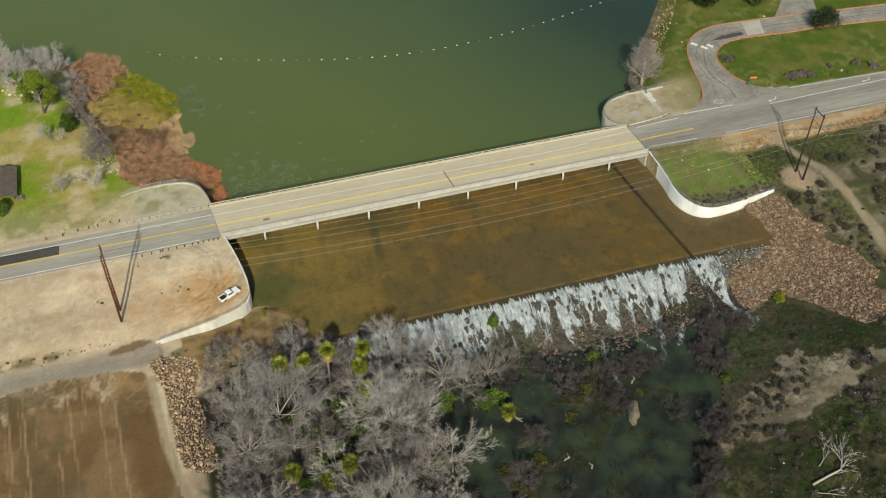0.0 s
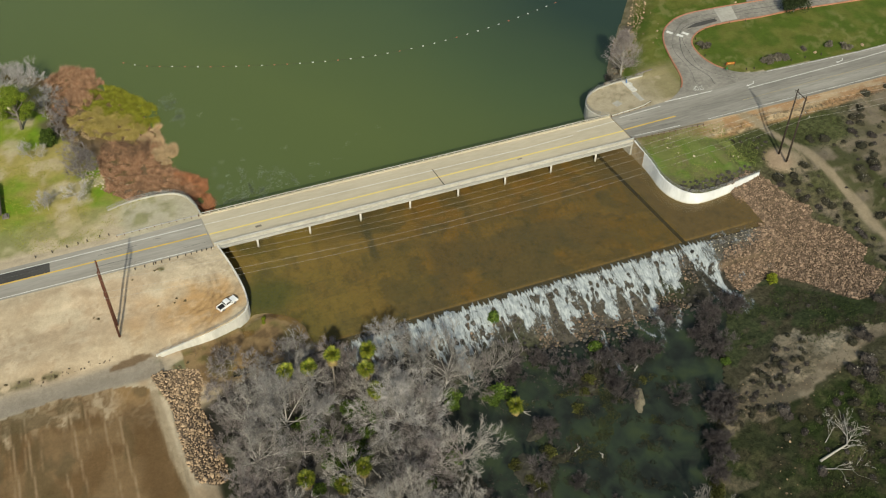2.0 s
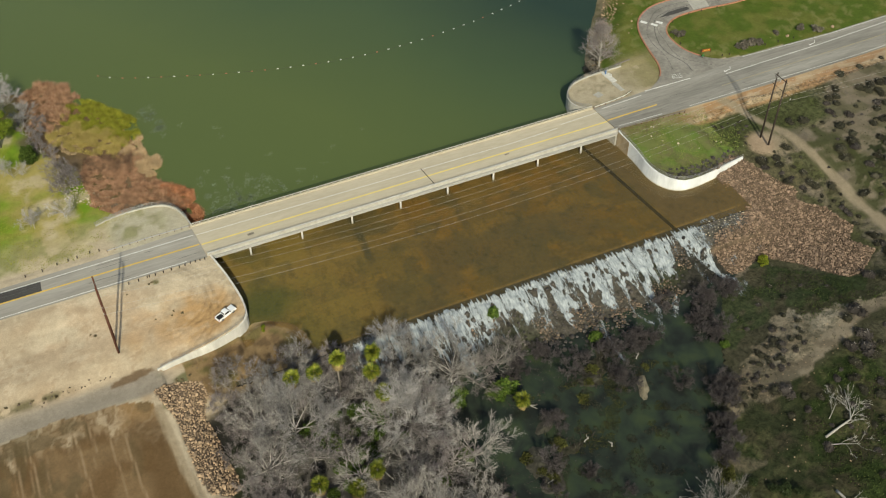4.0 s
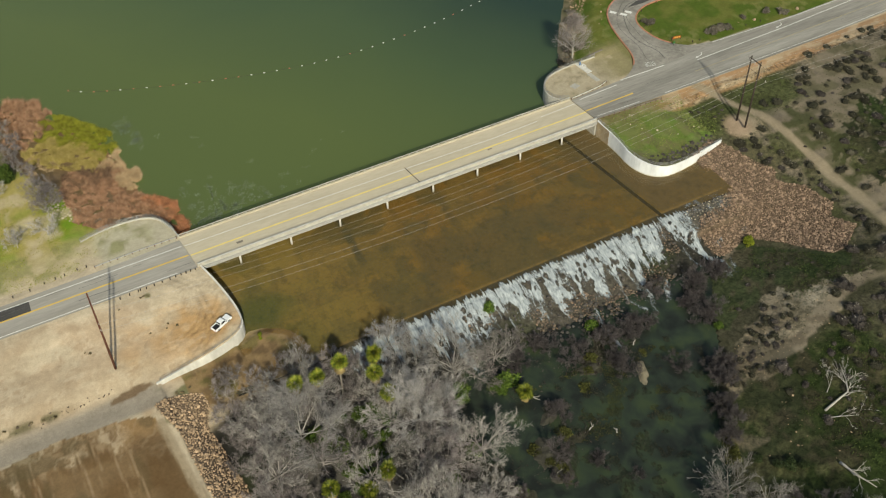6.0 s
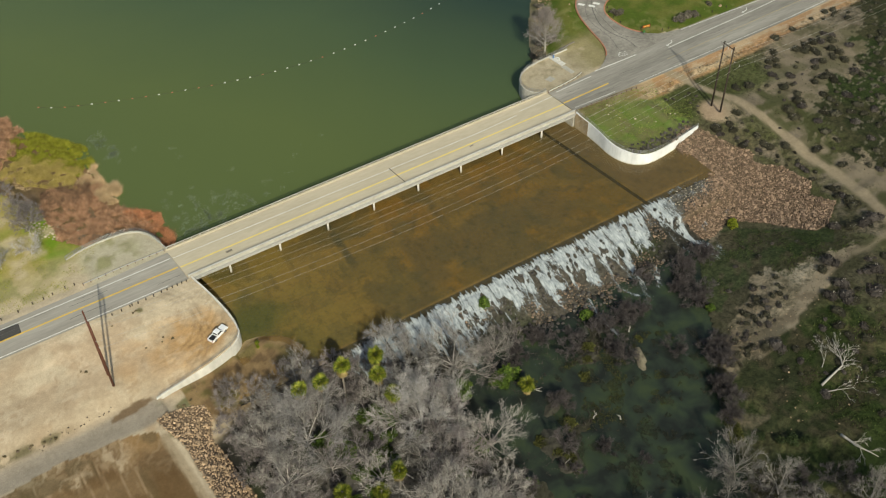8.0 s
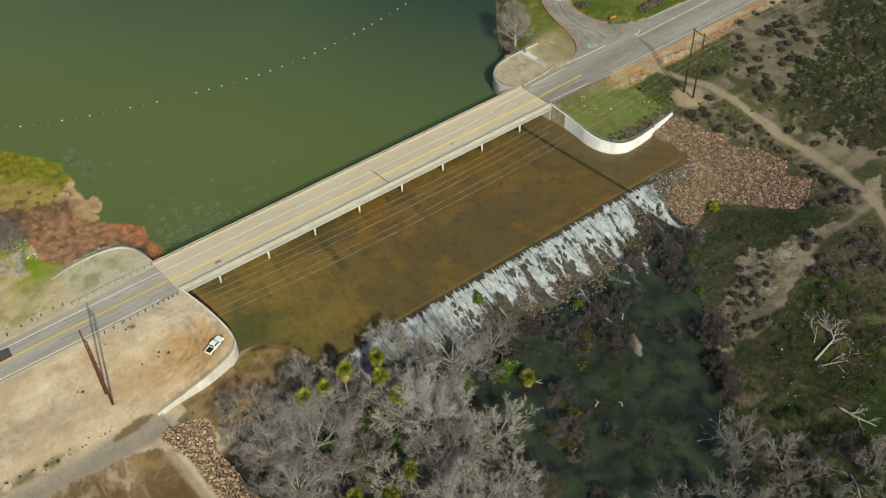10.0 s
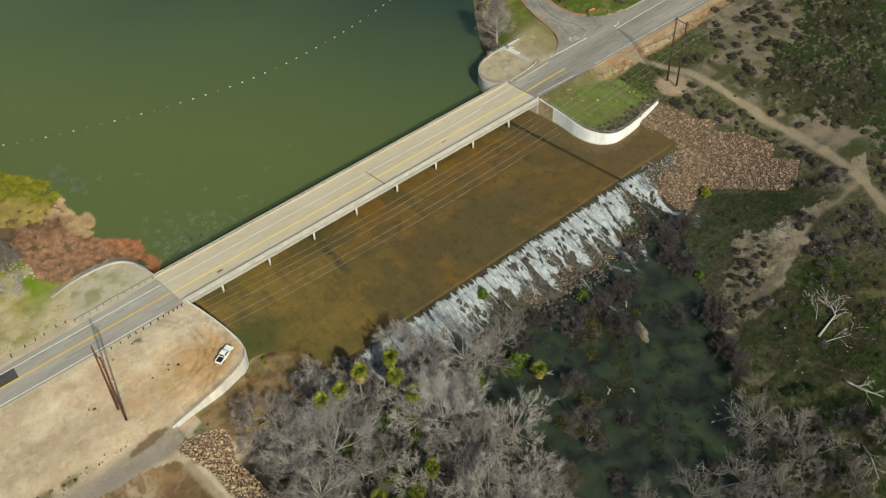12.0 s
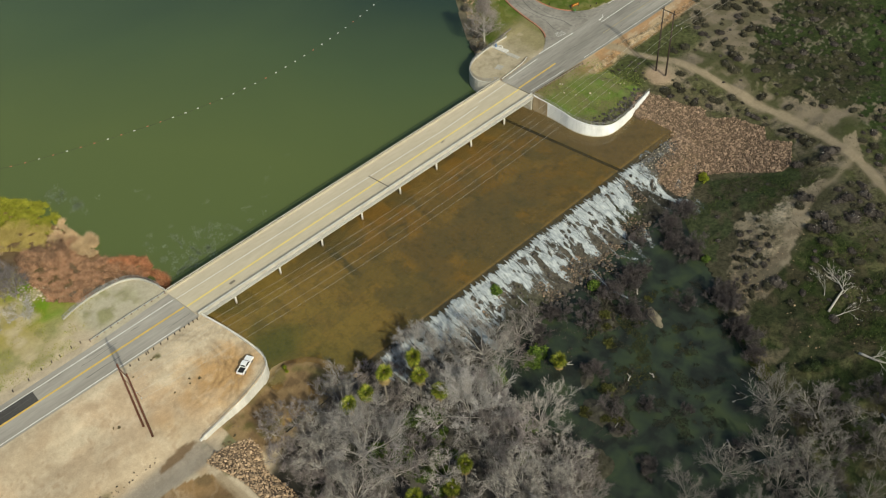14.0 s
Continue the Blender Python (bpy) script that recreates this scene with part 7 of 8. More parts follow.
stone_field("rinsed_stones", [(133, 158.4), (151, 158.4), (149, 155.4), (138, 153.6), (133, 155)], 0.8, 0.22, stone_pale, "small pale rinsed stones at the apron's corner", "stones", 91, 90, (140, 150), 0.5)
stone_field("shore_rocks_east", [(143, 238), (150, 245), (158, 256), (170, 271), (182, 290), (187, 288), (174, 268), (162, 252), (153, 241), (146, 235)], 0.95, 0.42, stone_gold, "pale stones along the lake shore", "rocks", 76, 120, (150, 230), 0.15)
stone_field("shore_rocks_west", [(-30, 252), (-24, 246), (-17, 237), (-19, 232), (-27, 238), (-33, 250)], 0.8, 0.42, stone_pale, "pale stones between lawn and reeds", "rocks", 77, 60, (-20, 220), 0.15)
stone_field("shore_rocks_far", [(-60, 292), (-50, 282), (-47, 286), (-56, 300)], 1.4, 0.6, stone_pale, "pale stones on the lawn's edge", "rocks", 78, 40, (-20, 220), 0.15)
stone_field("lawn_boulders", None, 1, 0.55, stone_gold, "single pale boulders on the grass", "boulders", 79, 30, (150, 200), 0.2, [(170, 252), (167.5, 248), (165, 246), (172.5, 256), (206, 258.5), (232, 219), (214, 221), (208, 222.5), (168, 261), (174, 264), (165, 253)])
stone_field("bank_gravel", [(150, 113), (136, 119.5), (124, 116), (114, 112), (108, 102), (116, 102), (130, 102), (140, 104), (152, 110)], 1.25, 0.15, stone_gold, "pale loose stones on the eroded sandy bank", "stones", 84, 120, (110, 100), 0.2)
rnd = random.Random(85)
stone_field("meadow_stones", None, 1, 0.22, stone_gold, "pale stones scattered in the meadow", "stones", 85, 60, (110, 80), 0.2, [(rnd.gauss(116, 7), rnd.gauss(86, 7)) for _ in range(36)])
stone_field("bank_stones", None, 1, 0.26, stone_pale, "white stones on the grass bank", "stones", 86, 12, (140, 180), 0.3, [(143.3, 197.8), (143.8, 197.2), (140.8, 193.8), (143, 190.7), (159.8, 185.6), (161.1, 185), (166.6, 180.7), (147, 188), (152, 184), (156, 190)])
bar_mat = surface("sandy gravel", (0.135, 0.118, 0.082), (0.26, 0.225, 0.155), 1.5, 0.95, 0.4, 0.4, 0.6)
for name, x, y, rx, ry, rz, h, lab in (("gravel_bar", 91.9, 118.8, 1.4, 4.2, 0.44, 0.8, "long pale gravel bar standing out of the river"), ("mud_island", 80.4, 126.4, 3.6, 2.0, 0.1, 0.7, "dark weedy mud island in the river"), ("mud_island", 56.6, 110, 3.4, 4.4, 0.3, 0.7, "dark weedy mud island in the river"), ("mud_island", 57.4, 103.6, 3.2, 3.6, 0.7, 0.7, "dark weedy mud island in the river"), ("mud_island", 63.2, 118.6, 1.6, 3.6, 1.2, 0.5, "dark weedy mud island in the river")):
    u, v = np.meshgrid(np.linspace(-1, 1, 21), np.linspace(-1, 1, 21), indexing="ij")
    r = np.maximum(np.abs(u), np.abs(v)) / np.maximum(np.hypot(u, v), 1e-6)
    u, v = u * r, v * r
    dome = 1 - np.hypot(u, v)
    rag = 1 + 0.75 * (field_noise(u * 3 + x, v * 3 + y, 1.3, 431, 3) - 0.5)
    me = sheet(name, u * rx * rag, v * ry * rag, h * np.sqrt(np.maximum(dome, 0)) * (0.5 + field_noise(u * rx + x, v * ry + y, 0.8, 433, 3)) - 0.25)
    me.materials.append(bar_mat if name == "gravel_bar" else bar_dark)
    o = tagged(new(name, me), lab, "river bar")
    o.matrix_basis = pose(x, y, RIVER + 0.1, 0, 0, math.degrees(-rz))
olive_kinds = [shrub("olive_herb_clump", 396 + i, (1.9, 1.5, 0.7), 420, 0.34, leaf_olive, "low olive-green herbs on a mud bank in the river", "shrub", "herbs on the mud banks", 7) for i in range(2)]
place(olive_kinds, [(55.4, 110.4), (56.4, 107.4), (58, 104), (57, 102), (54.8, 112.4), (80, 126), (86.5, 125), (79, 103), (64, 112.5), (90.5, 113.5), (72, 97), (83, 129), (96, 124), (76, 122), (103, 118), (108, 116), (113, 125), (116.5, 121.5), (115.5, 124), (62, 97), (57, 101), (98.6, 93.4), (96.8, 89.6), (95.4, 87.2)], 397, 0.8, 1.5)
rnd = random.Random(9)
clod_spots = [(rnd.gauss(-42, 9), rnd.gauss(171.4, 0.7)) for _ in range(44)] + [(rnd.uniform(-12, 2), rnd.uniform(164, 169)) for _ in range(14)]
stone_field("roadside_clods", None, 1, 0.26, stone_dark, "scattered clods and stones beside the track", "stones", 80, 84, (-20, 150), 0.2, clod_spots)


# ---- power line ----
insulator = painted("pale grey porcelain", (0.55, 0.54, 0.52), 0.3)


def h_frame(x, y, z, top, wood, label):
    t = thing("power_pole", (x, y, z), label, "power pole", "power line")
    for yy in (-2.0, 2.0):
        g = Geo()
        g.tube([(x, y + yy, z - 1), (x, y + yy, z + (top - z) * 0.5), (x, y + yy, top)], [0.31, 0.26, 0.19], 9)
        part("pole", g, wood, t, smooth=True)
    for h, half, w, off in ((20.9, 2.6, 0.18, 0.0), (17.4, 4.5, 0.07, -1.2)):
        g = Geo()
        g.box((x, y + off, h), (w, half * 2, w * 1.2))
        part("crossarm", g, wood, t)
    for s in (-1, 1):
        g = Geo()
        g.tube([(x + 0.12, y + s * 2, 19.2), (x + 0.12, y + s * 3.4, 20.8)], 0.05, 5)
        part("brace", g, wood, t)
    for yy, zz in WIRES:
        g = Geo()
        up = 20.9 if zz > 18 else 17.4
        g.tube([(x, yy, up), (x, yy, (up + zz) / 2), (x, yy, zz)], [0.05, 0.12, 0.05], 6)
        part("insulator", g, insulator, t)
    return t


WIRES = ((174.0, 16.6), (176.0, 16.9), (178.0, 18.9), (179.6, 19.5), (181.2, 20.2))
WEST_POLE, EAST_POLE = (-27.6, 179.6, -1.9, 22.5), (173.4, 179.4, -1.6, 21.8)
h_frame(*WEST_POLE, wood_pole, "reddish-brown two-legged timber power pole on the dirt pad")
h_frame(*EAST_POLE, wood_dark, "dark two-legged timber power pole beside the footpath")
for yy, zz in WIRES:
    for ax, bx, sag, drift in ((WEST_POLE[0], EAST_POLE[0], 6.4, 0), (EAST_POLE[0], 380, 6.4, 8)):
        g = Geo()
        g.tube([(ax + (bx - ax) * k / 28, yy + drift * k / 28, zz - 4 * sag * k / 28 * (1 - k / 28)) for k in range(29)], 0.026, 4)
        tagged(part("power_cable", g, wire_metal, smooth=True), "thin pale power cable strung between the poles", "cable", "power cables")

# ---- lake buoys ----
buoy_red, buoy_white = painted("faded red float", (0.48, 0.15, 0.09), 0.5), painted("white float", (0.80, 0.79, 0.75), 0.5)
buoy_me = []
for m in (buoy_red, buoy_white):
    g = Geo()
    g.tube([(-0.32, 0, 0.06), (-0.25, 0, 0.06), (0.25, 0, 0.06), (0.32, 0, 0.06)], [0.07, 0.17, 0.17, 0.07], 8)
    buoy_me.append(g.mesh("buoy", m, True))
line = smooth_line([(-9, 306), (-3, 301.5), (8.5, 297), (19, 293), (31.5, 288.8), (46, 284.6), (60, 281.5), (72, 279.6), (87.5, 278.8), (106, 280), (127, 283.2), (157, 291), (185, 300)], 2)
walked, k = 0.0, 0
for (ax, ay), (bx, by) in zip(line, line[1:]):
    seg = math.hypot(bx - ax, by - ay)
    while walked < seg:
        u = walked / seg
        red = (k * 7919) % 5 in (0, 2, 3) if k < 14 else (k * 7919) % 5 == 3
        o = tagged(new("buoy", buoy_me[0 if red else 1]), "small red float on the lake's safety line" if red else "small white float on the lake's safety line", "buoy", "line of buoys")
        o.matrix_basis = pose(ax + (bx - ax) * u, ay + (by - ay) * u, LAKE, 0, 0, math.degrees(math.atan2(by - ay, bx - ax)))
        walked += 4.4
        k += 1
    walked -= seg
g = Geo()
g.tube([(x, y, LAKE + 0.03) for x, y in line], 0.03, 4)
tagged(part("buoy_rope", g, dark_steel), "thin dark rope through the floats", "rope")

# ---- pickup truck ----
car_white = painted("white car paint", (0.80, 0.80, 0.80), 0.25, 0, 0.04)
car_glass, nodes, links, bsdf = material("dark car glass")
bsdf.inputs["Base Color"].default_value, bsdf.inputs["Roughness"].default_value = (0.015, 0.018, 0.022, 1), 0.06
car_black = painted("black plastic", (0.022, 0.022, 0.024), 0.6, 0, 0.2)
lamp_clear, lamp_red = painted("headlight lens", (0.7, 0.72, 0.74), 0.15, 0, 0.05), painted("tail light lens", (0.35, 0.02, 0.02), 0.2, 0, 0.05)
truck = thing("pickup_truck", (0, 0, 0), "white crew-cab pickup truck parked on the dirt pad", "truck")


def prism(side, half, inset=0.0):
    """A body from its side outline (x, z), rounded inwards towards the top."""
    g = Geo()
    n = len(side)
    top = max(z for _, z in side)
    w = [half - (inset if z > top - 0.1 else 0) for _, z in side]
    g.add([(x, -w[i], z) for i, (x, z) in enumerate(side)] + [(x, w[i], z) for i, (x, z) in enumerate(side)], [tuple(range(n))[::-1], tuple(range(n, 2 * n))] + [(i, (i + 1) % n, n + (i + 1) % n, n + i) for i in range(n)])
    return g


part("body", prism([(-2.95, 0.5), (2.85, 0.45), (2.98, 0.62), (2.95, 0.95), (2.8, 1.08), (1.35, 1.16), (0.9, 1.17), (-0.95, 1.17), (-0.97, 0.86), (-2.8, 0.86), (-2.82, 1.17), (-2.95, 1.17)], 0.98, 0.04), car_white, truck)
part("cab", prism([(-0.95, 1.17), (1.25, 1.16), (0.62, 1.82), (0.35, 1.9), (-0.65, 1.9), (-0.85, 1.82)], 0.86, 0.14), car_white, truck)
for nm, q in (("windscreen", [(1.2, -0.78, 1.24), (1.2, 0.78, 1.24), (0.66, 0.70, 1.80), (0.66, -0.70, 1.80)]), ("rear_window", [(-0.965, -0.72, 1.3), (-0.965, 0.72, 1.3), (-0.88, 0.66, 1.76), (-0.88, -0.66, 1.76)]),
              ("side_window", [(0.95, 0.875, 1.27), (-0.75, 0.875, 1.27), (-0.62, 0.80, 1.78), (0.5, 0.80, 1.78)]), ("side_window", [(0.95, -0.875, 1.27), (-0.75, -0.875, 1.27), (-0.62, -0.80, 1.78), (0.5, -0.80, 1.78)])):
    g = Geo()
    a, b, c = (Vector(v) for v in q[:3])
    nrm = (b - a).cross(c - a).normalized()
    mid = Vector((0, 0, 1.4))
    nrm = nrm if nrm.dot((a + c) / 2 - mid) > 0 else -nrm
    g.add([Vector(v) + nrm * 0.012 for v in q] + [Vector(v) - nrm * 0.02 for v in q], [(0, 1, 2, 3), (7, 6, 5, 4)] + [(i, (i + 1) % 4, 4 + (i + 1) % 4, 4 + i) for i in range(4)])
    part(nm, g, car_glass, truck)
g = Geo()
g.box((-1.88, 0, 0.9), (1.78, 1.62, 0.06))
part("bed_liner", g, car_black, truck, "black bed liner")
for s in (-1, 1):
    g = Geo()
    g.box((-1.88, s * 0.9, 1.03), (1.84, 0.14, 0.3))
    part("bed_side", g, car_white, truck)
    g = Geo()
    g.box((2.93, s * 0.75, 0.86), (0.1, 0.34, 0.2), 0, 0.9)
    part("headlight", g, lamp_clear, truck)
    g = Geo()
    g.box((-2.95, s * 0.88, 0.98), (0.06, 0.16, 0.34))
    part("tail_light", g, lamp_red, truck)
    g = Geo()
    g.box((0.95, s * 1.03, 1.25), (0.14, 0.22, 0.18))
    part("mirror", g, car_black, truck)
    for x in (1.85, -1.85):
        g = Geo()
        pr = [(0.40, -0.12), (0.40, 0.12), (0.36, 0.14), (0.25, 0.14), (0.25, -0.14), (0.36, -0.14)]
        n = 18
        g.add([(x + r * math.cos(6.2832 * i / n), s * 0.88 + u, 0.40 + r * math.sin(6.2832 * i / n)) for i in range(n) for r, u in pr], [(i * 6 + j, i * 6 + (j + 1) % 6, ((i + 1) % n) * 6 + (j + 1) % 6, ((i + 1) % n) * 6 + j) for i in range(n) for j in range(6)])
        wheel = part("wheel", g, car_black, truck, smooth=True)
        g = Geo()
        g.tube([(x, s * 0.88 - 0.1, 0.4), (x, s * 0.88 + 0.1, 0.4)], 0.25, 12)
        part("rim", g, steel, wheel)
g = Geo()
g.box((2.97, 0, 0.86), (0.06, 1.1, 0.26))
part("grille", g, car_black, truck)
truck.matrix_basis = pose(0.5, 178.4, ground_z(0.5, 178.4) + 0.02, 0, 0, 27)


# ---- fences, guard rails, posts ----
def fence(name, line, height, gap, label, mat, base, rails=(1.0, 0.5), radius=0.05, category="fence", boxy=False, post_mat=None):
    mid = line[len(line) // 2]
    t = thing(name, (mid[0], mid[1], base(0.5)), label, category)
    lens = [0.0]
    for (ax, ay), (bx, by) in zip(line, line[1:]):
        lens.append(lens[-1] + math.hypot(bx - ax, by - ay))

    def at(s):
        for k in range(len(line) - 1):
            if s <= lens[k + 1] or k == len(line) - 2:
                u = (s - lens[k]) / (lens[k + 1] - lens[k])
                return line[k][0] + (line[k + 1][0] - line[k][0]) * u, line[k][1] + (line[k + 1][1] - line[k][1]) * u
    n = max(2, int(lens[-1] / gap))
    for i in range(n + 1):
        x, y = at(lens[-1] * i / n)
        z = base(i / n)
        g = Geo()
        if boxy:
            g.box((x, y, z + height / 2 - 0.1), (0.2, 0.2, height + 0.2))
        else:
            g.tube([(x, y, z - 0.2), (x, y, z + height)], radius, 6)
        part("post", g, post_mat or mat, t)
    for r in rails:
        g = Geo()
        pts = [(*at(lens[-1] * i / (n * 2)), base(i / (n * 2)) + height * r) for i in range(n * 2 + 1)]
        if boxy:
            g.extrude([(-0.13, -0.16), (-0.17, -0.08), (-0.13, 0), (-0.17, 0.08), (-0.13, 0.16), (-0.10, 0.16), (-0.10, -0.16)], pts)
        else:
            g.tube(pts, radius * 0.8, 5)
        part("rail", g, mat, t)
    return t


fence("pad_fence", WALL_NW[:-4], 1.1, 2.6, "grey metal fence along the curved wall", steel, lambda u: -0.4 + 0.55 * u, (1.0, 0.66, 0.33))
fence("pad_fence", WALL_SW[10:-1], 1.0, 2.8, "grey metal fence along the curved wall", steel, lambda u: -0.9 - 1.75 * u, (1.0, 0.5))
fence("pad_fence", WALL_SE, 1.1, 2.6, "grey metal fence along the curved wall", steel, lambda u: 0.1 - 3.0 * u, (1.0, 0.66, 0.33))
fence("pad_fence", WALL_NE, 1.1, 2.6, "grey metal fence along the curved wall", steel, lambda u: 0.2 - 0.3 * u, (1.0, 0.66, 0.33))
fence("guard_rail", [(-23, 213.4), (-11, 213.8), (0, 213.7)], 0.72, 1.95, "steel guard rail on dark timber posts by the road", steel, lambda u: -0.05, (0.86,), boxy=True, post_mat=wood_pole)
fence("guard_rail", [(131.8, 213.4), (138, 213.9), (143.7, 214.6), (147, 215.8)], 0.72, 1.95, "steel guard rail on dark timber posts by the road", rail_paint, lambda u: -0.05, (0.86,), boxy=True, post_mat=wood_pole)
fence("guard_rail", [(133.4, 200.7), (143.4, 200.2), (157, 199.6)], 0.72, 1.95, "steel guard rail on dark timber posts by the road", wood_grey, lambda u: -0.1, (0.86,), boxy=True, post_mat=wood_pole)
bollard = Geo()
bollard.tube([(0, 0, -0.3), (0, 0, 0.78), (0, 0, 0.85)], [0.14, 0.14, 0.08], 7)
bollard = bollard.mesh("bollard", wood_dark)
for x, y in [(-20.2, 198.7), (-17.6, 198.8), (-15.2, 199.0), (-14.6, 199.1), (-13.0, 199.0), (-10.8, 199.1), (-8.6, 199.2), (-6.4, 199.3), (-4.8, 199.3), (-3.3, 199.4), (-1.9, 199.4), (-0.6, 199.4), (0.7, 199.4)]:
    o = tagged(new("bollard", bollard), "short dark timber post on the road's edge", "post", "posts along the road")
    o.matrix_basis = pose(x, y, ground_z(x, y), 4, 3, 0)
for x, y in [(-25, 215), (-27.5, 215.3), (-31, 214.8), (-33.5, 214.6), (-36.5, 214.4), (-40.5, 213.4), (-45, 213)]:
    o = tagged(new("bollard", bollard), "short dark timber post on the road's edge", "post", "posts along the road")
    o.matrix_basis = pose(x, y, ground_z(x, y), -4, 3, 0)
for x, y in INNER[12:30:2] + [(186, 219.4), (189, 218.9), (205, 218.4), (211, 218.2), (218, 217.8)]:
    cx, cy = x + (184 - x) * 0.10 + 0.5, y + (236 - y) * 0.07
    o = tagged(new("bollard", bollard), "short dark timber post on the lawn's edge", "post", "posts round the lawn")
    o.matrix_basis = pose(cx, cy, ground_z(cx, cy), 0, 0, 0)
fence("trail_fence", [(174, 198.5), (190, 195.6), (215, 194.6), (260, 196)], 1.0, 4.0, "low wire fence below the road", dark_steel, lambda u: -0.9, (1.0, 0.5), 0.045)

# ---- valve pad ----
blue_paint, brown_paint = painted("blue valve paint", (0.10, 0.20, 0.38), 0.4), painted("brown painted board", (0.42, 0.13, 0.03), 0.6)
valve = thing("valve_station", (145.2, 227, -0.35), "blue and white valve stand on a concrete slab", "valve")
g = Geo()
g.box((145.2, 226.6, -0.3), (1.9, 6.6, 0.3), 0.10)
part("slab", g, concrete_pale, valve)
g = Geo()
g.tube([(145.0, 228.3, -0.2), (145.0, 228.3, 0.7), (145.0, 228.3, 1.0)], [0.28, 0.22, 0.3], 10)
part("valve_body", g, blue_paint, valve, "blue valve body")
g = Geo()
g.tube([(145.4, 227.4, -0.1), (145.4, 227.4, 0.6), (145.9, 226.2, 0.6), (145.9, 226.2, -0.1)], 0.16, 8)
part("pipe", g, buoy_white, valve, "white pipe bend")
g = Geo()
g.tube([(144.7 + 0.4 * math.cos(a / 8 * 6.283), 228.9 + 0.4 * math.sin(a / 8 * 6.283), 1.05) for a in range(9)], 0.05, 5)
part("hand_wheel", g, dark_steel, valve)
for k, (x, y, sx_, sy_, rz) in enumerate(((145.1, 220.4, 1.6, 5.2, 0.1), (136.9, 219.2, 2.6, 2.4, 0.3))):
    g = Geo()
    g.box((x, y, -0.27), (sx_, sy_, 0.24), rz, 0.97)
    tagged(part("concrete_slab", g, concrete), "pale concrete cover slab set in the dirt", "slab")
g = Geo()
g.box((153.5, 231.6, -0.05), (7, 0.4, 0.4), 0.12, 0.8)
tagged(part("timber_beam", g, wood_grey), "pale timber beam lying at the lawn's edge", "beam")

# ---- park sign and road lettering ----
sign = thing("park_sign", (182.2, 224.5, -0.1), "orange-brown timber park sign on green posts", "sign")
for x in (180.6, 183.8):
    g = Geo()
    g.tube([(x, 224.7 - (x - 180.6) * 0.2, -0.3), (x, 224.7 - (x - 180.6) * 0.2, 1.7)], 0.1, 6)
    part("post", g, wood_pole, sign)
g = Geo()
g.box((182.2, 224.3, 1.1), (2.9, 0.24, 0.85), -0.2, 0.9)
part("board", g, brown_paint, sign)
g = Geo()
g.box((182.2, 224.16, 1.2), (2.1, 0.05, 0.16), -0.2)
part("lettering", g, line_yellow, sign, "yellow bar of lettering")
sign2 = thing("marker_board", (179.2, 222, -0.1), "small green notice board on a post", "sign")
g = Geo()
g.tube([(179.2, 222, -0.3), (179.2, 222, 1.5)], 0.07, 6)
part("post", g, dark_steel, sign2)
g = Geo()
g.box((179.2, 221.9, 1.3), (0.9, 0.08, 0.8))
part("board", g, painted("green sign paint", (0.05, 0.16, 0.05), 0.6), sign2)


line_worn = painted("worn white road paint", (0.68, 0.67, 0.62), 0.8, 0, 0.35, 1.5)


def lettering(text, size, m, mat, name, label):
    cu = bpy.data.curves.new(name, "FONT")
    cu.body, cu.size, cu.align_x, cu.align_y, cu.extrude = text, size, "CENTER", "CENTER", 0.002
    tmp = bpy.data.objects.new(name, cu)
    scene.collection.objects.link(tmp)
    bpy.context.view_layer.update()
    me = bpy.data.meshes.new_from_object(tmp.evaluated_get(bpy.context.evaluated_depsgraph_get()))
    bpy.data.objects.remove(tmp)
    me.materials.clear()
    me.materials.append(mat)
    ob = tagged(new(name, me), label, "road marking", kind="structure")
    ob.matrix_basis = m
    return ob


lettering("STOP", 1.0, Matrix.LocRotScale((165.6, 217.2, 0.07), Euler((0, 0, radians(166))), (1.45, 3.6, 1)), line_worn, "marking_stop", "white STOP lettering on the asphalt")


def arrow(x, y, rz, name):
    g = Geo()
    g.add([(-1.6, -0.15, 0), (0.6, -0.15, 0), (0.6, 0.15, 0), (-1.6, 0.15, 0)], [(0, 1, 2, 3)])
    g.add([(-2.4, 0, 0), (-1.5, -0.55, 0), (-1.5, 0.55, 0)], [(0, 1, 2)])
    g.add([(0.6, 0.15, 0), (0.6, -0.15, 0), (1.7, 0.9, 0), (1.5, 1.1, 0)], [(0, 1, 2, 3)])
    o = tagged(part(name, g, line_white), "white painted turn arrow", "road marking", kind="structure")
    o.matrix_basis = pose(x, y, 0.07, 0, 0, rz)


arrow(183.4, 212.8, 10, "marking_arrow_a")
arrow(219.3, 213.6, 10, "marking_arrow_b")
for k, (x, y) in enumerate(((173.3, 249.4), (175.8, 246.4), (178.2, 246.9))):
    strip("marking_legend_%d" % k, [(x - 0.7, y + 1.0), (x + 0.7, y - 1.0)], 1.3, 0.075, line_white, "white worn lettering block on the park road")
flat("trim_crosswalk", [(196, 257.2), (203, 256.6), (200.5, 248.4), (194, 248.8)], 0.07, concrete, "pale concrete crossing strip", "crossing")
tar = painted("dark tar patch", (0.085, 0.08, 0.075), 0.8, 0, 0.3)
flat("road_tar_patch_side", [(180, 249.5), (185, 251.5), (193, 251.6), (193, 249.8), (186, 249.2)], 0.08, tar, "dark tar patch on the park road")
tar_mark = painted("greyed tar stain", (0.24, 0.21, 0.17), 0.85, 0, 0.35)
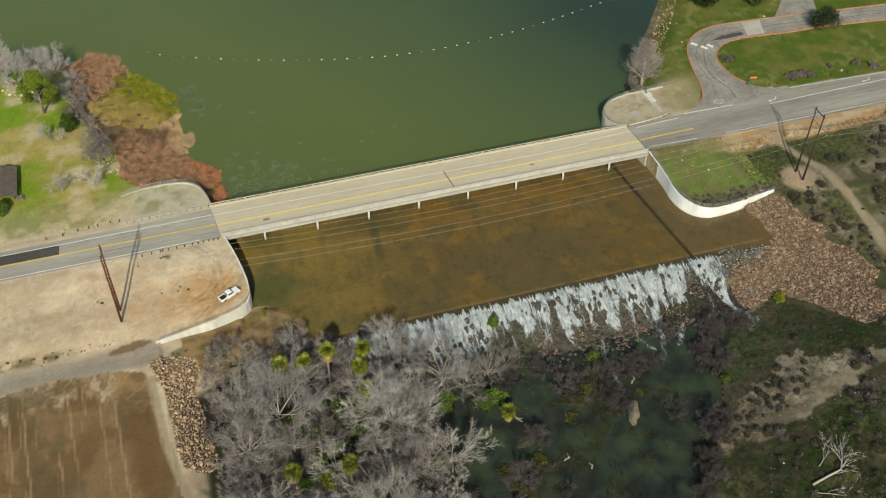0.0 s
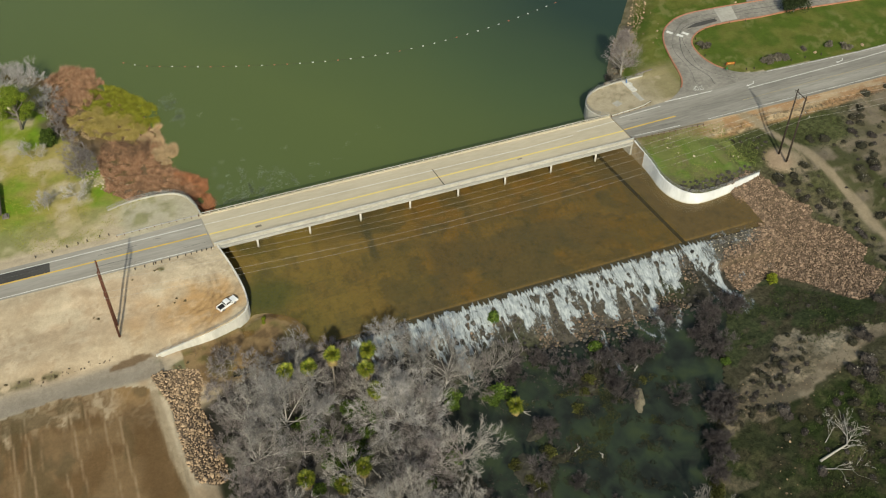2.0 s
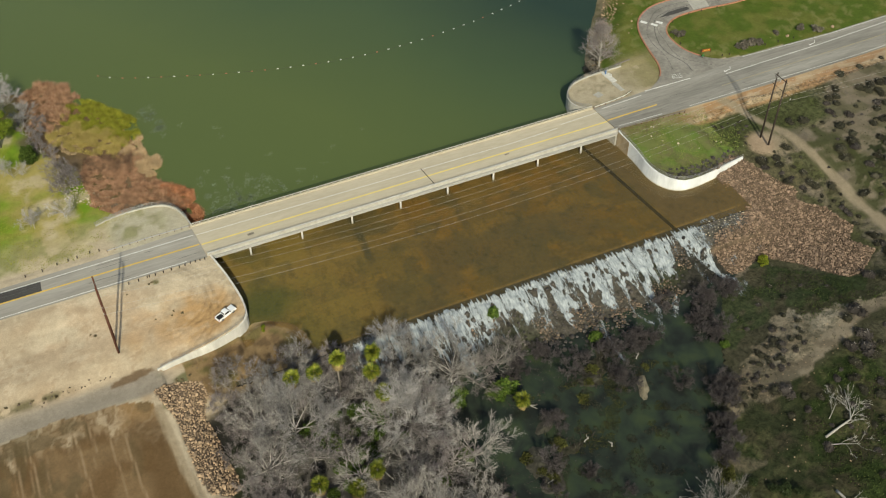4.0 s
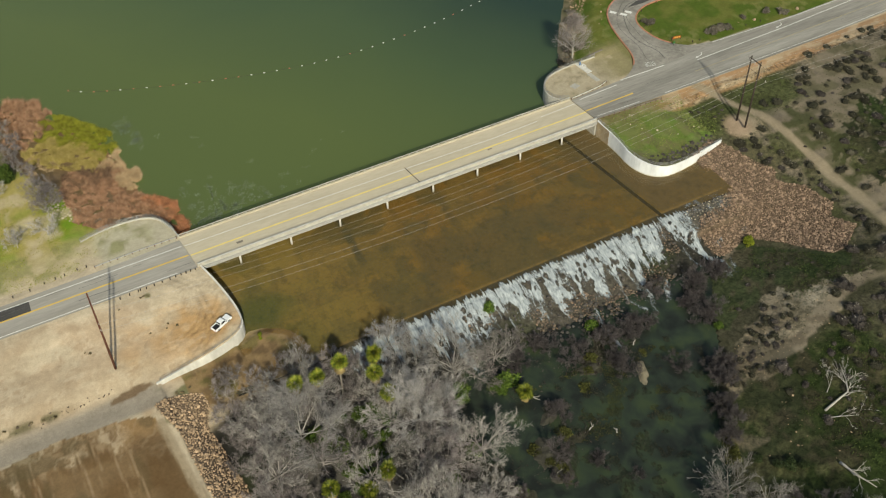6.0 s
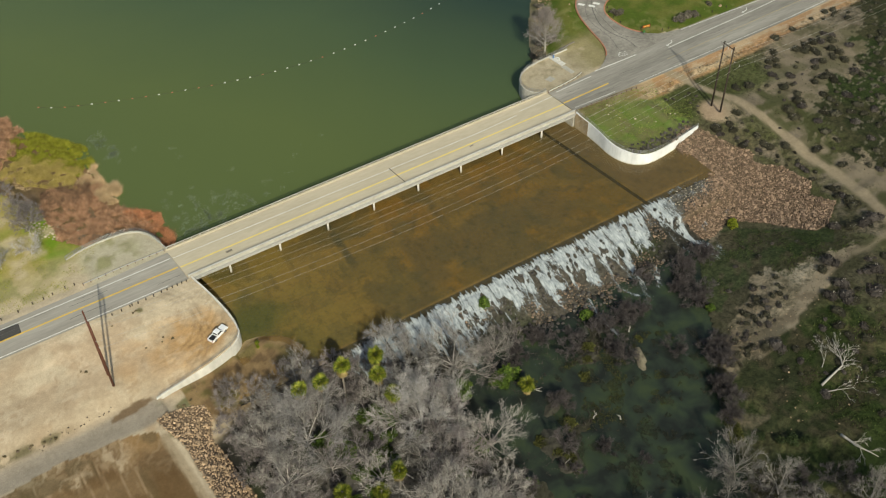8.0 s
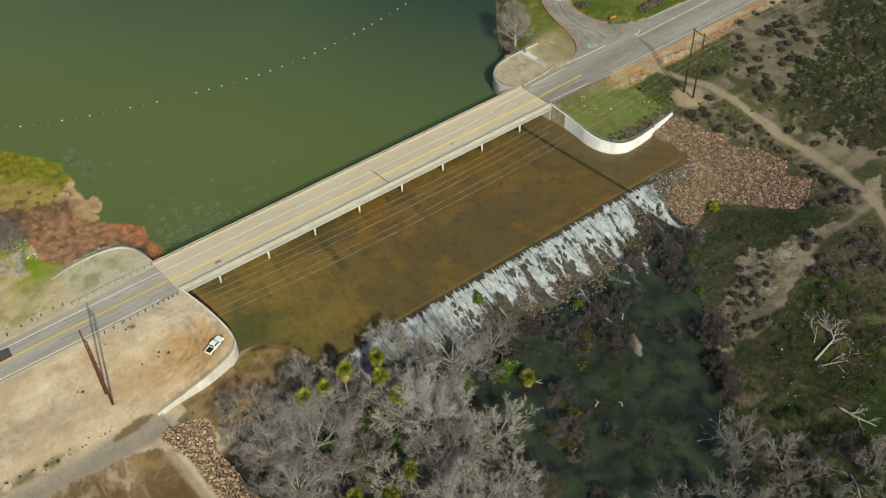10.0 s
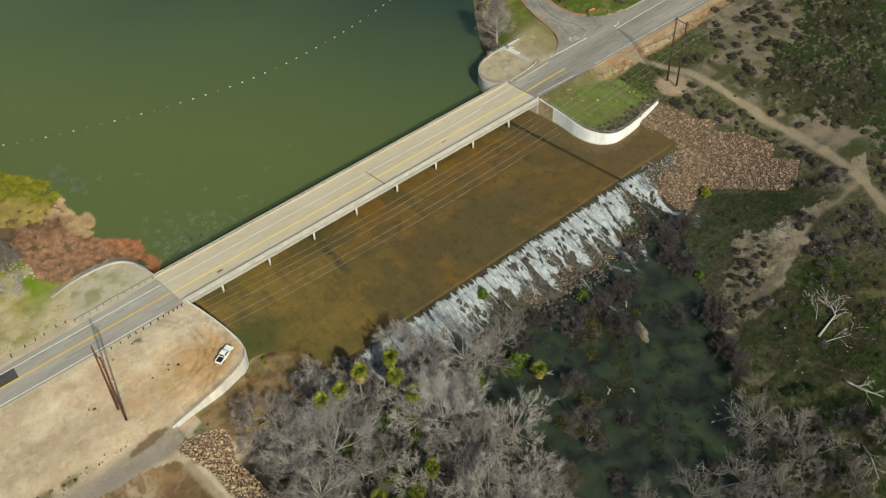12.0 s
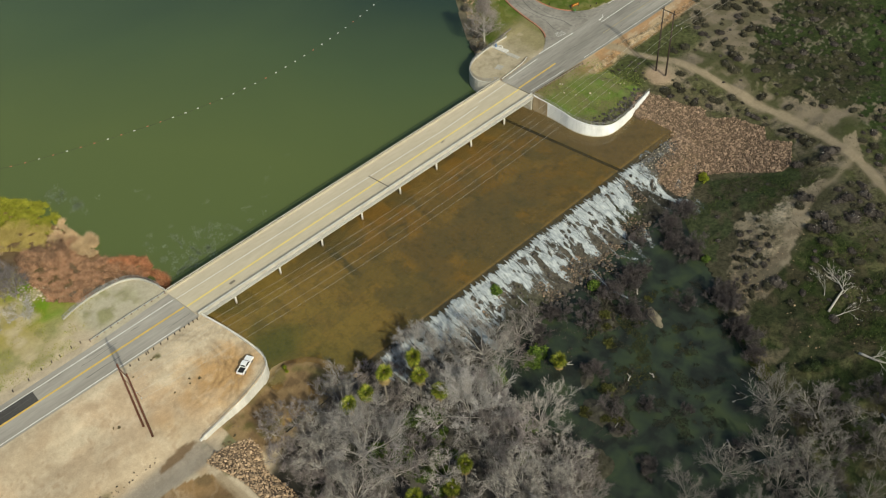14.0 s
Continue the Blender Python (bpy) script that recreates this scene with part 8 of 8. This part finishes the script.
for k, (x, y, l, w, rz) in enumerate(((15, 203.6, 1.8, 0.8, 0), (96, 204.6, 1.5, 0.4, 0.1))):
    o = flat("trim_tar_mark_%d" % k, [(-l / 2, -w / 2), (l / 2, -w / 2), (l / 2, w / 2), (-l / 2, w / 2)], 0.09, tar_mark, "grey tar mark on the deck", "stain")
    o.matrix_basis = pose(x, y, 0, 0, 0, math.degrees(rz))

# ---- picnic shelter ----
roof_brown = surface("brown shingle roof", (0.10, 0.08, 0.065), (0.17, 0.14, 0.115), 3, 0.9, 0.2, 0.3, 0.4)
sh = thing("picnic_shelter", (-56.3, 239, -1.2), "dark brown timber picnic shelter with a shingle roof", "shelter")
for x in (-59.5, -53.2):
    for y in (233.5, 244.5):
        g = Geo()
        g.box((x, y, 0.1), (0.3, 0.3, 3.4))
        part("post", g, wood_pole, sh)
for s in (-1, 1):
    g = Geo()
    g.add([(-56.3, 232, 3.0), (-56.3, 246, 3.0), (-56.3 + s * 4.2, 246, 1.7), (-56.3 + s * 4.2, 232, 1.7), (-56.3, 232, 2.8), (-56.3, 246, 2.8), (-56.3 + s * 4.2, 246, 1.5), (-56.3 + s * 4.2, 232, 1.5)], [(0, 1, 2, 3), (7, 6, 5, 4), (0, 3, 7, 4), (3, 2, 6, 7), (2, 1, 5, 6), (1, 0, 4, 5)])
    part("roof_slope", g, roof_brown, sh)
tb = thing("picnic_table", (-51.5, 233, -1.2), "brown timber picnic table beside the shelter", "table")
z0 = ground_z(-51.5, 233)
for nm, dx, dz, w in (("tabletop", 0, 0.75, 0.8), ("bench", -0.75, 0.45, 0.3), ("bench", 0.75, 0.45, 0.3)):
    g = Geo()
    g.box((-51.5 + dx, 233, z0 + dz), (w, 1.9, 0.06))
    part(nm, g, wood_grey, tb)
for dy in (-0.6, 0.6):
    g = Geo()
    g.box((-51.5, 233 + dy, z0 + 0.37), (1.6, 0.1, 0.74), 0, 0.5)
    part("trestle", g, wood_grey, tb)

# ---- weeds on the pad, tar seams on the park road ----
tar_old = painted("greyed tar", (0.135, 0.13, 0.122), 0.85, 0, 0.35)
weed_dry = leafy("dry weeds", [(0.0, (0.11, 0.09, 0.05)), (1.0, (0.24, 0.19, 0.11))])
weed_kinds = [shrub("weed_clump", 390 + i, (0.8, 0.7, 0.35), 160, 0.22, weed_dry, "small dry weed clump on the dirt pad", "weed", "weeds on the dirt pad", 4) for i in range(2)]
place(weed_kinds, [(-16.6, 184.5), (-12.4, 184.2), (-9.6, 183.8), (-11.6, 185.6), (-33, 186.2), (-32, 185.4), (-14.5, 196.8), (-13.5, 196.4), (-15.4, 196.6), (-21.5, 195.4), (-47, 171.5), (-50, 172), (-53, 172.4), (-56, 172.6), (-44.5, 171.2), (-15, 164.6), (-13, 165.4), (-16.5, 165)], 391, 0.4, 0.8)
for k, u in enumerate((0.30, 0.52, 0.70)):
    n = min(len(INNER), len(OUTER))
    seam = []
    for i in range(4, n - 6):
        w = u + 0.05 * math.sin(i * 0.7 + k * 2)
        seam.append((INNER[i][0] * w + OUTER[i][0] * (1 - w), INNER[i][1] * w + OUTER[i][1] * (1 - w)))
    strip("trim_tar_seam_%d" % k, seam, 0.14 + 0.1 * (k % 2), 0.062 + 0.002 * k, tar_old, "dark tar seam winding along the park road", "tar seam")
rnd = random.Random(17)
for k in range(18):
    x = rnd.uniform(-56, -4) if k < 9 else rnd.uniform(135, 250)
    y, l = rnd.uniform(200.5, 209.5) if x < 0 else rnd.uniform(203, 212), rnd.uniform(2, 11)
    strip("trim_road_crack_%d" % k, [(x, y), (x + l * 0.4, y + rnd.uniform(-0.2, 0.2)), (x + l, y + rnd.uniform(-0.3, 0.3))], rnd.uniform(0.06, 0.14), 0.058, tar_old, "dark sealed crack in the road", "crack")
